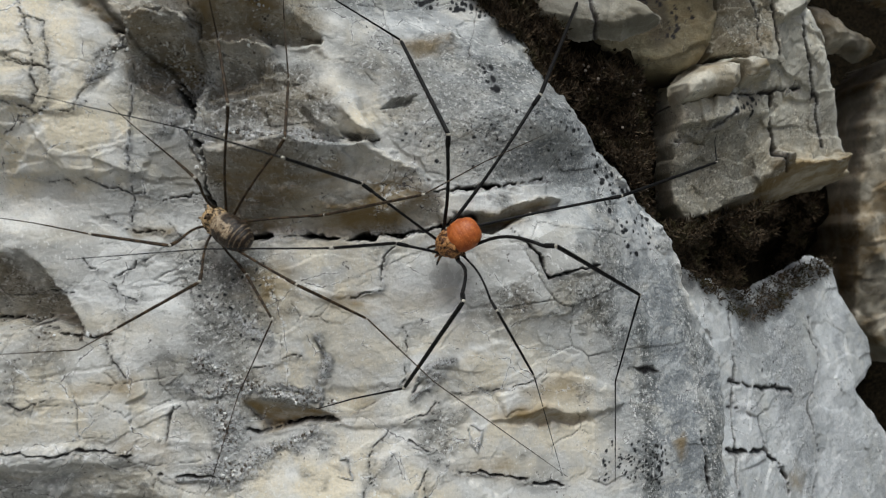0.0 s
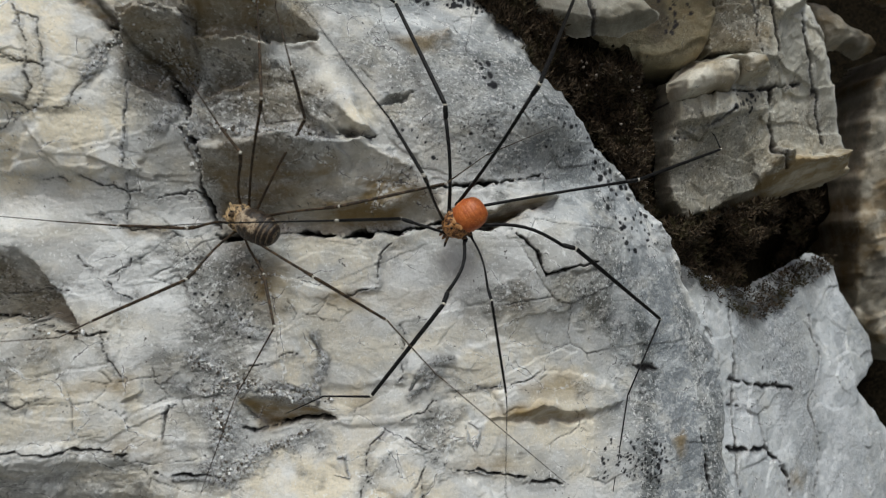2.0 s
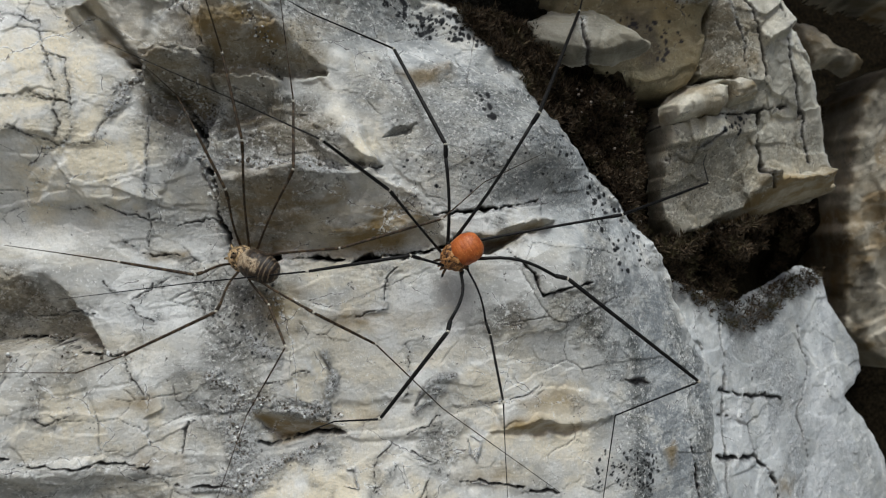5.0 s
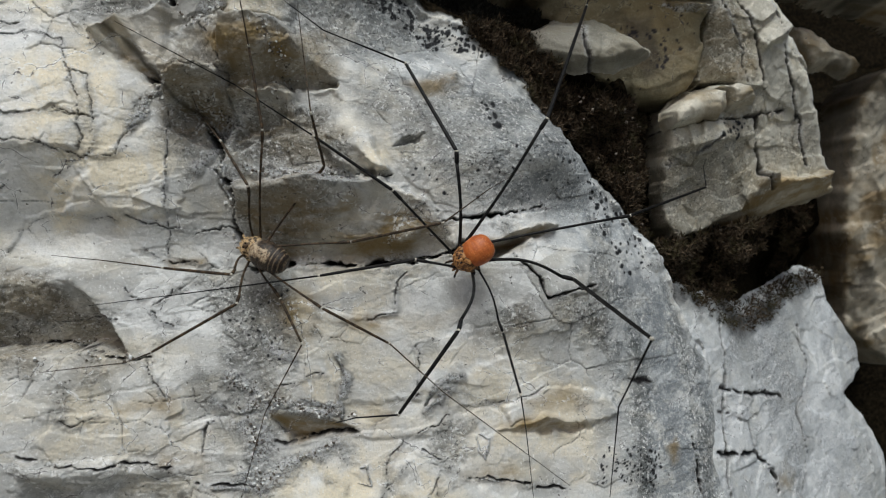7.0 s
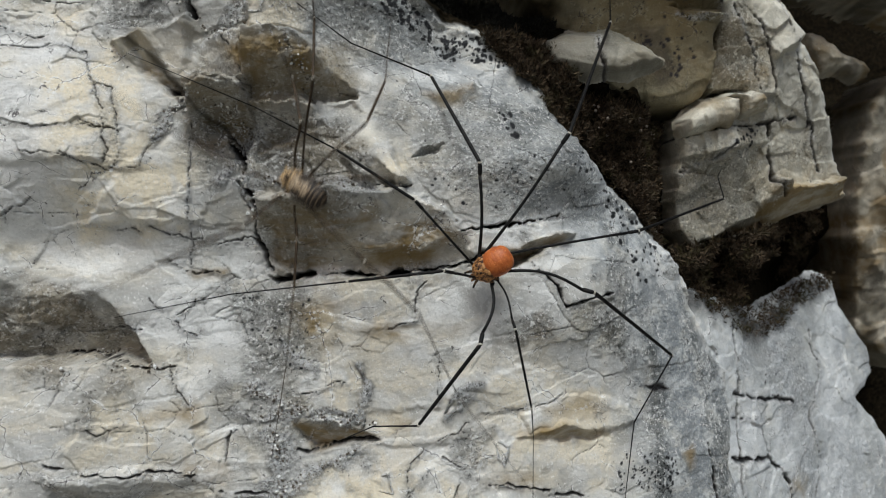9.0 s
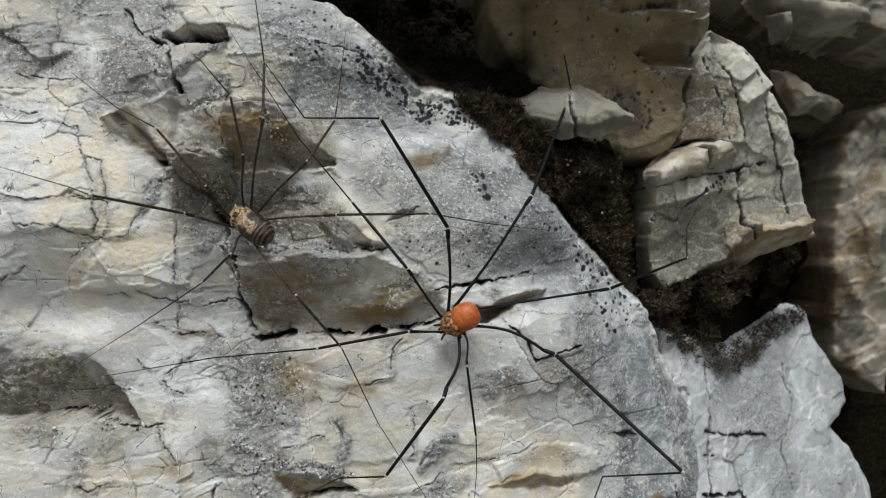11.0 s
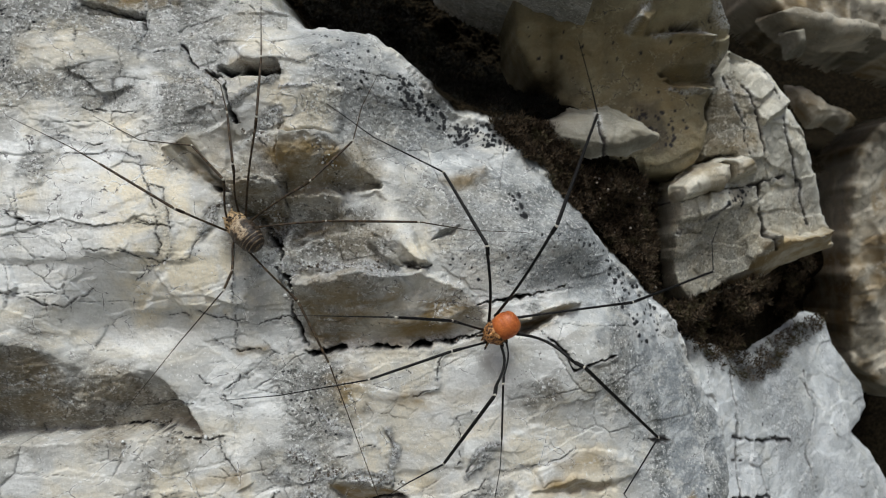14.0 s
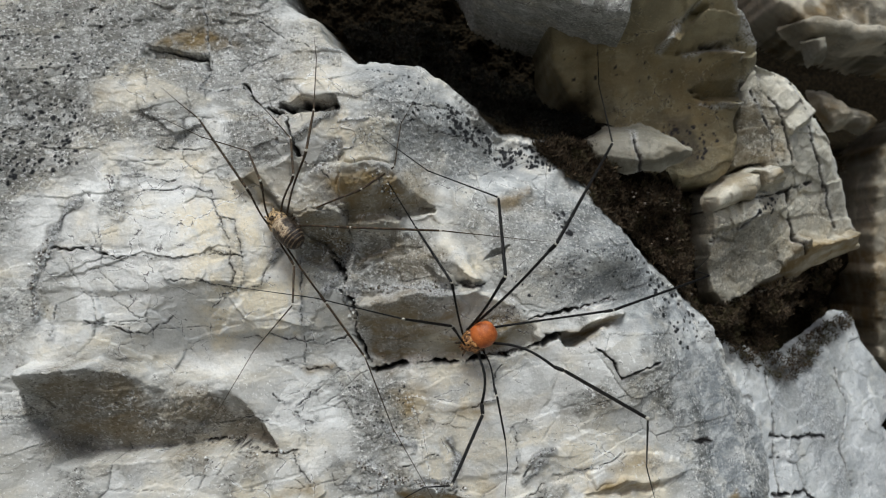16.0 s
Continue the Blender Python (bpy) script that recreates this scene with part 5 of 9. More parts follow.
def moss_skin(name, a, b, c):
    n = Nodes(name)
    g = n.t.nodes.new("ShaderNodeNewGeometry")
    col = n.mix(g.outputs["Random Per Island"], a, b)
    col = n.mix(n.span(n.noise(5, 3), 0.5, 0.7), col, c)
    return n.done(col, 0.8, None, 0.2)


MOSS_BROWN = moss_skin("dry_brown_moss", (0.010, 0.008, 0.005), (0.125, 0.088, 0.056), (0.060, 0.052, 0.024))
# dark moss whose near-black colour also carries the deep cleft's shade
MOSS_SHADED = moss_skin("shaded_moss", (0.003, 0.003, 0.002), (0.010, 0.009, 0.006), (0.008, 0.009, 0.004))
moss("moss", [(8.1, 43.7), (16.6, 43.4), (20.7, 38.3), (21.0, 34.5), (30.4, 34.1), (42.5, 30.9), (40.5, 15.4), (42.7, 5.1), (37.3, 6.1), (32.1, 13.4), (25.1, 22.7), (17.8, 29.5), (14.7, 37.3)], 3200, "dry dark brown moss filling the cleft between the stones", MOSS_BROWN, 1.25, 6.0, 5)
moss("moss", [(42.8, 4.3), (59.0, 7.1), (73.0, 10.1), (81.0, 10.3), (77.4, 0.1), (74.5, -3.2), (66.7, -5.3), (59.1, -9.5), (54.4, -8.3), (47.6, -4.1), (43.2, 1.1)], 3200, "dry dark brown moss under the stone block", MOSS_BROWN, 1.6, 20.0, 6)
moss("moss", [(-35.9, 69.8), (-19.8, 62.5), (-8.4, 50.4), (6.2, 44.2), (16.6, 43.4), (18.7, 51.5), (10.5, 63.6), (-4.5, 70.1), (-16.3, 80.5), (-40.0, 82.4)], 2600, "blackish moss deep in the shaded cleft", MOSS_SHADED, 1.0, 3.0, 7)
moss("moss", [(89.8, 73.7), (99.8, 73.8), (103.1, 65.1), (96.6, 60.7), (89.0, 65.0)], 300, "dark brown moss tuft on the far rock", MOSS_BROWN, 1.6, 10.0, 8)
moss("moss", [(92.2, 72.6), (105.0, 73.2), (105.2, 58.7), (117.1, 53.0), (115.0, 34.8), (107.2, 40.0), (96.4, 60.1)], 700, "dark brown moss between the far stones", MOSS_BROWN, 1.8, 18.0, 12)
moss("moss", [(105.3, 44.0), (113.3, 40.3), (113.5, 8.5), (115.7, -19.9), (107.0, -5.0), (104.6, 14.3)], 500, "dark brown moss on the far rock", MOSS_BROWN, 1.6, 10.0, 9)


moss("moss", [(45.5, 1.5), (50.0, -1.0), (58.0, -7.0), (68.0, -9.0), (79.0, -5.0), (92.0, -2.5), (100.0, -2.0), (97.0, -6.0), (82.0, -10.5), (74.0, -14.5), (65.0, -15.5), (56.0, -11.5), (48.0, -5.5)], 420, "dark brown moss hanging over the top of the lower rock", MOSS_BROWN, 1.1, 1.2, 14, lambda u, w: float(low_plane(u, w)))


def pebbles(outline, count, seed):
    """Tiny pale shells of grit caught in the moss."""
    r = random.Random(seed)
    p = np.array(outline)
    lo, hi = p.min(0), p.max(0)
    bm = bmesh.new()
    made = 0
    while made < count:
        u, w = r.uniform(lo[0], hi[0]), r.uniform(lo[1], hi[1])
        if not within(u, w, outline):
            continue
        made += 1
        m = Matrix.Translation(Vector((u, surface(u, w) - r.uniform(3, 6.5), w + EYE * 1000)) / 1000) @ Euler((r.random() * 6, r.random() * 6, r.random() * 6)).to_matrix().to_4x4()
        bmesh.ops.create_icosphere(bm, subdivisions=1, radius=r.uniform(0.15, 0.42) / 1000, matrix=m)
    me = bpy.data.meshes.new("grit")
    bm.to_mesh(me)
    bm.free()
    gm = Nodes("pale_grit")
    me.materials.append(gm.done(gm.mix(gm.noise(0.5, 3), (0.36, 0.31, 0.26), (0.12, 0.09, 0.07)), 0.7))
    return tagged(new("grit", me), "tiny pale grains of grit caught in the moss", "grit", kind="stuff")


moss("moss", [(2.8, 42.2), (6.0, 39.0), (9.6, 35.8), (13.8, 33.7), (14.5, 29.8), (18.1, 27.0), (20.4, 23.5), (21.4, 33.3), (16.5, 39.6), (8.8, 44.1)], 1300, "brown moss clump creeping over the edge of the rock", MOSS_BROWN, 1.1, 1.6, 11)
pebbles([(23.5, 33.1), (41.1, 31.0), (40.5, 15.4), (40.8, 6.5), (32.4, 16.0), (24.0, 25.3)], 42, 4)


def crumbs(lines, count, seed):
    """Broken crystals and crumbs of stone lying along the ledges and joints."""
    r = random.Random(seed)
    verts, faces = [], []
    for k in range(count):
        line = r.choice(lines)
        i = r.randrange(len(line) - 1)
        a, t = 0.2 + 0.9 * r.random() ** 2, r.random()
        u = line[i][0] + t * (line[i + 1][0] - line[i][0]) + r.gauss(0, 0.55)
        w = line[i][1] + t * (line[i + 1][1] - line[i][1]) + r.gauss(0, 0.45)
        size = 0.32 * a
        d = surface(u, w) - 0.3 * size
        turn = Euler((r.random() * 6, r.random() * 6, r.random() * 6)).to_matrix()
        base = len(verts)
        for x, y, z in ((1, 0, 0), (-1, 0, 0), (0, 1, 0), (0, -1, 0), (0, 0, 1), (0, 0, -1)):
            p = turn @ (Vector((x, y, z)) * size * r.uniform(0.5, 1.3))
            verts.append(((u + p.x) / 1000, (d + p.y) / 1000, (w + p.z) / 1000 + EYE))
        for f in ((0, 2, 4), (2, 1, 4), (1, 3, 4), (3, 0, 4), (2, 0, 5), (1, 2, 5), (3, 1, 5), (0, 3, 5)):
            faces.append(tuple(base + q for q in f))
    me = bpy.data.meshes.new("crumbs")
    me.from_pydata(verts, [], faces)
    n = Nodes("crumbled_marble")
    g = n.t.nodes.new("ShaderNodeNewGeometry")
    tone = n.mix(n.span(g.outputs["Random Per Island"], 0.25, 0.55), (0.11, 0.09, 0.07), (0.62, 0.60, 0.56))
    me.materials.append(n.done(n.mix(n.span(g.outputs["Random Per Island"], 0.6, 0.95), tone, (0.84, 0.84, 0.83)), 0.6))
    return tagged(new("crumbs", me), "pale crystals and crumbs of stone along the ledges", "stone crumbs", kind="stuff")


crumbs([
    [(-31.9, 16.1), (-26.2, 15.9), (-20.8, 15.8), (-15.4, 15.0)],
    [(-37.0, 23.0), (-34.9, 21.2), (-33.9, 18.2), (-34.8, 15.6), (-32.5, 13.5), (-33.3, 8.8), (-32.1, 5.6)],
    [(-31.6, -21.7), (-29.4, -23.3), (-29.7, -26.7), (-29.3, -31.6)],
    [(-29.3, -31.0), (-27.1, -29.8), (-24.2, -28.1), (-17.9, -25.4)],
    [(-32.4, -19.8), (-26.6, -18.5), (-22.1, -20.1), (-15.0, -21.5)],
    [(-45.0, 23.9), (-43.9, 26.4), (-41.3, 28.9), (-36.0, 27.0), (-33.5, 23.0)],
    [(-26.0, 27.0), (-24.5, 32.0), (-27.0, 36.5)],
    [(-33.7, 40.9), (-37.9, 38.1), (-42.0, 41.0), (-46.9, 48.2)],
    [(-61.0, -9.5), (-53.8, -10.2), (-43.8, -11.6)],
    [(-82.4, 27.7), (-85.1, 21.2), (-84.5, 15.4)],
    [(-33.7, -15.3), (-30.3, -16.8), (-27.3, -19.2)],
], 1500, 21)

# ---- the two harvestmen ----
def part(name, bm, material, parent, label=""):
    me = bpy.data.meshes.new(name)
    bm.to_mesh(me)
    bm.free()
    me.polygons.foreach_set("use_smooth", np.ones(len(me.polygons), bool))
    me.materials.append(material)
    ob = new(name, me)
    ob.parent = parent
    if label:
        ob["label"] = label
    return ob


def tube(stations, sides=8, bm=None):
    """A closed round body along x: stations of (x, radius, z, perhaps y), all in mm."""
    bm = bm or bmesh.new()
    rings = []
    for x, r, z, *y in stations:
        rings.append([bm.verts.new((x / 1000, ((y[0] if y else 0) + r * math.cos(a)) / 1000, (z + r * math.sin(a)) / 1000)) for a in [2 * math.pi * k / sides for k in range(sides)]])
    for p, q in zip(rings, rings[1:]):
        for k in range(sides):
            bm.faces.new((p[k], q[k], q[(k + 1) % sides], p[(k + 1) % sides]))
    bm.faces.new(rings[0][::-1])
    bm.faces.new(rings[-1])
    bmesh.ops.recalc_face_normals(bm, faces=bm.faces)
    return bm


def lump(profile, rings=28, sides=32, cut=0.0, cuts=0, flat=0.85, rough=0.0, seed=1):
    """An egg-like body along x from a profile (x0, x1, half width, half height, front power, back power), ringed by shallow grooves."""
    x0, x1, wide, high, fp, bp = profile
    bm = bmesh.new()
    made = []
    for i in range(rings + 1):
        t = i / rings
        x = x0 + (x1 - x0) * (0.5 - 0.5 * math.cos(math.pi * t))
        s = (x - x0) / (x1 - x0)
        r = max(s, 0) ** bp * max(1 - s, 0) ** fp
        peak = (bp / (bp + fp)) ** bp * (fp / (bp + fp)) ** fp
        r = max(r / peak, 0.02)
        groove = 1 - cut * max(0.0, math.cos(2 * math.pi * cuts * s)) ** 6 if cuts else 1
        ring = []
        for k in range(sides):
            a = 2 * math.pi * k / sides
            ca, sa = math.cos(a), math.sin(a)
            n = 1 + rough * noise.noise((x * 1.3 + seed, ca * 2, sa * 2))
            ring.append(bm.verts.new((x / 1000, wide * r * ca * groove * n / 1000, high * r * sa * (flat if sa < 0 else 1) * groove * n / 1000)))
        made.append(ring)
    for p, q in zip(made, made[1:]):
        for k in range(sides):
            bm.faces.new((p[k], p[(k + 1) % sides], q[(k + 1) % sides], q[k]))
    bm.faces.new(made[0])
    bm.faces.new(made[-1][::-1])
    bmesh.ops.recalc_face_normals(bm, faces=bm.faces)
    return bm


def shifted(bm, m):
    bmesh.ops.transform(bm, matrix=m, verts=bm.verts)
    return bm


def orange_skin():
    n = Nodes("orange_cuticle")
    c = n.mix(n.span(n.noise(1.1, 5, 0.65), 0.32, 0.68), (0.62, 0.17, 0.035), (0.40, 0.085, 0.02))
    c = n.mix(n.span(n.noise(0.22, 3, 0.6), 0.58, 0.70, 0, 0.7), c, (0.75, 0.33, 0.11))
    return n.done(c, 0.45, n.bump(n.noise(0.16, 3, 0.6), 0.05), 0.45)


def tan_skin(name, light, dark, size=0.55, at=(0.46, 0.60)):
    n = Nodes(name)
    c = n.mix(n.span(n.noise(size, 4, 0.65, (1.6, 90), 0.6), *at), light, dark)
    c = n.mix(n.span(n.noise(0.2, 3, 0.6), 0.58, 0.7, 0, 0.8), c, tuple(min(1, x * 1.5 + 0.05) for x in light))
    return n.done(c, 0.5, n.bump(n.noise(0.18, 3, 0.7), 0.07), 0.4)


def banded_skin():
    """Pale tan back with dark flanks, and dark and pale rings towards its end."""
    n = Nodes("banded_tan_cuticle")
    split = n.t.nodes.new("ShaderNodeSeparateXYZ")
    n.t.links.new(n.co, split.inputs[0])
    wobble = n.math("MULTIPLY", n.math("SUBTRACT", n.noise(0.8, 4, 0.65), 0.5), 1.6)
    along = n.math("ADD", split.outputs[0], wobble)
    aside = n.math("ADD", n.math("ABSOLUTE", split.outputs[1]), n.math("MULTIPLY", wobble, 0.9))
    dark = n.mix(n.span(n.noise(0.3, 3, 0.6), 0.45, 0.65), (0.012, 0.008, 0.006), (0.05, 0.028, 0.015))
    pale = n.mix(n.span(n.noise(0.4, 4, 0.7), 0.40, 0.62), (0.52, 0.41, 0.28), (0.20, 0.13, 0.075))
    c = n.mix(n.math("MULTIPLY", n.span(aside, 0.65, 1.0, 0.0, 0.92), n.span(along, 0.9, 0.4)), pale, dark)
    ring = n.span(n.math("ADD", n.math("SINE", n.math("MULTIPLY", split.outputs[0], 10.0)), n.math("MULTIPLY", wobble, 2.6)), 0.25, 0.9, 0.0, 0.5)
    c = n.mix(n.span(along, -1.7, -2.1), c, n.mix(ring, dark, pale))
    c = n.mix(n.span(n.noise(0.9, 4, 0.65, None, 0.5), 0.53, 0.60, 0, 0.85), c, dark)
    return n.done(c, 0.45, n.bump(n.noise(0.18, 3, 0.7), 0.07), 0.4)


def limb(name, dark, light, amount):
    n = Nodes(name)
    c = n.mix(n.span(n.noise(1.2, 4, 0.6, (0.4, 0)), 0.4, 0.7, 0, amount), dark, light)
    return n.done(c, 0.5, n.bump(n.noise(0.12, 3, 0.6), 0.06), 0.22)


def plain(name, colour, rough):
    n = Nodes(name)
    return n.done(n.mix(n.noise(0.4, 3), colour, tuple(x * 0.7 for x in colour)), rough)


ORANGE_SKIN = orange_skin()
ORANGE_TAN = tan_skin("tan_orange_cuticle", (0.46, 0.22, 0.075), (0.07, 0.026, 0.011), 0.6, (0.44, 0.56))
BROWN_BACK = banded_skin()
BROWN_SADDLE = tan_skin("dark_saddle_cuticle", (0.11, 0.066, 0.034), (0.015, 0.011, 0.008), 0.6)
BROWN_HEAD = tan_skin("pale_tan_cuticle", (0.55, 0.38, 0.20), (0.05, 0.03, 0.014), 0.6, (0.47, 0.58))
LIMB_BLACK = limb("black_limb", (0.004, 0.004, 0.0045), (0.04, 0.034, 0.028), 0.3)
LIMB_BROWN = limb("brown_limb", (0.030, 0.021, 0.014), (0.14, 0.09, 0.05), 0.8)
COXA_DARK = tan_skin("dark_coxa_cuticle", (0.16, 0.085, 0.035), (0.014, 0.010, 0.008), 0.5, (0.40, 0.52))
RING = plain("pale_joint", (0.62, 0.58, 0.50), 0.5)
EYE_BLACK = plain("shiny_black", (0.006, 0.006, 0.006), 0.12)


class Harvestman:
    """Poses of one animal: where its body stands, and where each leg's joints are, time by time (mm in the cliff's space)."""

    def __init__(self, label, size, limb_material, thick, waving):
        self.root = tagged(new("harvestman"), label, "harvestman", "harvestmen on the rock")
        self.size, self.material, self.thick = size, limb_material, thick
        self.poses, self.lengths, self.steps, self.limbs, self.waving = [], {}, {n: [] for n in range(1, 9)}, {}, waving

    def leg(self, n, *lengths):
        self.lengths[n] = lengths
        self.bow = BOW if self.material is LIMB_BLACK else {}
        k = self.thick * (THIN.get(n, 1.0) if self.material is LIMB_BLACK else 1.0)
        a, b, c, d = lengths
        self.limbs[n] = [
            part("femur", tube([(-0.1, 0.14 * k, 0)] + [(0.5 + (a - 2.5) * i / 8, (0.24 - 0.03 * math.sin(math.pi * i / 8)) * k, 0.5 * math.sin(math.pi * i / 8), self.bow.get(n, 0) * math.sin(math.pi * i / 8)) for i in range(9)]), self.material, self.root),
            part("tibia", tube([(0, 0.22 * k, 0), (0.6, 0.28 * k, 0), (b * 0.6, 0.26 * k, 0), (b - 0.5, 0.23 * k, 0), (b, 0.17 * k, 0)]), self.material, self.root),
            part("metatarsus", tube([(0, 0.15 * k, 0), (0.4, 0.15 * k, 0), (c * 0.6, 0.115 * k, 0), (c + 0.05, 0.095 * k, 0)]), self.material, self.root),
            part("tarsus", tube([(-0.05, 0.095 * k, 0), (d * 0.5, 0.075 * k, 0), (d, 0.04 * k, 0)]), self.material, self.root),
        ]
        knee = part("patella", tube([(a - 2.0, 0.2 * k, 0), (a - 1.7, 0.31 * k, 0), (a - 0.5, 0.31 * k, 0), (a + 0.1, 0.24 * k, 0)]), self.material, self.limbs[n][0])
        part("joint", tube([(a - 0.12, 0.27 * k, 0), (a + 0.14, 0.27 * k, 0)]), RING, knee and self.limbs[n][0], "pale joint ring")
        part("joint", tube([(b - 0.28, 0.245 * k, 0), (b + 0.16, 0.21 * k, 0)]), RING, self.limbs[n][1], "pale joint ring")
        part("trochanter", tube([(-0.35, 0.20 * k, 0), (-0.2, 0.30 * k, 0), (0.25, 0.30 * k, 0), (0.45, 0.2 * k, 0)]), self.material, self.limbs[n][0])

    def stand(self, t, u, d, w, heading):
        self.poses.append((t, u, d, w, heading))

    def step(self, n, t, *joints):
        self.steps[n].append((t, joints))

    def body_at(self, t):
        rows = self.poses
        ts = [r[0] for r in rows]
        u, d, w = (float(np.interp(t, ts, [r[k] for r in rows])) for k in (1, 2, 3))
        turn = float(np.interp(t, ts, [r[4] for r in rows]))
        # the belly stays clear of the stone below it
        below = sum(surface(u + 2.5 * i, w + 2.5 * j) for i in (-1, 0, 1) for j in (-1, 0, 1)) / 9
        d = min(d, below - 2.0)
        # x along the animal towards its head, z out of the cliff
        out = Vector((-0.15, -1, 0.1)).normalized()
        ahead = Vector((math.cos(radians(turn)), 0, math.sin(radians(turn))))
        ahead = (ahead - out * ahead.dot(out)).normalized()
        m = Matrix((ahead, out.cross(ahead), out)).transposed().to_4x4()
        m.translation = Vector((u, d, w + EYE * 1000)) / 1000
        return m

    def hip(self, n):
        return self.hips[n]

    def move(self):
        times = sorted({round(0.2 * k, 2) for k in range(81)} | {r[0] for r in self.poses} | {r[0] for s in self.steps.values() for r in s})
        bodies = {t: self.body_at(t) for t in times}
        walk(self.root, [(t, bodies[t]) for t in times])
        for n in range(1, 9):
            rows = self.steps[n]
            ts = [r[0] for r in rows]
            tracks = [[[r[1][j][k] for r in rows] for k in range(3)] for j in range(4)]
            keys = [[], [], [], []]
            for t in times:
                back = bodies[t].inverted()
                a = self.hips[n].copy()
                for j in range(4):
                    goal = Vector([float(np.interp(t, ts, tracks[j][k])) for k in range(3)])
                    rock = surface(goal.x, goal.z)
                    if j == 3 and n not in self.waving and abs(goal.y - rock) < 1.5:
                        goal.y = rock - 0.15
                    else:
                        goal.y = min(goal.y, rock - (2.2, 1.8, 0.9, 0.15)[j])
                    goal.z += EYE * 1000
                    goal = back @ (goal / 1000)
                    way = (goal - a).normalized()
                    q = way.to_track_quat("X", "Z")
                    keys[j].append((t, Matrix.Translation(a) @ q.to_matrix().to_4x4()))
                    a = a + way * self.lengths[n][j] / 1000
            for limb_part, track in zip(self.limbs[n], keys):
                walk(limb_part, track)


BOW = {4: 1.1, 5: 0.9, 6: 0.5, 1: -0.4, 2: -0.4}
THIN = {6: 0.62, 7: 0.8, 8: 0.8, 3: 0.85}
ORANGE = Harvestman("orange harvestman with long black legs resting on the rock", 1.0, LIMB_BLACK, 1.12, (2, 3, 7, 8))
BROWN = Harvestman("mottled brown harvestman with thin dark legs creeping over the rock", 1.0, LIMB_BROWN, 0.80, (4,))


def leg_lengths():
    ORANGE.leg(1, 14.8, 20.0, 14.0, 10.5)
    ORANGE.leg(2, 22.0, 37.9, 13.4, 16.8)
    ORANGE.leg(3, 24.3, 33.0, 9.4, 8.8)
    ORANGE.leg(4, 14.1, 26.2, 13.9, 14.8)
    ORANGE.leg(5, 10.8, 16.0, 7.4, 5.6)
    ORANGE.leg(6, 10.3, 13.4, 6.1, 12.9)
    ORANGE.leg(7, 7.5, 14.7, 17.1, 16.8)
    ORANGE.leg(8, 14.4, 14.0, 12.8, 18.7)
    BROWN.leg(1, 17.0, 12.1, 10.6, 7.5)
    BROWN.leg(2, 14.0, 10.7, 8.3, 8.9)
    BROWN.leg(3, 10.2, 8.7, 7.1, 6.0)
    BROWN.leg(4, 9.7, 10.9, 8.7, 8.5)
    BROWN.leg(5, 10.8, 14.3, 6.2, 11.5)
    BROWN.leg(6, 13.4, 11.5, 14.0, 25.1)
    BROWN.leg(7, 6.3, 7.8, 11.5, 13.4)
    BROWN.leg(8, 11.3, 15.3, 10.4, 10.7)


leg_lengths()


def hips(places):
    return {n: Vector((x, y, z)) / 1000 for n, (x, y, z) in places.items()}


# hips in the animal's own space: x to its head, y to its left, z away from the rock
ORANGE.hips = hips({8: (2.6, -1.3, -0.9), 1: (1.2, -2.2, -0.9), 2: (-0.3, -2.4, -0.9), 3: (-2.2, -0.6, -1.0), 4: (-1.2, 1.7, -1.0), 6: (0.6, 2.4, -0.9), 5: (1.6, 2.4, -0.9), 7: (2.8, 0.8, -0.9)})
BROWN.hips = hips({3: (2.6, -1.2, -0.9), 1: (1.6, -1.8, -0.9), 2: (0.4, -1.9, -0.9), 8: (-1.0, -1.7, -0.9), 4: (2.6, 1.2, -0.9), 5: (1.6, 1.8, -0.9), 7: (0.4, 1.9, -0.9), 6: (-0.8, 1.8, -0.9)})


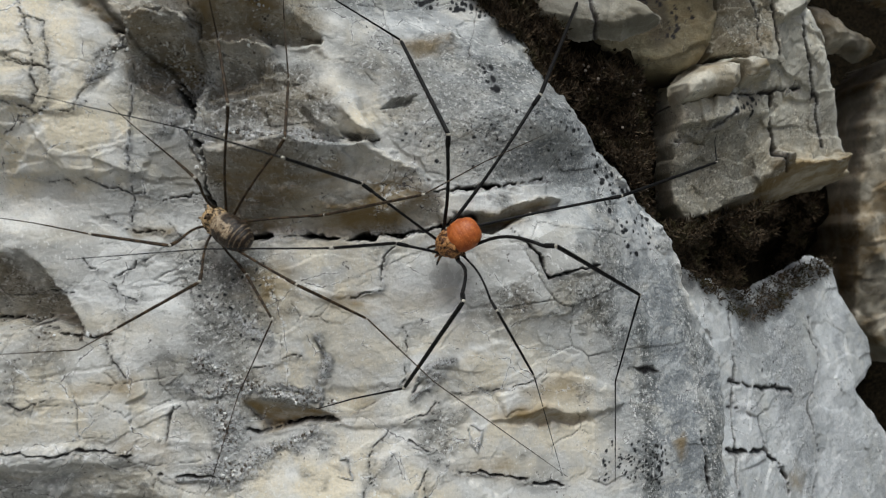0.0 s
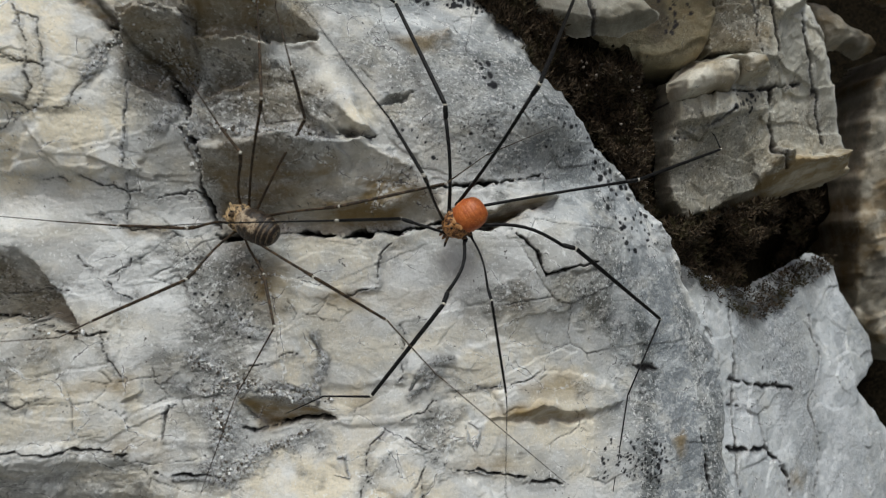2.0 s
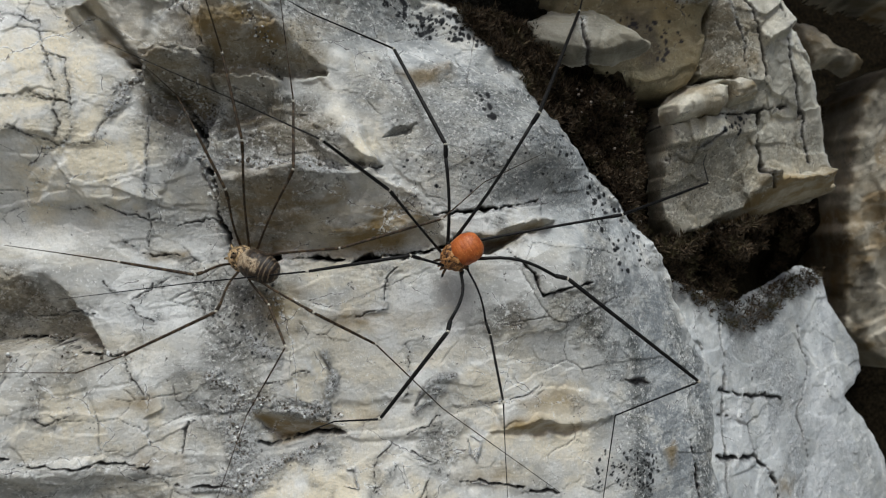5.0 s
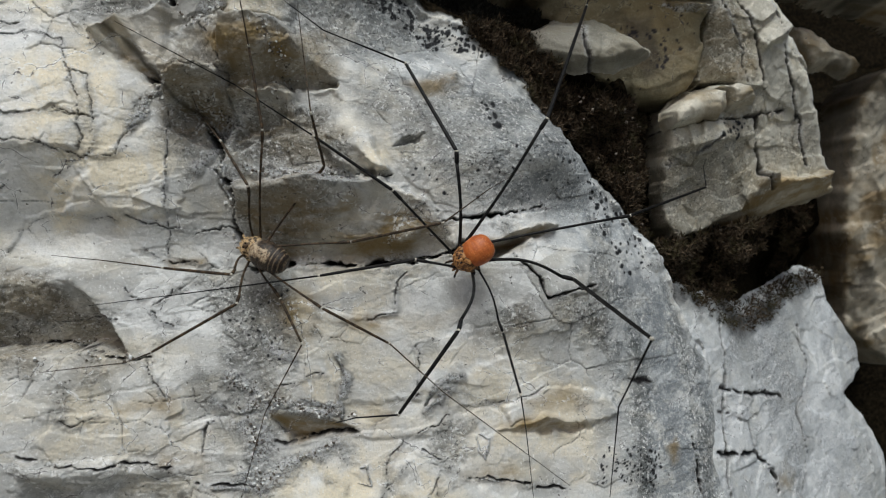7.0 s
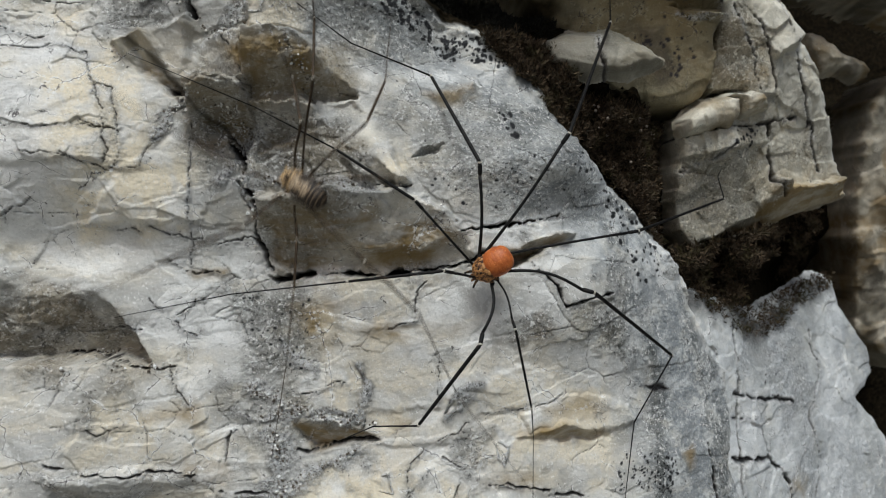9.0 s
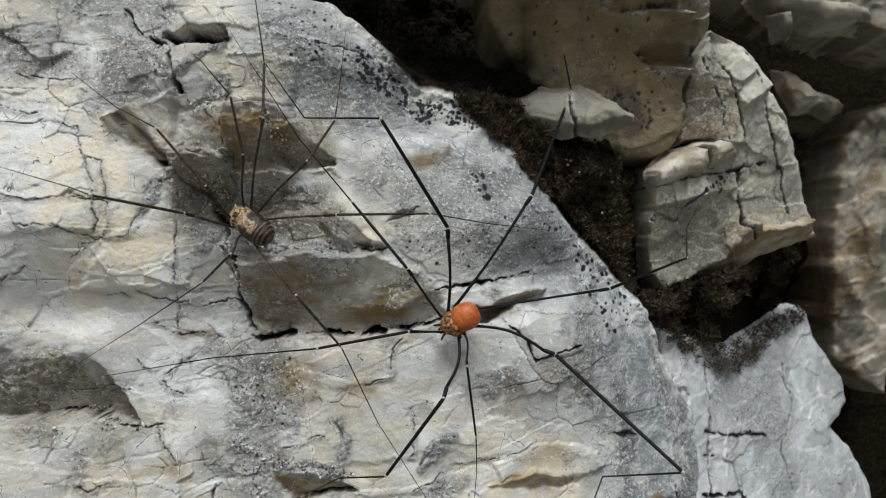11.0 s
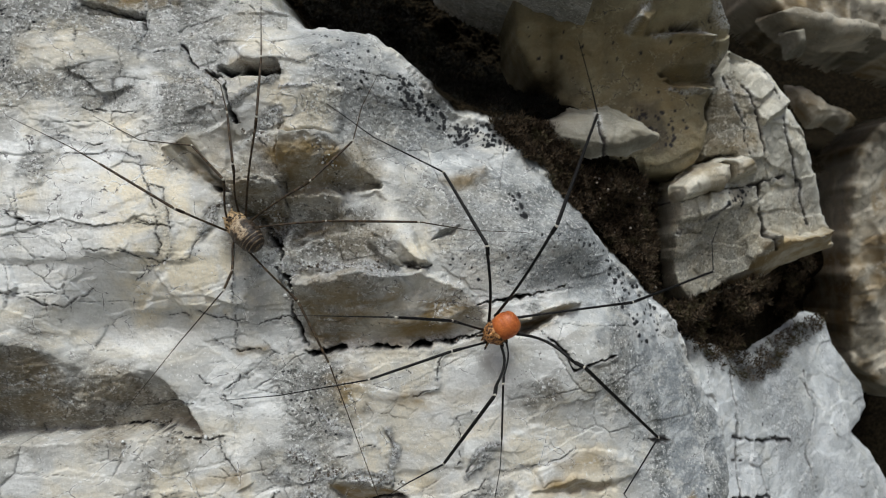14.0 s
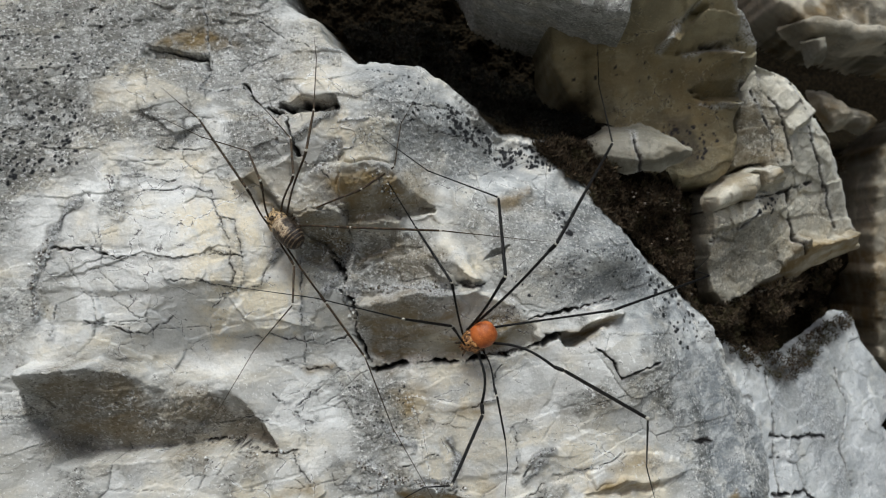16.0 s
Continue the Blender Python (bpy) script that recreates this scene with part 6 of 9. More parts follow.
def orange_body():
    r = ORANGE.root
    part("abdomen", lump((-3.3, 1.5, 2.3, 1.95, 0.34, 0.34), 72, 44, 0.018, 8, 0.85, 0.03, 3), ORANGE_SKIN, r, "orange ringed abdomen")
    head = part("carapace", shifted(lump((-0.9, 3.4, 2.1, 1.5, 0.45, 0.32), 40, 32, 0.09, 5, 0.9, 0.2, 5), pose(0, 0, -0.0001)), ORANGE_TAN, r, "tan and brown carapace")
    part("eye_mound", shifted(lump((-0.45, 0.45, 0.4, 0.45, 0.5, 0.5), 10, 12), pose(0.0021, 0, 0.0012)), ORANGE_TAN, head)
    for s in (-1, 1):
        part("eye", shifted(lump((-0.17, 0.17, 0.17, 0.17, 0.5, 0.5), 8, 10), pose(0.0022, s * 0.00032, 0.0014)), EYE_BLACK, head)
        palp = part("pedipalp", shifted(tube([(0, 0.2, 0), (0.5, 0.22, 0.1), (1.0, 0.2, -0.1), (1.4, 0.16, -0.6), (1.7, 0.1, -1.0)]), pose(0.0029, s * 0.0006, -0.0003, 0, 0, s * 24)), COXA_DARK, r)
        part("claw", shifted(tube([(1.35, 0.17, -0.5), (1.6, 0.18, -0.9), (1.9, 0.08, -1.4)]), pose(0.0029, s * 0.0006, -0.0003, 0, 0, s * 24)), LIMB_BLACK, palp)
        part("chelicera", shifted(tube([(0, 0.25, 0), (0.6, 0.3, -0.1), (1.1, 0.2, -0.6), (1.3, 0.08, -0.9)]), pose(0.0030, s * 0.0003, -0.0006)), ORANGE_TAN, r)
    for n, h in ORANGE.hips.items():
        v = h * 1000
        q = Vector((v.x * 0.55 + 0.5, v.y * 0.3, -0.9))
        way = v - q
        m = Matrix.Translation(q / 1000) @ way.to_track_quat("X", "Z").to_matrix().to_4x4()
        part("coxa", shifted(tube([(0, 0.45, 0), (way.length * 0.6, 0.46, 0), (way.length, 0.34, 0)], 10), m), COXA_DARK, r)


def brown_body():
    r = BROWN.root
    part("abdomen", lump((-4.4, 2.0, 2.2, 2.0, 0.34, 0.36), 64, 40, 0.035, 10, 0.85, 0.06, 8), BROWN_BACK, r, "tan abdomen with dark flanks and pale rings")
    head = part("carapace", shifted(lump((0.0, 3.7, 1.9, 1.35, 0.5, 0.35), 24, 28, 0.05, 4, 0.9, 0.16, 9), pose(0, 0, -0.0001)), BROWN_HEAD, r, "pale tan carapace")
    part("eye_mound", shifted(lump((-0.45, 0.45, 0.4, 0.5, 0.5, 0.5), 10, 12), pose(0.0023, 0, 0.0012)), BROWN_SADDLE, head)
    for s in (-1, 1):
        part("eye", shifted(lump((-0.17, 0.17, 0.17, 0.17, 0.5, 0.5), 8, 10), pose(0.0024, s * 0.00032, 0.0015)), EYE_BLACK, head)
        palp = part("pedipalp", shifted(tube([(0, 0.2, 0), (0.5, 0.2, 0.1), (1.0, 0.18, -0.1), (1.4, 0.14, -0.6), (1.7, 0.08, -1.0)]), pose(0.0030, s * 0.0006, -0.0003, 0, 0, s * 20)), BROWN_HEAD, r)
        part("claw", shifted(tube([(1.35, 0.15, -0.5), (1.6, 0.15, -0.9), (1.9, 0.06, -1.4)]), pose(0.0030, s * 0.0006, -0.0003, 0, 0, s * 20)), LIMB_BROWN, palp)
        part("chelicera", shifted(tube([(0, 0.25, 0), (0.6, 0.3, -0.1), (1.1, 0.2, -0.6), (1.3, 0.08, -0.9)]), pose(0.0032, s * 0.0003, -0.0006)), BROWN_HEAD, r)
    for n, h in BROWN.hips.items():
        v = h * 1000
        q = Vector((v.x * 0.55 + 0.5, v.y * 0.3, -0.9))
        way = v - q
        m = Matrix.Translation(q / 1000) @ way.to_track_quat("X", "Z").to_matrix().to_4x4()
        part("coxa", shifted(tube([(0, 0.4, 0), (way.length * 0.6, 0.38, 0), (way.length, 0.24, 0)], 10), m), COXA_DARK, r)


orange_body()
brown_body()


def motions():
    """Where the bodies stand and where the joints of each leg are, in mm, and the keys made from them."""
    ORANGE.stand(0, 2.1, 109.1, 1.5, -149)
    ORANGE.stand(0.5, 1.9, 109.1, 1.5, -146)
    ORANGE.stand(1, 2.2, 109.2, 1.8, -146)
    ORANGE.stand(1.5, 2.1, 109.3, 2.2, -148)
    ORANGE.stand(2, 3.4, 109.9, 3.8, -146)
    ORANGE.stand(2.5, 3.4, 109.8, 3.4, -147)
    ORANGE.stand(3, 3.2, 109.7, 3.1, -146)
    ORANGE.stand(3.5, 3.4, 109.8, 3.1, -148)
    ORANGE.stand(4, 3.5, 109.7, 3.0, -147)
    ORANGE.stand(4.2, 2.6, 109.4, 2.5, -148)
    ORANGE.stand(6.5, 3.1, 109.6, 2.8, -150)
    ORANGE.stand(7, 3.4, 109.8, 3.1, -149)
    ORANGE.stand(7.5, 3.4, 109.7, 2.7, -150)
    ORANGE.stand(8, 3.4, 109.7, 2.7, -152)
    ORANGE.stand(8.5, 3.4, 109.6, 2.7, -152)
    ORANGE.stand(8.8, 3.3, 109.7, 2.9, -152)
    ORANGE.stand(9, 3.4, 109.7, 2.9, -150)
    ORANGE.stand(9.2, 5.1, 110.2, 3.3, -150)
    ORANGE.stand(9.5, 3.7, 109.9, 3.6, -150)
    ORANGE.stand(10, 3.4, 109.8, 3.3, -154)
    ORANGE.stand(12.5, 1.9, 109.6, 4.0, -151)
    ORANGE.stand(13, 2.0, 109.6, 3.8, -155)
    ORANGE.stand(13.5, 1.5, 109.4, 3.7, -154)
    ORANGE.stand(14, 2.6, 109.8, 4.3, -149)
    ORANGE.stand(14.5, -3.2, 108.5, 4.9, -149)
    ORANGE.stand(15, -8.8, 107.2, 6.6, -151)
    ORANGE.stand(15.2, -10.5, 106.7, 6.9, -155)
    ORANGE.stand(15.5, -11.1, 106.6, 6.0, -150)
    ORANGE.stand(16, -10.8, 106.6, 6.2, -154)
    ORANGE.step(1, 0, (0.7, 102.2, 14.9), (-6.1, 113.3, 30.1), (-15.8, 103.9, 33.9), (-21.2, 111.6, 38.6))
    ORANGE.step(1, 0.5, (0.7, 102.8, 15.2), (-5.9, 113.7, 30.6), (-15.1, 103.7, 34.1), (-20.1, 111.7, 38.8))
    ORANGE.step(1, 1, (1.0, 102.6, 15.3), (-5.3, 113.6, 30.8), (-14.5, 103.4, 33.6), (-19.3, 111.3, 38.5))
    ORANGE.step(1, 1.5, (0.5, 101.6, 15.0), (-6.0, 112.6, 30.4), (-15.3, 102.4, 32.8), (-20.1, 110.1, 38.0))
    ORANGE.step(1, 2, (0.8, 108.5, 19.4), (-6.5, 116.9, 36.0), (-16.9, 108.7, 40.6), (-18.0, 98.7, 37.7))
    ORANGE.step(1, 2.5, (1.5, 108.8, 19.1), (-6.7, 116.2, 35.8), (-17.1, 107.1, 37.5), (-17.9, 96.8, 35.3))
    ORANGE.step(1, 3, (1.1, 108.8, 18.8), (-6.8, 117.0, 35.2), (-19.1, 111.6, 39.3), (-18.7, 101.4, 36.9))
    ORANGE.step(1, 3.5, (1.1, 107.8, 18.6), (-6.6, 117.1, 34.6), (-19.0, 112.4, 39.1), (-21.3, 102.2, 37.7))
    ORANGE.step(1, 4, (1.0, 108.9, 18.7), (-7.0, 117.7, 34.8), (-19.3, 112.2, 38.8), (-20.1, 102.0, 36.5))
    ORANGE.step(1, 4.2, (0.3, 108.7, 18.3), (-7.8, 116.8, 34.6), (-20.2, 111.8, 38.9), (-20.0, 101.6, 36.4))
    ORANGE.step(1, 6.5, (0.8, 109.0, 18.7), (-7.0, 118.3, 34.5), (-17.2, 108.9, 36.7), (-22.3, 99.9, 38.1))
    ORANGE.step(1, 7, (1.0, 107.1, 18.5), (-6.9, 116.8, 34.0), (-19.4, 112.0, 38.2), (-23.8, 102.7, 40.1))
    ORANGE.step(1, 7.5, (1.1, 106.2, 17.9), (-6.7, 116.3, 33.3), (-17.9, 108.3, 35.9), (-24.1, 100.6, 39.4))
    ORANGE.step(1, 8, (1.3, 105.3, 17.6), (-6.0, 115.9, 32.8), (-18.8, 112.2, 37.5), (-23.8, 103.5, 40.4))
    ORANGE.step(1, 8.5, (1.4, 105.9, 17.9), (-6.0, 116.3, 33.3), (-18.2, 111.0, 37.6), (-25.7, 106.2, 43.3))
    ORANGE.step(1, 8.8, (1.4, 106.4, 18.2), (-6.0, 116.7, 33.7), (-18.4, 111.4, 37.7), (-26.1, 107.2, 43.4))
    ORANGE.step(1, 9, (1.6, 107.3, 18.4), (-5.8, 117.5, 33.9), (-18.3, 113.0, 38.3), (-25.8, 107.4, 43.1))
    ORANGE.step(1, 9.2, (3.3, 109.9, 19.2), (-4.4, 119.7, 34.9), (-16.5, 114.2, 39.1), (-24.3, 108.4, 43.1))
    ORANGE.step(1, 9.5, (1.8, 108.2, 19.3), (-6.1, 118.5, 34.5), (-18.2, 113.0, 39.0), (-25.9, 107.4, 43.3))
    ORANGE.step(1, 10, (1.3, 106.2, 18.6), (-5.0, 89.9, 28.2), (-16.0, 95.8, 34.5), (-24.1, 97.4, 41.0))
    ORANGE.step(1, 12.5, (0.8, 102.9, 17.6), (-6.0, 116.2, 30.9), (-18.1, 112.6, 37.0), (-25.5, 107.6, 42.5))
    ORANGE.step(1, 13, (1.1, 102.5, 17.3), (-5.5, 115.8, 30.7), (-17.7, 112.9, 37.0), (-24.9, 107.9, 42.7))
    ORANGE.step(1, 13.5, (1.1, 102.5, 17.2), (-5.4, 115.7, 30.7), (-17.7, 112.7, 36.6), (-25.0, 107.9, 42.5))
    ORANGE.step(1, 14, (0.5, 103.9, 18.3), (-6.4, 116.5, 32.2), (-18.4, 112.9, 38.4), (-25.7, 107.4, 43.6))
    ORANGE.step(1, 14.5, (-2.0, 99.6, 16.2), (-6.2, 112.3, 31.0), (-18.3, 110.2, 37.8), (-26.4, 106.9, 43.5))
    ORANGE.step(1, 15, (-4.3, 97.0, 14.5), (-4.8, 111.3, 28.4), (-17.2, 111.4, 35.0), (-24.7, 107.4, 41.2))
    ORANGE.step(1, 15.2, (-5.4, 97.0, 15.2), (-5.3, 111.4, 29.0), (-17.6, 111.8, 35.6), (-25.0, 107.9, 42.0))
    ORANGE.step(1, 15.5, (-6.3, 96.3, 13.4), (-5.4, 110.3, 27.6), (-16.9, 112.2, 35.3), (-24.5, 108.1, 41.3))
    ORANGE.step(1, 16, (-5.7, 98.8, 16.8), (-5.4, 112.6, 31.3), (-18.1, 111.3, 37.0), (-25.7, 107.4, 43.0))
    ORANGE.step(2, 0, (13.7, 110.7, 21.7), (24.4, 138.3, 45.3), (27.0, 146.6, 55.5), (27.4, 156.3, 69.2))
    ORANGE.step(2, 0.5, (13.7, 108.9, 21.4), (24.6, 137.2, 44.0), (27.5, 145.4, 54.3), (28.5, 155.4, 67.7))
    ORANGE.step(2, 1, (14.1, 110.1, 21.7), (25.7, 138.8, 43.6), (27.8, 146.4, 54.4), (28.6, 156.4, 67.9))
    ORANGE.step(2, 1.5, (14.0, 112.0, 22.2), (24.4, 140.4, 45.0), (25.8, 147.3, 56.4), (20.9, 131.4, 54.3))
    ORANGE.step(2, 2, (12.4, 97.4, 19.8), (21.7, 128.1, 39.9), (24.2, 137.8, 48.9), (24.3, 147.7, 62.5))
    ORANGE.step(2, 2.5, (15.4, 112.7, 23.2), (26.1, 140.5, 46.7), (28.5, 149.7, 56.1), (27.4, 157.5, 71.0))
    ORANGE.step(2, 3, (15.1, 109.9, 23.0), (25.5, 138.4, 45.7), (29.7, 148.3, 53.8), (28.7, 156.2, 68.5))
    ORANGE.step(2, 3.5, (15.0, 107.6, 23.0), (25.6, 136.5, 45.0), (28.9, 146.9, 52.9), (26.9, 154.0, 68.0))
    ORANGE.step(2, 4, (14.8, 108.9, 23.3), (25.5, 137.8, 45.3), (28.5, 147.9, 53.7), (26.1, 154.7, 68.8))
    ORANGE.step(2, 4.2, (13.9, 108.0, 22.7), (24.7, 136.8, 44.8), (27.9, 146.6, 53.4), (25.9, 153.7, 68.5))
    ORANGE.step(2, 6.5, (14.6, 108.6, 23.0), (25.2, 134.8, 48.3), (28.0, 146.0, 55.1), (27.3, 154.2, 69.7))
    ORANGE.step(2, 7, (14.6, 106.8, 23.1), (25.5, 133.2, 48.0), (28.4, 144.7, 54.3), (27.1, 152.4, 69.2))
    ORANGE.step(2, 7.5, (14.9, 109.0, 23.0), (26.0, 135.4, 47.8), (28.5, 146.6, 54.7), (26.9, 154.2, 69.6))
    ORANGE.step(2, 8, (15.2, 110.1, 23.0), (26.5, 136.6, 47.5), (29.2, 147.7, 54.5), (28.3, 155.9, 69.1))
    ORANGE.step(2, 8.5, (15.0, 108.4, 22.9), (26.7, 135.0, 47.2), (28.8, 145.9, 54.7), (28.4, 155.2, 68.7))
    ORANGE.step(2, 8.8, (15.3, 109.3, 23.0), (27.1, 135.6, 47.5), (29.4, 146.4, 55.1), (29.1, 156.3, 68.7))
    ORANGE.step(2, 9, (15.4, 108.4, 22.8), (27.4, 134.8, 47.2), (29.6, 145.5, 54.9), (29.5, 156.0, 68.1))
    ORANGE.step(2, 9.2, (17.3, 111.8, 23.2), (29.6, 137.3, 48.3), (31.7, 147.8, 56.4), (31.6, 158.9, 69.0))
    ORANGE.step(2, 9.5, (15.8, 109.7, 23.5), (27.2, 136.4, 47.8), (28.3, 146.6, 56.4), (26.0, 156.5, 69.8))
    ORANGE.step(2, 10, (15.5, 112.4, 23.4), (26.6, 139.6, 47.2), (26.3, 148.1, 57.7), (24.5, 157.0, 71.7))
    ORANGE.step(2, 12.5, (14.3, 110.9, 23.8), (25.8, 140.2, 44.9), (24.6, 144.4, 57.5), (22.2, 151.0, 72.8))
    ORANGE.step(2, 13, (15.0, 109.8, 23.2), (26.1, 139.7, 43.7), (25.7, 145.6, 55.8), (22.5, 152.1, 70.9))
    ORANGE.step(2, 13.5, (15.0, 111.0, 22.7), (26.3, 139.9, 44.4), (25.5, 145.6, 56.5), (22.3, 152.3, 71.6))
    ORANGE.step(2, 14, (11.1, 97.4, 20.9), (23.4, 125.4, 43.3), (24.2, 136.0, 51.3), (22.4, 143.2, 66.4))
    ORANGE.step(2, 14.5, (8.6, 100.8, 22.6), (21.0, 130.9, 42.0), (22.7, 140.7, 50.9), (22.8, 148.3, 65.9))
    ORANGE.step(2, 15, (3.6, 96.0, 21.2), (17.2, 126.1, 39.7), (18.0, 130.4, 52.4), (19.2, 139.3, 66.5))
    ORANGE.step(2, 15.2, (2.9, 96.6, 21.8), (17.8, 124.5, 42.7), (16.4, 128.3, 55.5), (17.7, 134.8, 70.9))
    ORANGE.step(2, 15.5, (1.6, 96.1, 20.9), (15.2, 125.3, 40.9), (16.7, 130.1, 53.3), (18.4, 140.2, 66.7))
    ORANGE.step(2, 16, (3.1, 98.0, 21.7), (18.9, 126.0, 41.7), (17.7, 129.8, 54.5), (20.0, 140.4, 67.3))
    ORANGE.step(3, 0, (26.6, 117.0, 7.9), (48.8, 140.2, 15.5), (51.1, 147.9, 20.3), (54.3, 155.6, 23.1))
    ORANGE.step(3, 0.5, (26.5, 116.2, 7.9), (49.0, 139.1, 15.7), (51.3, 147.0, 20.3), (54.8, 154.4, 23.2))
    ORANGE.step(3, 1, (26.8, 116.2, 8.3), (49.5, 138.9, 16.1), (50.9, 147.1, 20.4), (54.3, 154.5, 23.7))
    ORANGE.step(3, 1.5, (26.8, 116.5, 8.4), (48.9, 139.7, 16.2), (50.7, 147.7, 20.8), (54.1, 155.1, 24.0))
    ORANGE.step(3, 2, (28.7, 114.4, 9.5), (49.3, 139.1, 17.0), (51.2, 147.6, 20.6), (53.2, 155.9, 22.7))
    ORANGE.step(3, 2.5, (28.9, 113.6, 8.8), (49.6, 138.2, 16.1), (50.8, 146.4, 20.6), (54.1, 153.9, 23.6))
    ORANGE.step(3, 3, (28.6, 113.9, 8.6), (49.4, 138.5, 15.5), (51.6, 146.6, 19.9), (55.4, 154.0, 22.8))
    ORANGE.step(3, 3.5, (28.7, 115.0, 8.7), (49.7, 139.5, 15.3), (50.9, 147.5, 20.0), (54.3, 155.0, 23.2))
    ORANGE.step(3, 4, (28.5, 116.2, 8.5), (50.0, 140.3, 15.5), (51.1, 148.5, 19.9), (54.4, 156.2, 22.7))
    ORANGE.step(3, 4.2, (27.6, 115.7, 8.1), (49.3, 139.5, 15.1), (50.8, 147.7, 19.6), (54.2, 155.3, 22.4))
    ORANGE.step(3, 6.5, (28.1, 116.0, 8.5), (49.3, 140.4, 15.2), (51.3, 148.1, 20.2), (54.8, 155.2, 23.9))
    ORANGE.step(3, 7, (28.6, 115.1, 8.8), (49.2, 140.2, 15.1), (51.2, 148.0, 19.8), (54.4, 155.8, 22.4))
    ORANGE.step(3, 7.5, (28.5, 116.0, 8.3), (49.6, 140.6, 14.7), (51.2, 148.6, 19.4), (54.4, 156.3, 22.2))
    ORANGE.step(3, 8, (28.2, 117.3, 8.2), (49.8, 141.4, 14.6), (51.9, 149.5, 19.0), (55.6, 156.8, 22.2))
    ORANGE.step(3, 8.5, (28.1, 117.6, 8.2), (50.3, 141.0, 14.8), (52.0, 149.1, 19.4), (55.7, 156.1, 23.1))
    ORANGE.step(3, 8.8, (27.9, 118.1, 8.1), (50.3, 141.5, 14.6), (51.8, 149.3, 19.5), (55.5, 156.7, 22.6))
    ORANGE.step(3, 9, (28.0, 118.2, 7.9), (50.3, 141.6, 14.4), (51.8, 149.4, 19.5), (55.4, 156.9, 22.2))
    ORANGE.step(3, 9.2, (29.6, 119.1, 8.1), (52.2, 142.2, 14.5), (53.1, 149.7, 20.2), (56.4, 157.4, 22.7))
    ORANGE.step(3, 9.5, (29.0, 115.9, 8.5), (50.1, 140.5, 14.2), (51.7, 148.2, 19.4), (55.1, 155.6, 22.7))
    ORANGE.step(3, 10, (28.8, 116.0, 7.8), (49.7, 141.0, 13.0), (51.5, 147.9, 19.0), (55.2, 154.9, 23.0))
    ORANGE.step(3, 12.5, (27.4, 115.1, 7.7), (47.9, 140.7, 11.5), (50.5, 147.3, 17.8), (55.5, 151.8, 23.4))
    ORANGE.step(3, 13, (26.8, 118.3, 6.7), (48.9, 142.4, 11.2), (51.1, 148.7, 17.9), (56.2, 151.3, 24.5))
    ORANGE.step(3, 13.5, (26.7, 116.7, 7.1), (48.6, 141.0, 11.4), (50.7, 147.2, 18.2), (55.7, 151.6, 23.9))
    ORANGE.step(3, 14, (27.1, 118.9, 7.4), (49.6, 142.6, 12.0), (51.8, 149.4, 18.2), (55.8, 155.3, 23.3))
    ORANGE.step(3, 14.5, (22.0, 115.7, 7.2), (44.7, 139.6, 7.9), (41.7, 131.3, 11.2), (46.7, 137.8, 14.4))
    ORANGE.step(3, 15, (16.1, 115.3, 10.1), (40.5, 137.1, 14.4), (35.0, 129.5, 15.5), (39.9, 136.3, 18.3))
    ORANGE.step(3, 15.2, (14.5, 114.7, 9.9), (39.5, 135.7, 14.8), (33.7, 128.6, 16.7), (39.1, 134.7, 20.0))
    ORANGE.step(3, 15.5, (14.0, 114.0, 9.3), (39.2, 134.8, 14.2), (32.4, 128.4, 15.8), (36.3, 136.1, 17.4))
    ORANGE.step(3, 16, (14.5, 113.7, 8.9), (39.2, 135.1, 13.4), (33.9, 127.4, 14.8), (39.4, 133.6, 17.9))
    ORANGE.step(4, 0, (14.4, 100.1, 0.4), (30.0, 119.8, -7.0), (26.6, 121.3, -20.4), (26.0, 118.7, -34.9))
    ORANGE.step(4, 0.5, (14.5, 100.3, 0.4), (30.8, 119.4, -7.1), (27.6, 121.5, -20.4), (26.9, 119.7, -35.1))
    ORANGE.step(4, 1, (17.4, 115.0, 0.8), (22.9, 90.1, -5.4), (22.9, 100.5, -14.7), (23.4, 106.1, -28.4))
    ORANGE.step(4, 1.5, (14.1, 100.0, 0.9), (30.5, 119.2, -6.2), (26.6, 121.4, -19.4), (26.2, 119.7, -34.1))
    ORANGE.step(4, 2, (19.1, 111.4, -0.4), (35.6, 128.2, -11.9), (29.2, 123.6, -23.4), (26.2, 119.9, -37.4))
    ORANGE.step(4, 2.5, (19.1, 111.0, -0.9), (36.1, 127.6, -11.9), (29.4, 123.7, -23.4), (26.2, 120.0, -37.4))
    ORANGE.step(4, 3, (18.7, 112.8, -1.4), (25.3, 88.3, -8.3), (23.1, 97.0, -18.9), (23.1, 102.0, -32.9))
    ORANGE.step(4, 3.5, (18.9, 112.1, -1.6), (36.1, 128.4, -12.6), (28.8, 123.3, -23.3), (25.4, 119.5, -37.2))
    ORANGE.step(4, 4, (19.2, 111.3, -1.4), (35.9, 127.9, -12.8), (29.2, 123.5, -24.1), (25.1, 119.8, -37.9))
    ORANGE.step(4, 4.2, (18.3, 110.7, -1.7), (35.1, 127.1, -13.4), (28.2, 123.0, -24.7), (24.6, 119.0, -38.5))
    ORANGE.step(4, 6.5, (18.9, 110.8, -0.9), (24.4, 86.1, -7.8), (22.0, 95.3, -17.9), (22.1, 100.3, -31.8))
    ORANGE.step(4, 7, (19.0, 112.1, -1.1), (24.7, 87.4, -7.7), (22.4, 96.5, -17.9), (22.1, 101.7, -31.8))
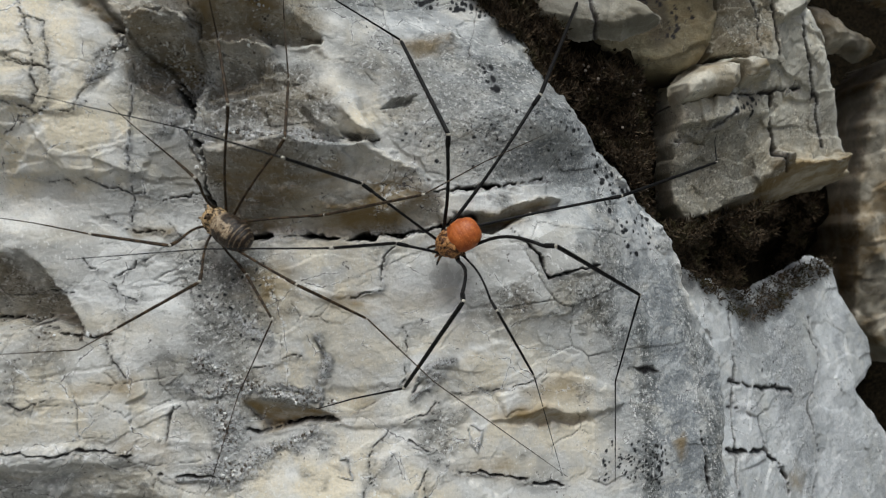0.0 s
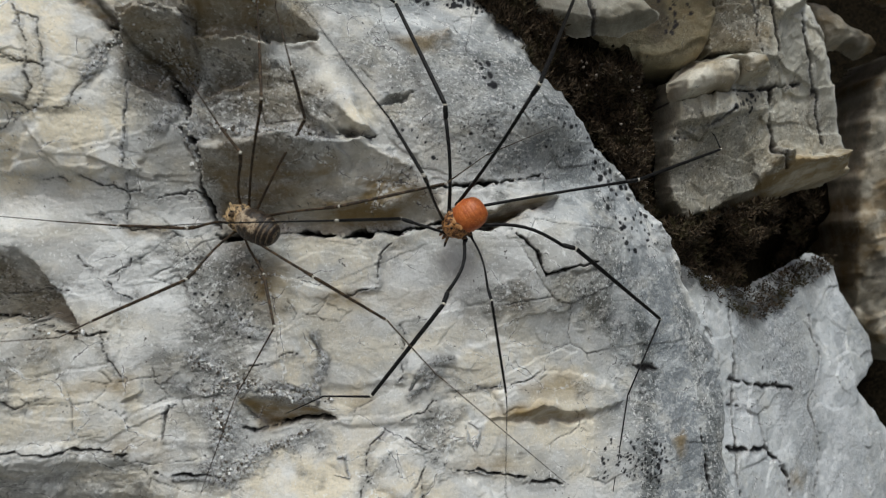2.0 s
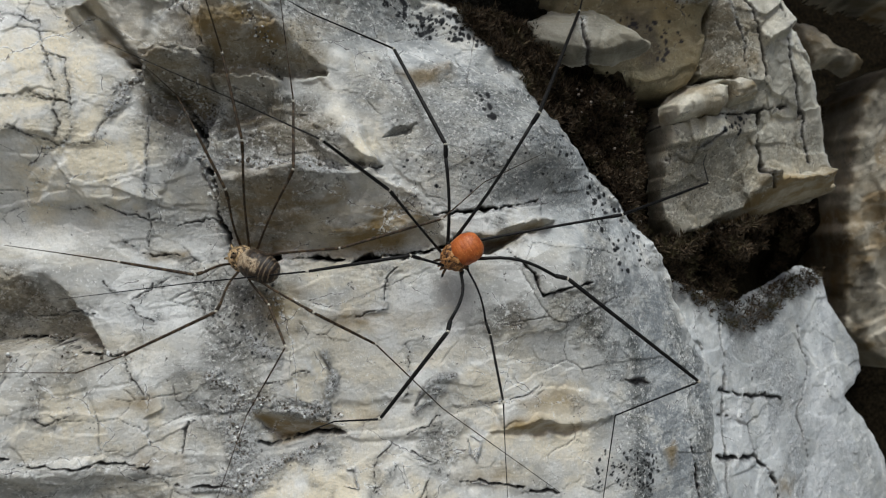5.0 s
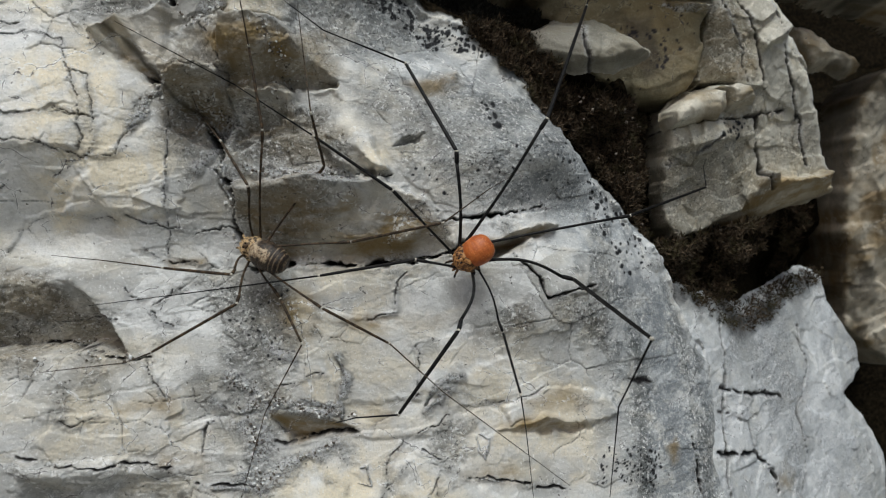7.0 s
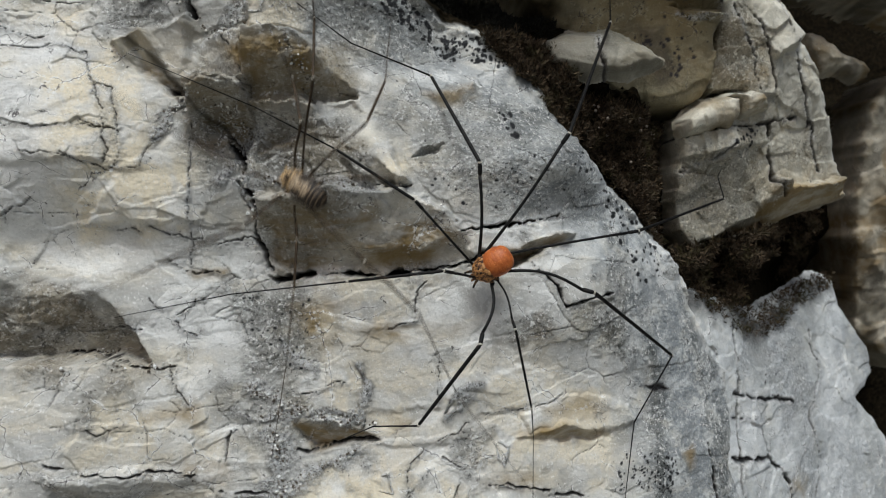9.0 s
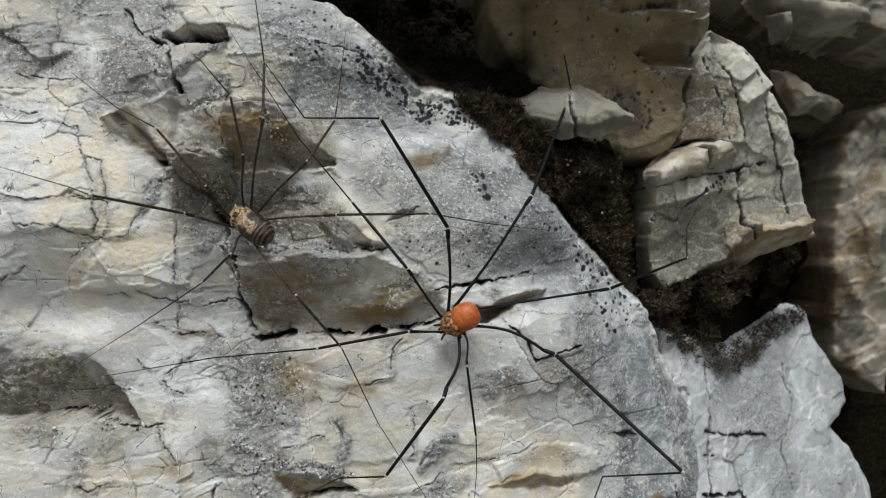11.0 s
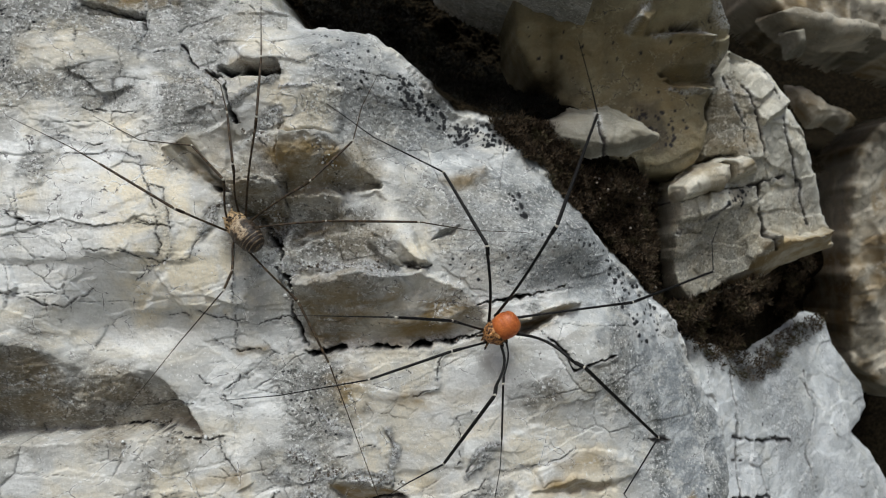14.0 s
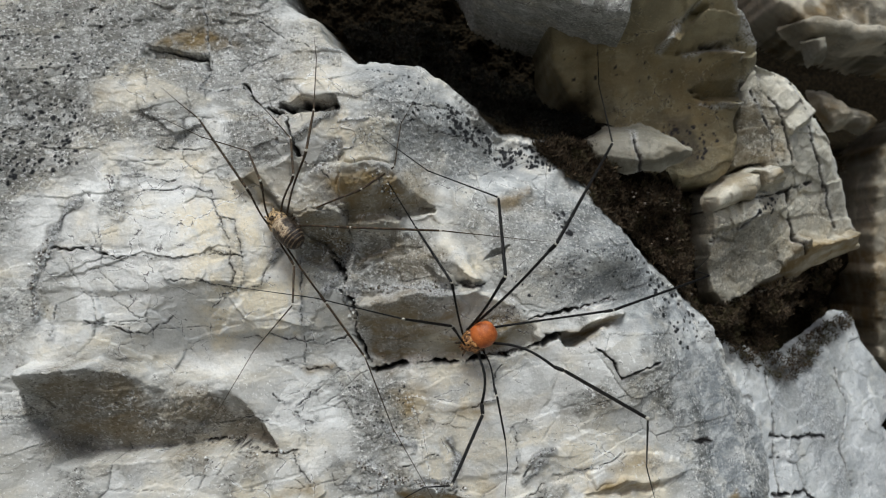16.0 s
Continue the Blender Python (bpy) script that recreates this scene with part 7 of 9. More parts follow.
    ORANGE.step(4, 7.5, (19.0, 112.1, -1.5), (24.5, 87.3, -8.0), (22.1, 96.5, -18.1), (21.6, 101.7, -31.9))
    ORANGE.step(4, 8, (19.0, 112.4, -1.4), (24.7, 87.7, -7.9), (22.4, 96.6, -18.3), (22.3, 101.7, -32.2))
    ORANGE.step(4, 8.5, (19.1, 111.8, -1.3), (36.1, 128.1, -12.8), (28.9, 123.3, -23.7), (25.9, 119.5, -37.6))
    ORANGE.step(4, 8.8, (19.0, 111.0, -1.5), (35.6, 127.3, -13.4), (28.2, 122.8, -24.3), (25.2, 118.9, -38.3))
    ORANGE.step(4, 9, (19.0, 109.9, -1.7), (35.4, 126.3, -13.8), (27.6, 122.1, -24.5), (24.3, 116.2, -37.7))
    ORANGE.step(4, 9.2, (20.7, 111.0, -1.6), (37.1, 127.1, -14.2), (28.8, 122.0, -24.1), (26.0, 120.0, -38.5))
    ORANGE.step(4, 9.5, (19.0, 110.2, -2.0), (35.1, 126.9, -14.2), (27.7, 120.4, -24.0), (23.4, 112.6, -35.8))
    ORANGE.step(4, 10, (18.7, 110.5, -2.4), (24.1, 85.4, -7.7), (22.4, 95.3, -17.3), (21.6, 104.4, -28.9))
    ORANGE.step(4, 12.5, (15.7, 104.0, -1.5), (29.6, 122.3, -14.1), (24.1, 117.0, -25.8), (21.0, 102.6, -25.9))
    ORANGE.step(4, 13, (15.0, 102.4, -1.1), (29.7, 120.0, -13.8), (23.4, 112.9, -23.9), (20.7, 98.3, -23.4))
    ORANGE.step(4, 13.5, (15.5, 103.9, -1.4), (30.3, 121.5, -14.0), (24.3, 115.9, -25.2), (20.3, 101.7, -26.6))
    ORANGE.step(4, 14, (15.4, 103.0, -1.9), (30.5, 118.1, -17.1), (22.3, 109.7, -24.4), (20.4, 95.2, -21.8))
    ORANGE.step(4, 14.5, (9.6, 101.3, -0.7), (24.6, 118.5, -13.5), (20.7, 110.6, -24.2), (18.3, 96.2, -26.4))
    ORANGE.step(4, 15, (4.7, 101.9, 0.1), (12.2, 76.9, -2.5), (13.5, 86.9, -12.1), (17.1, 97.1, -22.2))
    ORANGE.step(4, 15.2, (3.1, 100.9, 1.3), (11.0, 76.1, -2.2), (12.2, 83.3, -14.0), (17.8, 89.1, -26.5))
    ORANGE.step(4, 15.5, (2.5, 101.0, 0.1), (10.6, 76.2, -2.5), (12.0, 86.4, -11.8), (15.9, 97.1, -21.3))
    ORANGE.step(4, 16, (3.6, 103.4, -0.3), (12.1, 79.0, -4.2), (13.5, 89.0, -13.8), (16.9, 100.1, -22.9))
    ORANGE.step(5, 0, (2.6, 100.3, -6.7), (-5.3, 106.9, -18.9), (-12.4, 108.2, -20.6), (-17.7, 108.4, -22.3))
    ORANGE.step(5, 0.5, (2.6, 100.3, -6.8), (-5.1, 106.9, -19.2), (-12.2, 108.1, -20.8), (-17.5, 108.2, -22.7))
    ORANGE.step(5, 1, (2.9, 100.4, -6.5), (-4.5, 107.3, -18.9), (-11.7, 108.0, -20.5), (-17.0, 108.3, -22.2))
    ORANGE.step(5, 1.5, (2.6, 100.7, -6.4), (-5.2, 107.3, -18.7), (-12.4, 108.2, -20.2), (-17.7, 108.2, -22.1))
    ORANGE.step(5, 2, (0.5, 104.7, -7.7), (-9.3, 106.3, -20.2), (-15.0, 101.6, -19.3), (-20.0, 102.3, -21.7))
    ORANGE.step(5, 2.5, (1.2, 103.6, -7.7), (-8.6, 105.7, -20.1), (-15.4, 108.5, -20.9), (-20.7, 108.2, -22.7))
    ORANGE.step(5, 3, (0.5, 104.0, -8.2), (-9.6, 104.9, -20.6), (-15.8, 108.7, -21.8), (-18.3, 103.7, -22.0))
    ORANGE.step(5, 3.5, (0.9, 104.2, -8.3), (-8.6, 106.4, -20.9), (-14.4, 101.9, -20.0), (-18.2, 105.7, -21.6))
    ORANGE.step(5, 4, (1.0, 104.1, -8.4), (-8.7, 106.2, -21.0), (-15.6, 108.6, -21.9), (-20.9, 108.2, -23.8))
    ORANGE.step(5, 4.2, (0.4, 103.5, -8.8), (-9.3, 105.1, -21.3), (-16.1, 107.9, -22.2), (-21.4, 107.7, -24.2))
    ORANGE.step(5, 6.5, (1.1, 102.9, -7.8), (-8.5, 105.8, -20.3), (-15.3, 108.5, -21.3), (-20.6, 108.6, -23.1))
    ORANGE.step(5, 7, (0.9, 103.8, -8.0), (-8.2, 106.9, -20.8), (-14.0, 102.4, -20.2), (-17.8, 106.2, -21.8))
    ORANGE.step(5, 7.5, (1.0, 103.6, -8.4), (-8.1, 107.0, -21.1), (-14.4, 103.1, -20.7), (-19.7, 103.7, -22.3))
    ORANGE.step(5, 8, (1.3, 103.4, -8.3), (-7.7, 107.4, -20.9), (-13.9, 103.2, -20.6), (-18.6, 105.4, -22.7))
    ORANGE.step(5, 8.5, (1.3, 103.3, -8.3), (-7.8, 107.3, -20.8), (-14.4, 103.8, -20.5), (-19.6, 104.4, -22.3))
    ORANGE.step(5, 8.8, (1.1, 104.0, -8.5), (-8.2, 107.2, -21.1), (-14.7, 103.6, -20.4), (-19.9, 104.0, -22.4))
    ORANGE.step(5, 9, (1.1, 104.4, -8.8), (-8.4, 107.4, -21.3), (-14.9, 103.8, -20.5), (-20.0, 104.3, -22.7))
    ORANGE.step(5, 9.2, (2.6, 105.6, -8.8), (-7.2, 107.9, -21.3), (-14.0, 105.2, -20.2), (-19.1, 105.5, -22.4))
    ORANGE.step(5, 9.5, (0.7, 106.0, -8.7), (-9.2, 107.0, -21.2), (-15.6, 103.5, -20.0), (-20.9, 104.0, -21.6))
    ORANGE.step(5, 10, (0.2, 106.4, -9.2), (-9.5, 107.8, -21.8), (-15.6, 103.8, -20.4), (-20.0, 106.5, -22.6))
    ORANGE.step(5, 12.5, (-0.4, 102.7, -6.4), (-9.6, 105.6, -19.2), (-16.3, 108.1, -20.9), (-21.5, 108.8, -23.1))
    ORANGE.step(5, 13, (-0.1, 102.2, -6.1), (-8.7, 105.5, -19.2), (-15.0, 108.8, -21.0), (-20.1, 108.5, -23.3))
    ORANGE.step(5, 13.5, (-0.3, 102.3, -6.6), (-8.4, 107.2, -19.5), (-15.6, 108.2, -20.7), (-20.6, 108.5, -23.2))
    ORANGE.step(5, 14, (0.7, 102.6, -5.9), (-8.1, 108.1, -18.0), (-13.7, 103.5, -19.6), (-17.2, 106.8, -22.4))
    ORANGE.step(5, 14.5, (-6.7, 102.9, -6.2), (-14.3, 90.6, -13.0), (-20.7, 92.9, -16.0), (-25.7, 94.2, -18.1))
    ORANGE.step(5, 15, (-8.5, 98.7, -2.1), (-14.3, 106.7, -14.7), (-21.1, 107.4, -17.5), (-26.0, 106.6, -20.1))
    ORANGE.step(5, 15.2, (-10.2, 99.7, -3.6), (-14.3, 85.4, -9.6), (-20.5, 88.2, -12.5), (-24.9, 89.8, -15.5))
    ORANGE.step(5, 15.5, (-10.6, 98.1, -2.7), (-15.8, 105.9, -15.7), (-22.3, 107.5, -19.0), (-27.4, 106.2, -21.0))
    ORANGE.step(5, 16, (-11.1, 105.2, -7.3), (-16.9, 93.0, -16.0), (-21.8, 98.4, -17.5), (-26.8, 98.9, -20.0))
    ORANGE.step(6, 0, (7.1, 103.6, -8.1), (12.8, 110.8, -17.8), (14.2, 115.5, -21.5), (17.8, 116.1, -33.8))
    ORANGE.step(6, 0.5, (7.1, 103.9, -8.3), (13.1, 110.8, -18.1), (15.1, 115.2, -21.8), (18.8, 116.2, -34.1))
    ORANGE.step(6, 1, (7.4, 103.9, -8.0), (13.6, 110.7, -17.8), (15.5, 115.1, -21.6), (19.0, 115.9, -33.9))
    ORANGE.step(6, 1.5, (7.7, 104.0, -7.3), (12.8, 110.5, -17.9), (14.2, 115.5, -21.1), (17.7, 115.9, -33.5))
    ORANGE.step(6, 2, (6.9, 105.6, -7.3), (9.0, 107.8, -20.4), (9.5, 113.2, -23.1), (9.3, 113.2, -36.0))
    ORANGE.step(6, 2.5, (6.1, 105.4, -7.9), (8.1, 111.9, -19.5), (7.7, 106.5, -22.3), (5.8, 107.4, -35.1))
    ORANGE.step(6, 3, (6.0, 105.4, -8.2), (7.7, 111.9, -19.7), (7.4, 106.3, -22.1), (5.6, 107.1, -34.9))
    ORANGE.step(6, 3.5, (6.4, 105.6, -8.2), (8.8, 112.6, -19.4), (8.6, 107.0, -21.8), (7.6, 107.9, -34.6))
    ORANGE.step(6, 4, (6.5, 105.2, -8.2), (8.9, 112.1, -19.5), (8.2, 106.9, -22.6), (7.9, 107.5, -35.5))
    ORANGE.step(6, 4.2, (6.4, 108.7, -9.7), (7.3, 97.9, -17.6), (7.5, 102.1, -22.0), (7.9, 107.0, -33.9))
    ORANGE.step(6, 6.5, (7.7, 108.9, -9.1), (9.1, 97.9, -16.7), (9.8, 100.1, -22.4), (11.3, 102.6, -35.0))
    ORANGE.step(6, 7, (7.7, 109.1, -8.9), (9.3, 98.1, -16.5), (10.2, 100.6, -21.9), (11.6, 103.0, -34.5))
    ORANGE.step(6, 7.5, (7.4, 105.8, -8.5), (10.7, 113.0, -19.3), (10.4, 107.6, -22.1), (11.7, 108.5, -34.9))
    ORANGE.step(6, 8, (7.3, 104.3, -7.5), (10.7, 111.1, -18.5), (11.8, 114.7, -23.3), (13.2, 113.0, -36.0))
    ORANGE.step(6, 8.5, (7.1, 103.1, -6.7), (10.5, 109.7, -17.9), (11.5, 113.3, -22.7), (12.9, 112.6, -35.5))
    ORANGE.step(6, 8.8, (6.5, 103.1, -6.5), (9.4, 108.1, -18.6), (10.1, 111.6, -23.5), (10.9, 114.2, -36.1))
    ORANGE.step(6, 9, (6.2, 102.9, -6.5), (8.8, 107.1, -19.0), (9.3, 110.3, -24.1), (8.0, 100.1, -31.8))
    ORANGE.step(6, 9.2, (7.5, 103.2, -6.0), (9.6, 106.0, -19.0), (9.7, 109.3, -24.1), (7.5, 98.3, -30.5))
    ORANGE.step(6, 9.5, (4.9, 102.4, -5.2), (5.8, 107.2, -17.7), (6.2, 110.1, -23.0), (3.3, 100.1, -30.7))
    ORANGE.step(6, 10, (3.8, 100.8, -2.9), (4.5, 106.8, -14.9), (4.2, 107.0, -21.0), (2.4, 94.8, -24.9))
    ORANGE.step(6, 12.5, (3.2, 100.7, -2.5), (5.4, 106.2, -14.6), (5.9, 109.1, -19.9), (5.7, 97.2, -25.1))
    ORANGE.step(6, 13, (3.6, 101.6, -4.3), (6.5, 107.9, -15.7), (7.1, 111.7, -20.5), (6.7, 100.6, -27.0))
    ORANGE.step(6, 13.5, (3.9, 101.8, -4.8), (6.6, 111.1, -14.0), (6.9, 105.5, -16.5), (7.8, 107.2, -29.2))
    ORANGE.step(6, 14, (2.1, 102.0, -4.0), (1.9, 109.9, -14.8), (1.2, 105.0, -18.4), (-1.4, 106.5, -30.9))
    ORANGE.step(6, 14.5, (-3.2, 100.2, -2.8), (-3.1, 107.1, -14.2), (-3.2, 109.9, -19.7), (-4.3, 99.9, -27.7))
    ORANGE.step(6, 15, (-4.8, 100.7, -2.6), (-1.5, 109.7, -12.0), (-0.3, 109.7, -18.0), (1.2, 99.3, -25.3))
    ORANGE.step(6, 15.2, (-6.5, 100.0, -2.0), (-2.4, 107.7, -12.2), (-0.6, 109.8, -17.6), (1.9, 99.4, -24.9))
    ORANGE.step(6, 15.5, (-6.7, 99.4, -2.2), (-4.1, 106.4, -13.3), (-3.3, 108.8, -18.8), (-3.0, 97.9, -25.6))
    ORANGE.step(6, 16, (-8.5, 99.7, -3.2), (-7.3, 108.8, -12.9), (-7.4, 103.7, -16.2), (-9.3, 104.1, -28.9))
    ORANGE.step(7, 0, (-6.5, 107.1, 0.8), (-13.4, 94.2, 0.1), (-29.9, 98.5, 0.0), (-46.7, 97.7, -1.3))
    ORANGE.step(7, 0.5, (-6.1, 106.6, 1.4), (-15.5, 95.3, 0.7), (-29.5, 105.2, 0.7), (-40.4, 92.5, -0.8))
    ORANGE.step(7, 1, (-5.2, 106.0, 2.1), (-15.6, 95.6, 1.6), (-27.7, 107.8, 1.7), (-37.6, 94.3, -0.2))
    ORANGE.step(7, 1.5, (-4.0, 104.1, 0.2), (-12.8, 92.6, -1.9), (-27.4, 101.0, -4.7), (-43.5, 101.4, -9.5))
    ORANGE.step(7, 2, (-5.4, 110.3, 3.8), (-12.7, 97.5, 3.1), (-29.1, 102.4, 3.0), (-36.4, 87.3, 1.9))
    ORANGE.step(7, 2.5, (-4.4, 106.9, 3.4), (-18.8, 104.4, 1.7), (-35.8, 104.8, 0.4), (-52.0, 101.5, -2.5))
    ORANGE.step(7, 3, (-5.4, 108.5, 2.7), (-19.8, 105.7, 0.9), (-30.0, 92.1, -0.3), (-46.5, 94.0, -2.7))
    ORANGE.step(7, 3.5, (-4.9, 107.4, 2.4), (-19.3, 104.9, 0.6), (-28.4, 90.4, -0.0), (-44.8, 93.7, -2.0))
    ORANGE.step(7, 4, (-4.0, 106.1, 2.4), (-18.3, 103.6, 0.3), (-28.0, 89.5, -0.5), (-44.4, 92.5, -2.7))
    ORANGE.step(7, 4.2, (-4.3, 105.2, 2.1), (-18.6, 102.6, 0.0), (-34.7, 108.1, -1.5), (-49.0, 99.4, -3.4))
    ORANGE.step(7, 6.5, (-5.1, 106.9, 2.2), (-19.5, 104.3, 0.1), (-35.6, 98.9, -1.5), (-52.2, 101.2, -3.0))
    ORANGE.step(7, 7, (-5.4, 108.4, 2.3), (-19.8, 106.0, 0.1), (-32.6, 94.7, -1.3), (-49.2, 95.8, -3.2))
    ORANGE.step(7, 7.5, (-5.0, 107.2, 1.9), (-19.3, 104.9, -0.5), (-36.3, 105.2, -2.4), (-52.6, 101.6, -4.1))
    ORANGE.step(7, 8, (-4.3, 106.2, 2.0), (-18.8, 105.0, -0.6), (-35.8, 105.7, -2.5), (-52.0, 101.8, -4.3))
    ORANGE.step(7, 8.5, (-4.0, 105.7, 2.1), (-18.4, 103.7, -0.4), (-34.7, 98.9, -1.7), (-51.3, 100.8, -3.5))
    ORANGE.step(7, 8.8, (-4.1, 105.8, 2.4), (-18.6, 104.8, 0.3), (-35.7, 104.2, -1.2), (-52.2, 102.4, -3.6))
    ORANGE.step(7, 9, (-4.1, 106.0, 2.1), (-18.7, 106.7, 0.7), (-35.6, 104.5, -0.8), (-52.0, 102.3, -3.8))
    ORANGE.step(7, 9.2, (-2.7, 106.7, 2.2), (-17.3, 107.9, 1.6), (-34.4, 107.1, 0.1), (-44.4, 93.8, -2.0))
    ORANGE.step(7, 9.5, (-5.1, 108.1, 2.1), (-19.3, 105.6, -1.0), (-30.3, 92.6, -1.8), (-43.7, 102.5, -3.8))
    ORANGE.step(7, 10, (-5.0, 107.0, 1.6), (-19.1, 104.1, -1.6), (-28.5, 89.8, -1.9), (-44.4, 93.9, -5.5))
    ORANGE.step(7, 12.5, (-6.2, 106.5, 2.7), (-20.7, 108.9, 1.8), (-37.1, 104.3, 2.9), (-53.3, 99.9, 2.5))
    ORANGE.step(7, 13, (-4.7, 104.8, 2.8), (-19.3, 102.9, 2.0), (-36.4, 102.3, 2.3), (-53.0, 100.1, 1.9))
    ORANGE.step(7, 13.5, (-4.4, 104.2, 3.1), (-19.0, 103.5, 1.8), (-36.1, 102.6, 2.1), (-52.7, 100.3, 1.6))
    ORANGE.step(7, 14, (-6.0, 107.8, 0.9), (-20.0, 105.6, -3.1), (-32.3, 93.7, -3.3), (-35.7, 77.4, -1.1))
    ORANGE.step(7, 14.5, (-11.6, 108.0, -0.7), (-23.2, 99.3, -3.1), (-27.7, 82.9, -1.3), (-37.7, 96.1, -3.9))
    ORANGE.step(7, 15, (-13.6, 101.3, 5.5), (-23.0, 90.1, 6.9), (-35.8, 101.3, 8.7), (-52.3, 102.2, 12.0))
    ORANGE.step(7, 15.2, (-13.9, 100.8, 7.5), (-22.8, 89.5, 10.2), (-36.4, 99.2, 14.0), (-52.6, 97.9, 18.2))
    ORANGE.step(7, 15.5, (-13.7, 100.9, 7.2), (-22.0, 89.2, 10.1), (-36.1, 98.0, 14.0), (-52.2, 96.1, 18.7))
    ORANGE.step(7, 16, (-15.4, 102.3, 8.8), (-22.6, 89.8, 11.4), (-37.5, 97.2, 15.3), (-54.0, 97.0, 18.7))
    ORANGE.step(8, 0, (-10.7, 103.3, 8.6), (-18.8, 92.1, 10.7), (-30.7, 94.9, 14.4), (-48.9, 93.5, 18.4))
    ORANGE.step(8, 0.5, (-10.9, 104.8, 9.6), (-18.7, 93.4, 11.9), (-30.5, 96.5, 16.0), (-48.6, 94.6, 20.0))
    ORANGE.step(8, 1, (-10.4, 105.7, 10.6), (-18.5, 94.6, 13.3), (-30.0, 98.1, 17.6), (-48.1, 96.0, 21.5))
    ORANGE.step(8, 1.5, (-10.1, 106.0, 11.6), (-17.4, 94.5, 14.9), (-27.4, 101.1, 19.4), (-34.2, 83.7, 20.3))
    ORANGE.step(8, 2, (-1.9, 98.1, 8.7), (-6.8, 108.0, 17.4), (-11.4, 97.1, 22.5), (-13.3, 78.6, 23.8))
    ORANGE.step(8, 2.5, (-0.8, 97.7, 8.0), (-6.6, 103.7, 19.3), (-13.0, 103.5, 30.3), (-14.4, 84.8, 30.8))
    ORANGE.step(8, 3, (-1.5, 97.6, 7.6), (-9.7, 100.3, 18.6), (-17.3, 103.6, 28.4), (-22.5, 86.1, 32.4))
    ORANGE.step(8, 3.5, (-1.3, 97.6, 7.4), (-9.6, 103.3, 17.1), (-19.3, 104.2, 25.4), (-29.4, 89.8, 31.7))
    ORANGE.step(8, 4, (-5.2, 100.4, 10.3), (-15.4, 104.1, 19.0), (-27.1, 103.4, 24.3), (-44.4, 101.7, 31.1))
    ORANGE.step(8, 4.2, (-7.6, 102.5, 11.3), (-16.0, 93.1, 17.3), (-27.8, 95.1, 21.9), (-45.2, 96.0, 28.5))
    ORANGE.step(8, 6.5, (-6.8, 101.7, 11.0), (-13.2, 90.2, 15.7), (-23.4, 93.5, 22.6), (-39.2, 95.7, 32.4))
    ORANGE.step(8, 7, (-8.7, 106.8, 12.8), (-19.9, 103.6, 20.6), (-30.0, 99.3, 27.2), (-46.4, 98.3, 36.1))
    ORANGE.step(8, 7.5, (-8.6, 106.1, 12.3), (-20.0, 103.1, 19.8), (-30.2, 99.0, 26.3), (-46.7, 97.7, 35.0))
    ORANGE.step(8, 8, (-8.6, 105.9, 12.3), (-20.0, 102.9, 19.9), (-30.3, 98.8, 26.2), (-46.8, 97.8, 35.0))
    ORANGE.step(8, 8.5, (-8.6, 106.0, 12.4), (-20.0, 103.2, 19.9), (-30.5, 99.3, 26.2), (-46.9, 97.6, 35.0))
    ORANGE.step(8, 8.8, (-8.6, 106.2, 12.7), (-20.1, 103.4, 20.2), (-30.8, 99.5, 26.1), (-47.6, 97.1, 33.9))
    ORANGE.step(8, 9, (-8.6, 107.5, 13.1), (-20.1, 104.7, 20.6), (-30.9, 100.9, 26.2), (-47.7, 96.6, 33.3))
    ORANGE.step(8, 9.2, (-5.5, 109.8, 14.9), (-17.9, 107.3, 21.1), (-29.0, 103.6, 26.2), (-46.2, 96.3, 26.8))
    ORANGE.step(8, 9.5, (-1.1, 97.9, 8.3), (-8.7, 101.5, 19.5), (-16.1, 103.2, 29.8), (-28.1, 104.1, 44.1))
    ORANGE.step(8, 10, (-0.8, 97.9, 8.8), (-7.6, 102.1, 20.3), (-13.9, 105.7, 30.8), (-22.3, 107.0, 47.5))
    ORANGE.step(8, 12.5, (-10.1, 108.5, 14.5), (-20.7, 106.2, 23.4), (-30.1, 102.1, 31.1), (-36.5, 85.9, 37.8))
    ORANGE.step(8, 13, (-9.7, 107.3, 14.5), (-20.9, 105.3, 22.6), (-30.7, 102.1, 30.1), (-38.9, 87.1, 37.6))
    ORANGE.step(8, 13.5, (-10.3, 105.1, 13.3), (-21.5, 102.9, 21.3), (-32.4, 99.7, 27.3), (-49.4, 104.2, 33.6))
    ORANGE.step(8, 14, (-5.7, 98.1, 6.7), (-13.6, 86.6, 8.3), (-23.0, 95.4, 8.2), (-26.9, 77.2, 9.7))
    ORANGE.step(8, 14.5, (-8.3, 95.9, 7.7), (-12.8, 83.0, 10.4), (-23.1, 90.2, 12.9), (-37.9, 100.7, 17.3))
    ORANGE.step(8, 15, (-12.8, 94.9, 11.0), (-14.9, 82.2, 16.5), (-20.7, 93.0, 20.4), (-25.2, 76.0, 26.7))
    ORANGE.step(8, 15.2, (-11.6, 94.7, 12.0), (-13.6, 107.6, 17.0), (-17.1, 95.9, 20.8), (-18.5, 77.3, 22.2))
    ORANGE.step(8, 15.5, (-13.3, 93.9, 8.9), (-17.3, 105.7, 15.2), (-21.5, 95.0, 20.7), (-23.6, 77.0, 25.4))
    ORANGE.step(8, 16, (-14.8, 98.0, 16.4), (-20.8, 105.3, 26.7), (-24.1, 95.1, 33.7), (-22.0, 76.6, 31.8))
    BROWN.stand(0, -29.4, 106.0, 2.9, 146)
    BROWN.stand(0.5, -29.3, 106.0, 2.9, 148)
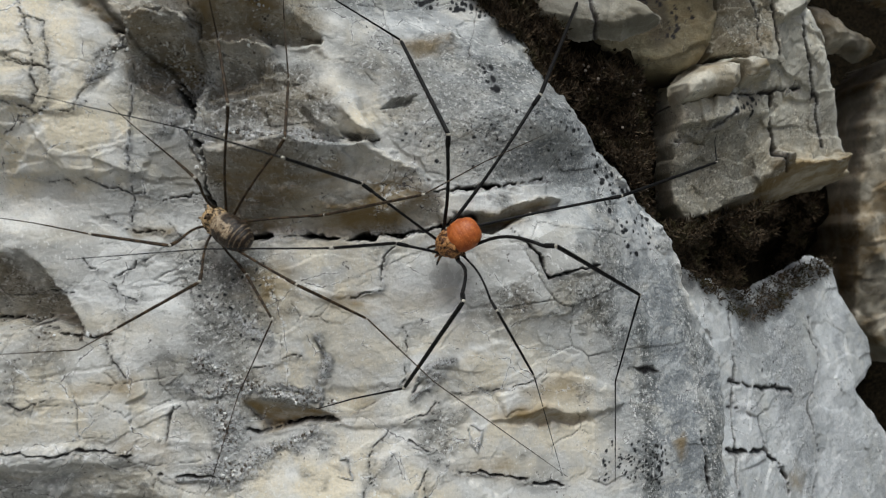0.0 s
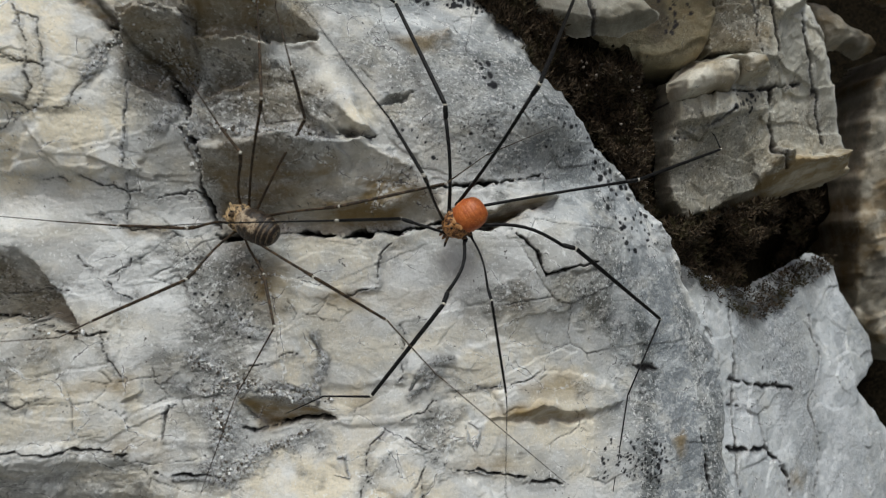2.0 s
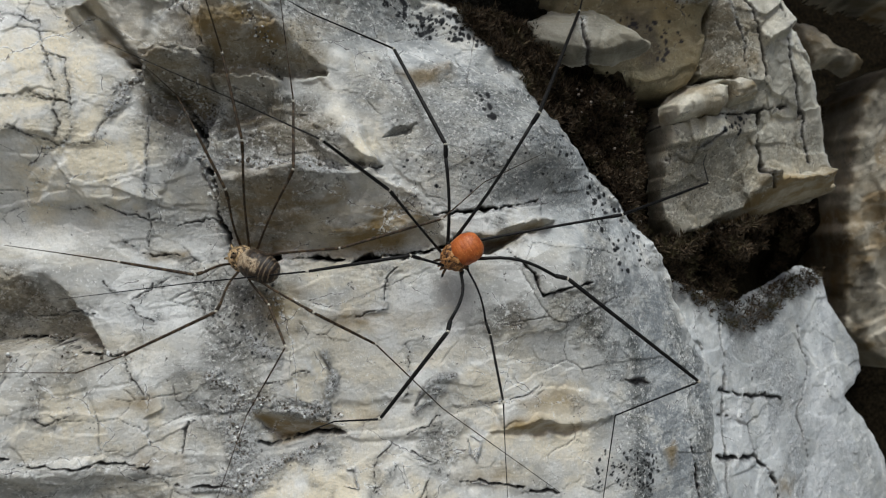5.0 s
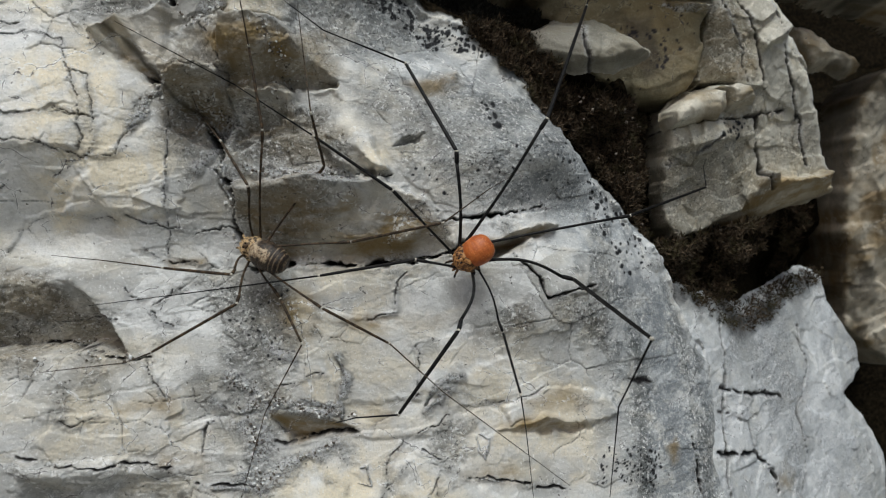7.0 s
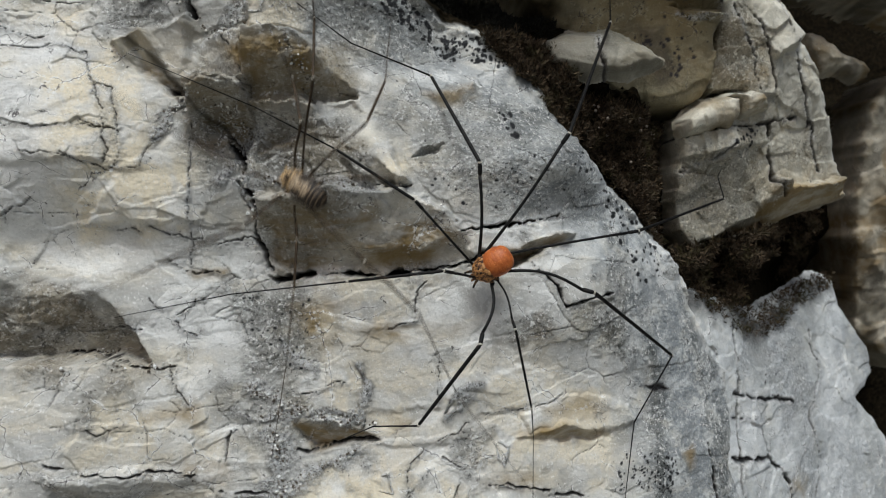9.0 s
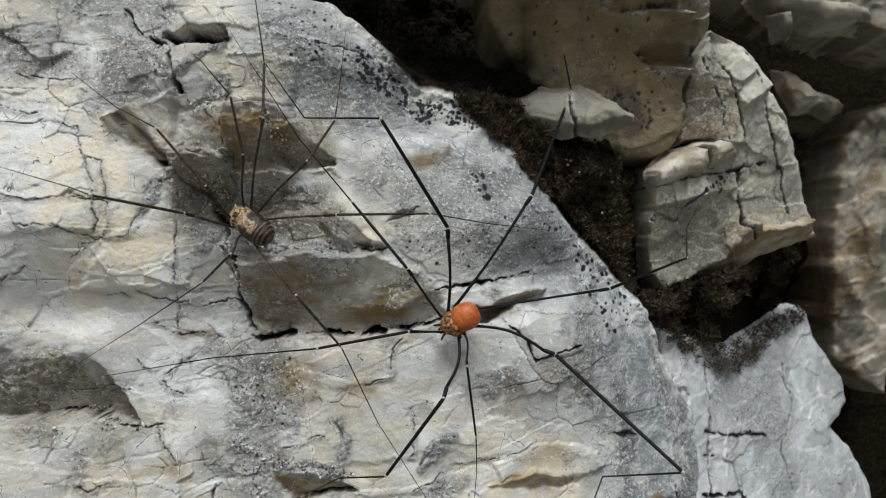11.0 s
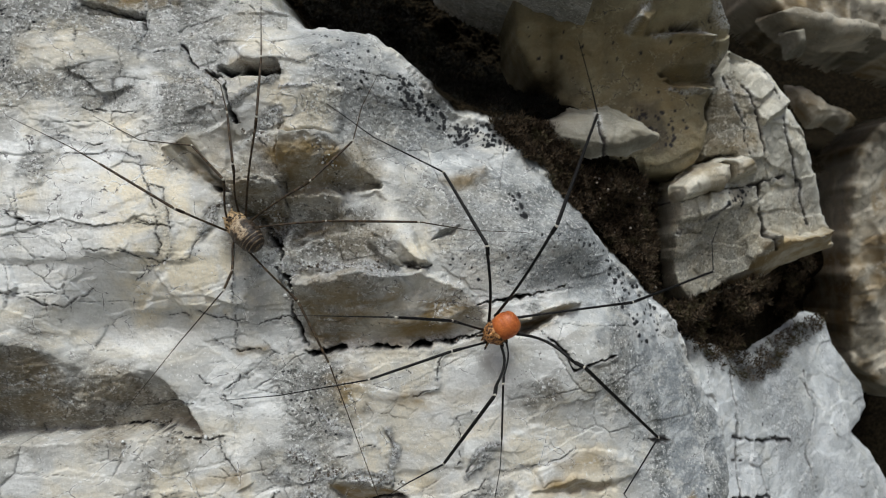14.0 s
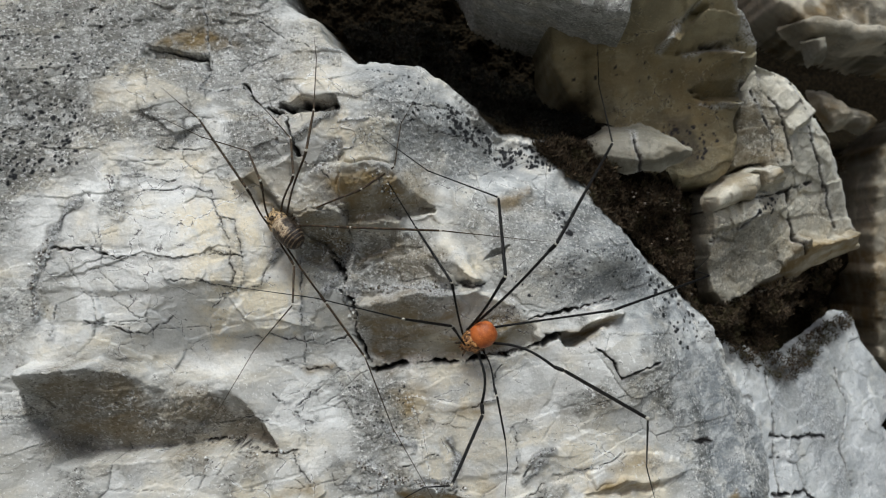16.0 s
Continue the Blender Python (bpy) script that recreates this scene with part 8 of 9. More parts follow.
    BROWN.stand(1, -29.7, 106.0, 2.9, 147)
    BROWN.stand(1.5, -28.4, 105.9, 3.2, 152)
    BROWN.stand(2, -25.3, 105.4, 3.1, 152)
    BROWN.stand(2.5, -25.8, 105.4, 0.5, 156)
    BROWN.stand(3, -25.2, 105.3, -0.0, 156)
    BROWN.stand(3.5, -25.8, 105.4, 0.1, 160)
    BROWN.stand(4, -26.1, 105.5, 0.6, 156)
    BROWN.stand(4.2, -27.2, 105.6, 0.3, 157)
    BROWN.stand(6.5, -27.3, 105.7, 3.0, 154)
    BROWN.stand(7, -28.0, 105.8, 3.6, 153)
    BROWN.stand(7.5, -27.9, 105.8, 3.2, 154)
    BROWN.stand(8, -27.8, 105.8, 3.1, 151)
    BROWN.stand(8.5, -28.1, 105.8, 3.5, 152)
    BROWN.stand(8.8, -28.8, 105.7, 6.4, 156)
    BROWN.stand(9, -24.9, 104.7, 14.9, 145)
    BROWN.stand(9.2, -23.2, 104.6, 22.5, 145)
    BROWN.stand(9.5, -26.3, 104.2, 20.2, 143)
    BROWN.stand(10, -28.0, 103.9, 20.7, 141)
    BROWN.stand(12.5, -32.1, 103.5, 17.7, 148)
    BROWN.stand(13, -32.6, 103.4, 18.1, 145)
    BROWN.stand(13.5, -36.5, 102.0, 20.2, 141)
    BROWN.stand(14, -39.0, 101.1, 22.3, 134)
    BROWN.stand(14.5, -39.3, 101.0, 22.5, 137)
    BROWN.stand(15, -40.7, 100.7, 24.5, 133)
    BROWN.stand(15.2, -41.9, 100.6, 26.6, 135)
    BROWN.stand(15.5, -42.3, 100.6, 27.1, 135)
    BROWN.stand(16, -43.1, 100.5, 27.6, 133)
    BROWN.step(1, 0, (-26.3, 96.1, 17.7), (-29.4, 102.7, 27.4), (-29.1, 94.7, 34.3), (-26.0, 88.8, 30.8))
    BROWN.step(1, 0.5, (-26.4, 96.7, 18.2), (-24.3, 85.5, 22.3), (-27.3, 93.4, 28.7), (-29.3, 98.0, 34.3))
    BROWN.step(1, 1, (-26.6, 96.6, 18.1), (-24.6, 85.1, 21.2), (-27.3, 93.3, 27.4), (-29.2, 98.0, 32.9))
    BROWN.step(1, 1.5, (-26.0, 97.9, 19.4), (-28.9, 104.4, 29.2), (-26.4, 94.1, 29.4), (-28.4, 98.7, 35.0))
    BROWN.step(1, 2, (-21.5, 95.9, 17.9), (-23.6, 103.8, 26.8), (-24.3, 104.8, 37.3), (-23.3, 98.0, 34.2))
    BROWN.step(1, 2.5, (-25.3, 95.5, 15.5), (-27.8, 99.4, 26.6), (-26.3, 89.7, 30.7), (-28.5, 92.7, 37.2))
    BROWN.step(1, 3, (-25.0, 95.7, 15.3), (-28.0, 97.2, 26.9), (-26.5, 87.4, 30.5), (-28.8, 91.1, 36.6))
    BROWN.step(1, 3.5, (-26.4, 96.3, 15.7), (-30.5, 100.1, 26.4), (-33.1, 98.0, 36.4), (-35.8, 101.8, 42.3))
    BROWN.step(1, 4, (-25.9, 96.0, 16.0), (-29.4, 96.8, 27.5), (-28.5, 86.7, 30.6), (-31.2, 90.5, 36.5))
    BROWN.step(1, 4.2, (-26.7, 96.6, 16.0), (-30.0, 97.9, 27.6), (-29.1, 87.8, 30.5), (-31.5, 90.8, 36.8))
    BROWN.step(1, 6.5, (-25.9, 99.5, 20.4), (-27.6, 99.0, 32.4), (-30.7, 104.9, 40.6), (-31.7, 104.3, 48.0))
    BROWN.step(1, 7, (-26.2, 99.4, 20.9), (-28.1, 99.8, 32.8), (-26.7, 89.9, 36.3), (-28.5, 90.7, 43.5))
    BROWN.step(1, 7.5, (-26.3, 99.5, 20.5), (-28.4, 99.7, 32.4), (-27.6, 89.8, 36.2), (-29.7, 91.0, 43.3))
    BROWN.step(1, 8, (-26.2, 98.9, 20.1), (-28.5, 99.7, 32.0), (-30.9, 104.6, 41.1), (-32.2, 103.6, 48.4))
    BROWN.step(1, 8.5, (-26.9, 99.1, 20.7), (-29.1, 98.6, 32.6), (-31.7, 102.9, 41.9), (-33.6, 104.6, 49.0))
    BROWN.step(1, 8.8, (-25.8, 99.9, 23.6), (-24.1, 91.7, 32.4), (-25.4, 96.3, 41.8), (-26.8, 101.9, 46.6))
    BROWN.step(1, 9, (-21.2, 93.9, 28.6), (-22.0, 100.5, 38.8), (-20.6, 90.0, 40.0), (-21.4, 92.5, 47.0))
    BROWN.step(1, 9.2, (-18.2, 92.0, 33.4), (-19.0, 100.3, 42.1), (-19.7, 108.3, 49.0), (-19.8, 112.8, 55.1))
    BROWN.step(1, 9.5, (-21.3, 92.3, 32.2), (-21.4, 98.4, 42.6), (-22.5, 106.2, 49.7), (-22.9, 110.6, 55.8))
    BROWN.step(1, 10, (-21.8, 93.1, 33.4), (-22.4, 101.8, 41.8), (-19.9, 91.7, 43.9), (-20.2, 95.4, 50.4))
    BROWN.step(1, 12.5, (-30.3, 97.2, 35.1), (-32.3, 100.5, 46.5), (-35.2, 105.1, 55.6), (-38.2, 109.6, 60.9))
    BROWN.step(1, 13, (-30.2, 98.0, 35.9), (-31.5, 101.2, 47.5), (-33.3, 106.7, 56.3), (-34.7, 111.6, 61.9))
    BROWN.step(1, 13.5, (-32.2, 96.1, 37.4), (-32.0, 97.8, 49.4), (-33.8, 105.6, 56.3), (-34.3, 107.5, 63.5))
    BROWN.step(1, 14, (-34.5, 94.7, 39.3), (-34.8, 100.2, 50.0), (-36.5, 107.9, 57.1), (-36.7, 109.6, 64.4))
    BROWN.step(1, 14.5, (-33.5, 92.0, 37.2), (-32.3, 94.3, 49.0), (-33.2, 101.8, 56.5), (-33.5, 106.4, 62.5))
    BROWN.step(1, 15, (-33.4, 91.4, 38.4), (-31.0, 93.1, 50.1), (-32.0, 101.3, 56.7), (-32.4, 106.1, 62.5))
    BROWN.step(1, 15.2, (-33.9, 91.4, 40.0), (-31.4, 94.6, 51.4), (-31.9, 102.6, 58.4), (-31.9, 107.1, 64.3))
    BROWN.step(1, 15.5, (-34.6, 90.3, 39.6), (-32.9, 95.5, 50.5), (-33.3, 102.8, 58.1), (-33.7, 106.9, 64.3))
    BROWN.step(1, 16, (-36.0, 88.8, 38.9), (-36.1, 97.8, 47.0), (-35.8, 101.9, 56.8), (-36.9, 107.2, 61.9))
    BROWN.step(2, 0, (-19.9, 102.5, 14.7), (-21.1, 107.6, 24.0), (-21.8, 107.5, 32.3), (-22.5, 109.5, 40.9))
    BROWN.step(2, 0.5, (-19.7, 104.7, 15.3), (-18.6, 95.6, 20.9), (-19.6, 97.4, 28.9), (-20.6, 101.7, 36.7))
    BROWN.step(2, 1, (-20.3, 101.6, 14.3), (-21.3, 107.9, 22.9), (-20.3, 100.1, 25.4), (-21.5, 105.2, 32.5))
    BROWN.step(2, 1.5, (-19.4, 104.1, 15.9), (-18.2, 94.6, 20.6), (-19.6, 96.4, 28.6), (-20.4, 105.2, 27.0))
    BROWN.step(2, 2, (-17.6, 103.8, 16.7), (-17.5, 94.0, 21.2), (-19.8, 95.9, 29.0), (-19.8, 99.3, 37.2))
    BROWN.step(2, 2.5, (-20.3, 100.9, 14.2), (-21.4, 105.2, 23.9), (-22.3, 107.2, 31.9), (-23.1, 108.1, 40.7))
    BROWN.step(2, 3, (-19.6, 101.3, 13.9), (-20.0, 102.7, 24.5), (-20.7, 105.6, 32.2), (-21.8, 110.1, 39.8))
    BROWN.step(2, 3.5, (-20.5, 101.0, 13.9), (-20.6, 103.2, 24.3), (-21.4, 105.7, 32.2), (-22.6, 108.8, 40.5))
    BROWN.step(2, 4, (-19.9, 101.3, 14.1), (-21.1, 105.9, 23.7), (-22.2, 107.9, 31.7), (-23.1, 106.7, 40.4))
    BROWN.step(2, 4.2, (-20.9, 101.1, 13.6), (-21.8, 106.9, 22.6), (-22.6, 106.7, 30.8), (-23.6, 105.9, 39.6))
    BROWN.step(2, 6.5, (-18.4, 106.7, 16.1), (-19.1, 99.1, 23.5), (-20.3, 100.4, 31.6), (-21.7, 103.4, 39.9))
    BROWN.step(2, 7, (-18.7, 106.7, 16.4), (-19.2, 98.3, 22.9), (-20.4, 100.1, 30.9), (-21.7, 102.8, 39.3))
    BROWN.step(2, 7.5, (-18.4, 105.9, 15.8), (-19.1, 97.5, 22.4), (-20.7, 99.8, 30.2), (-21.9, 102.3, 38.6))
    BROWN.step(2, 8, (-18.0, 104.3, 15.2), (-18.5, 95.7, 21.6), (-19.4, 97.5, 29.6), (-20.4, 101.5, 37.5))
    BROWN.step(2, 8.5, (-18.4, 104.8, 15.8), (-19.1, 96.5, 22.4), (-20.2, 98.7, 30.3), (-21.1, 101.2, 38.8))
    BROWN.step(2, 8.8, (-17.5, 105.4, 17.1), (-15.1, 96.6, 22.6), (-14.9, 100.6, 29.9), (-14.6, 104.0, 38.1))
    BROWN.step(2, 9, (-14.5, 97.7, 23.1), (-12.3, 105.0, 30.6), (-12.4, 111.0, 36.4), (-12.1, 116.4, 43.5))
    BROWN.step(2, 9.2, (-13.2, 96.3, 29.4), (-8.8, 102.5, 37.0), (-8.6, 109.6, 41.4), (-7.6, 114.9, 48.4))
    BROWN.step(2, 9.5, (-17.0, 110.3, 31.8), (-12.0, 102.3, 36.9), (-8.8, 104.3, 44.3), (-9.6, 112.3, 48.1))
    BROWN.step(2, 10, (-17.2, 97.9, 29.6), (-14.6, 105.5, 36.7), (-14.8, 110.7, 43.1), (-14.0, 102.9, 47.2))
    BROWN.step(2, 12.5, (-22.5, 96.0, 26.4), (-18.5, 102.7, 33.7), (-17.8, 107.4, 40.5), (-16.1, 112.2, 47.8))
    BROWN.step(2, 13, (-22.9, 95.5, 26.2), (-17.8, 101.4, 33.5), (-17.5, 105.8, 40.5), (-15.8, 111.4, 47.2))
    BROWN.step(2, 13.5, (-25.4, 97.3, 29.7), (-19.3, 103.3, 36.2), (-18.5, 109.3, 42.0), (-16.0, 113.5, 49.4))
    BROWN.step(2, 14, (-26.6, 95.4, 29.2), (-20.6, 101.0, 36.0), (-19.6, 106.1, 42.4), (-17.1, 111.4, 49.2))
    BROWN.step(2, 14.5, (-27.9, 94.5, 30.0), (-23.0, 101.3, 36.6), (-21.7, 106.3, 43.1), (-19.0, 111.3, 50.0))
    BROWN.step(2, 15, (-27.9, 95.3, 30.8), (-22.8, 103.0, 36.3), (-22.0, 107.2, 43.4), (-19.3, 111.8, 50.5))
    BROWN.step(2, 15.2, (-28.4, 96.4, 32.4), (-23.1, 104.3, 37.3), (-22.2, 108.5, 44.4), (-18.5, 101.8, 49.0))
    BROWN.step(2, 15.5, (-28.5, 97.0, 32.8), (-23.2, 105.0, 37.6), (-22.1, 108.6, 45.0), (-18.3, 101.8, 49.4))
    BROWN.step(2, 16, (-28.9, 97.9, 33.1), (-23.8, 106.2, 37.6), (-22.3, 108.2, 45.5), (-18.8, 112.9, 52.2))
    BROWN.step(3, 0, (-30.9, 97.8, 8.9), (-35.6, 104.5, 11.8), (-39.1, 99.6, 15.5), (-43.4, 102.0, 18.9))
    BROWN.step(3, 0.5, (-30.4, 97.8, 8.9), (-35.1, 104.7, 11.4), (-38.6, 99.9, 15.2), (-43.1, 101.1, 19.0))
    BROWN.step(3, 1, (-30.4, 97.7, 8.5), (-35.0, 104.8, 10.7), (-38.4, 99.9, 14.6), (-42.8, 99.4, 18.7))
    BROWN.step(3, 1.5, (-30.0, 98.3, 10.1), (-35.5, 104.5, 12.6), (-39.1, 99.5, 16.0), (-43.5, 102.4, 19.0))
    BROWN.step(3, 2, (-24.9, 99.1, 11.7), (-29.2, 105.4, 15.9), (-33.1, 106.0, 21.7), (-35.0, 102.6, 26.3))
    BROWN.step(3, 2.5, (-31.3, 100.4, 9.5), (-30.6, 91.9, 11.0), (-34.3, 94.0, 16.7), (-37.8, 95.0, 21.5))
    BROWN.step(3, 3, (-28.1, 98.5, 8.1), (-32.4, 105.0, 12.0), (-35.6, 105.6, 18.3), (-38.2, 104.8, 23.6))
    BROWN.step(3, 3.5, (-26.6, 98.2, 7.4), (-27.4, 90.5, 11.3), (-30.8, 92.7, 17.1), (-33.4, 94.0, 22.3))
    BROWN.step(3, 4, (-28.4, 99.4, 9.6), (-32.6, 103.5, 16.0), (-35.7, 104.6, 22.3), (-37.1, 100.8, 26.7))
    BROWN.step(3, 4.2, (-30.1, 100.5, 10.1), (-34.0, 103.5, 17.3), (-36.7, 104.0, 23.8), (-38.2, 100.1, 28.2))
    BROWN.step(3, 6.5, (-28.5, 101.5, 13.6), (-29.4, 93.7, 17.5), (-33.7, 97.9, 21.2), (-39.2, 98.1, 23.7))
    BROWN.step(3, 7, (-28.5, 100.2, 13.1), (-33.1, 103.0, 19.9), (-37.2, 106.3, 24.6), (-36.3, 100.5, 25.9))
    BROWN.step(3, 7.5, (-28.4, 100.4, 12.9), (-33.2, 102.3, 19.8), (-37.6, 105.7, 24.3), (-39.2, 101.3, 28.0))
    BROWN.step(3, 8, (-28.2, 100.3, 12.7), (-33.0, 101.8, 19.8), (-36.9, 105.6, 24.4), (-38.3, 101.1, 28.1))
    BROWN.step(3, 8.5, (-28.7, 100.7, 13.5), (-33.4, 100.5, 20.9), (-37.6, 103.7, 25.6), (-38.7, 99.0, 29.1))
    BROWN.step(3, 8.8, (-27.5, 102.9, 17.3), (-27.5, 95.8, 22.3), (-30.4, 98.8, 28.0), (-33.1, 100.3, 33.2))
    BROWN.step(3, 9, (-23.8, 98.4, 23.5), (-25.7, 102.7, 30.8), (-26.9, 96.9, 34.8), (-29.1, 99.1, 40.0))
    BROWN.step(3, 9.2, (-21.8, 97.2, 29.4), (-23.1, 100.4, 37.4), (-24.5, 103.9, 43.4), (-25.7, 105.5, 49.0))
    BROWN.step(3, 9.5, (-26.0, 98.6, 29.9), (-25.2, 91.9, 35.4), (-27.1, 95.3, 41.3), (-30.2, 96.4, 46.3))
    BROWN.step(3, 10, (-27.5, 99.1, 31.1), (-29.7, 101.2, 39.3), (-29.3, 94.6, 41.8), (-32.7, 95.0, 46.8))
    BROWN.step(3, 12.5, (-31.8, 98.5, 27.7), (-30.7, 90.9, 31.9), (-34.7, 94.1, 36.8), (-39.6, 95.6, 40.0))
    BROWN.step(3, 13, (-32.9, 98.8, 28.7), (-34.4, 100.4, 37.1), (-38.8, 102.7, 42.2), (-40.5, 97.2, 43.9))
    BROWN.step(3, 13.5, (-36.7, 97.9, 31.3), (-38.2, 100.9, 39.3), (-40.1, 101.5, 46.1), (-42.9, 104.8, 50.3))
    BROWN.step(3, 14, (-38.6, 95.5, 32.3), (-39.8, 97.5, 40.7), (-41.9, 101.5, 46.1), (-45.6, 104.8, 49.6))
    BROWN.step(3, 14.5, (-39.1, 96.9, 33.6), (-41.2, 100.1, 41.4), (-44.2, 103.6, 46.8), (-47.8, 105.9, 51.1))
    BROWN.step(3, 15, (-39.1, 96.3, 35.2), (-40.4, 98.5, 43.6), (-44.2, 102.5, 48.0), (-48.6, 102.4, 52.1))
    BROWN.step(3, 15.2, (-39.6, 96.2, 37.1), (-40.6, 100.0, 44.8), (-44.5, 104.5, 48.8), (-48.9, 103.2, 52.7))
    BROWN.step(3, 15.5, (-39.4, 96.3, 37.3), (-40.8, 101.0, 44.5), (-44.8, 105.0, 48.8), (-48.9, 106.3, 52.9))
    BROWN.step(3, 16, (-39.5, 94.5, 35.9), (-40.7, 99.6, 42.9), (-44.6, 103.1, 47.6), (-48.2, 105.9, 51.6))
    BROWN.step(4, 0, (-34.2, 98.3, 0.4), (-44.9, 99.9, 1.9), (-53.2, 102.1, 3.4), (-61.4, 103.9, 4.5))
    BROWN.step(4, 0.5, (-33.8, 98.2, 0.5), (-44.3, 100.2, 2.2), (-52.9, 100.3, 3.6), (-60.7, 103.7, 4.6))
    BROWN.step(4, 1, (-33.6, 98.1, 0.4), (-44.2, 100.0, 2.2), (-52.5, 98.0, 3.7), (-60.1, 101.7, 4.7))
    BROWN.step(4, 1.5, (-31.2, 97.7, 1.4), (-41.3, 101.5, 2.4), (-49.6, 103.9, 3.4), (-58.1, 103.5, 4.3))
    BROWN.step(4, 2, (-31.2, 97.6, 2.2), (-41.3, 101.7, 2.7), (-49.9, 102.9, 3.3), (-58.3, 102.2, 4.1))
    BROWN.step(4, 2.5, (-35.8, 100.3, 1.2), (-46.5, 99.5, 2.7), (-54.6, 102.7, 3.7), (-63.0, 102.0, 4.7))
    BROWN.step(4, 3, (-33.4, 98.7, 0.6), (-43.8, 101.6, 1.9), (-52.4, 103.1, 2.9), (-60.8, 102.5, 3.9))
    BROWN.step(4, 3.5, (-31.6, 97.6, 0.7), (-41.0, 103.0, 1.8), (-49.4, 100.8, 3.0), (-57.6, 99.1, 4.2))
    BROWN.step(4, 4, (-32.6, 97.9, 0.1), (-42.9, 101.4, 1.5), (-51.4, 102.4, 2.7), (-59.9, 102.8, 3.7))
    BROWN.step(4, 4.2, (-33.8, 98.0, -0.5), (-44.4, 100.3, 1.1), (-52.8, 102.1, 2.5), (-61.1, 102.6, 3.8))
    BROWN.step(4, 6.5, (-30.7, 97.7, 0.5), (-41.4, 97.2, 2.4), (-50.0, 98.7, 3.2), (-58.3, 100.3, 4.1))
    BROWN.step(4, 7, (-30.4, 97.9, 0.7), (-40.9, 100.6, 1.7), (-49.4, 102.0, 2.8), (-57.8, 103.0, 3.7))
    BROWN.step(4, 7.5, (-30.2, 97.8, 0.5), (-40.7, 100.9, 1.6), (-49.2, 102.0, 2.5), (-57.7, 102.6, 3.2))
    BROWN.step(4, 8, (-30.1, 97.8, 0.5), (-40.9, 97.7, 1.9), (-49.3, 99.7, 2.7), (-57.6, 101.6, 3.3))
    BROWN.step(4, 8.5, (-30.6, 97.7, 1.2), (-41.3, 99.1, 2.5), (-49.9, 100.3, 3.4), (-58.3, 100.9, 4.0))
    BROWN.step(4, 8.8, (-32.8, 97.4, 5.2), (-43.3, 100.3, 4.4), (-51.9, 101.5, 4.0), (-60.2, 103.2, 3.9))
    BROWN.step(4, 9, (-32.7, 98.0, 17.0), (-42.0, 98.9, 22.6), (-49.2, 100.1, 27.3), (-56.2, 100.6, 32.1))
    BROWN.step(4, 9.2, (-31.7, 98.9, 26.0), (-39.0, 104.3, 32.1), (-43.1, 97.6, 35.7), (-49.6, 98.1, 41.2))
    BROWN.step(4, 9.5, (-30.7, 97.7, 26.1), (-37.1, 103.3, 32.9), (-44.4, 103.9, 37.6), (-51.2, 104.6, 42.6))
    BROWN.step(4, 10, (-31.2, 96.6, 25.6), (-37.8, 101.3, 32.9), (-44.6, 103.4, 37.9), (-51.2, 104.5, 43.1))
    BROWN.step(4, 12.5, (-39.0, 98.5, 23.9), (-41.6, 89.0, 28.7), (-48.6, 90.3, 33.7), (-55.7, 91.7, 38.1))
    BROWN.step(4, 13, (-39.2, 98.2, 24.5), (-47.6, 99.2, 31.3), (-54.7, 101.0, 36.0), (-61.8, 101.7, 40.6))
    BROWN.step(4, 13.5, (-40.9, 96.6, 27.6), (-48.9, 102.1, 32.5), (-56.6, 100.9, 36.3), (-64.7, 100.2, 38.8))
    BROWN.step(4, 14, (-40.2, 95.6, 30.0), (-46.8, 101.4, 36.3), (-55.4, 101.6, 37.6), (-62.8, 101.4, 41.8))
    BROWN.step(4, 14.5, (-42.4, 95.5, 30.2), (-50.4, 99.5, 36.4), (-58.6, 100.6, 39.0), (-65.9, 101.1, 43.3))
    BROWN.step(4, 15, (-44.5, 95.0, 32.0), (-51.1, 98.2, 40.1), (-59.3, 100.2, 42.2), (-66.4, 101.0, 46.8))
    BROWN.step(4, 15.2, (-45.9, 94.9, 33.9), (-51.9, 97.7, 42.6), (-59.9, 100.5, 44.3), (-66.9, 101.7, 49.0))
    BROWN.step(4, 15.5, (-45.6, 95.0, 34.7), (-51.0, 100.3, 42.5), (-59.2, 102.4, 44.6), (-66.2, 102.0, 49.5))
    BROWN.step(4, 16, (-45.2, 95.0, 35.4), (-49.1, 103.0, 41.7), (-57.2, 102.5, 44.8), (-64.6, 102.7, 49.0))
    BROWN.step(5, 0, (-30.5, 98.5, -4.1), (-42.7, 102.6, -10.4), (-45.2, 97.3, -12.5), (-56.6, 95.9, -13.0))
    BROWN.step(5, 0.5, (-30.4, 98.5, -4.2), (-42.6, 102.5, -10.5), (-45.1, 97.2, -12.6), (-56.6, 96.2, -13.2))
    BROWN.step(5, 1, (-30.7, 98.6, -4.3), (-42.9, 102.8, -10.6), (-45.7, 97.7, -12.7), (-57.2, 96.7, -13.1))
    BROWN.step(5, 1.5, (-31.4, 98.4, -4.2), (-32.2, 84.5, -7.5), (-37.7, 86.3, -9.7), (-48.9, 87.9, -11.6))
    BROWN.step(5, 2, (-31.7, 98.9, -4.2), (-44.7, 101.2, -9.6), (-45.9, 95.2, -11.0), (-57.3, 93.6, -11.6))
    BROWN.step(5, 2.5, (-29.3, 96.9, -5.2), (-42.5, 98.6, -10.3), (-48.4, 97.2, -11.7), (-51.0, 86.0, -11.0))
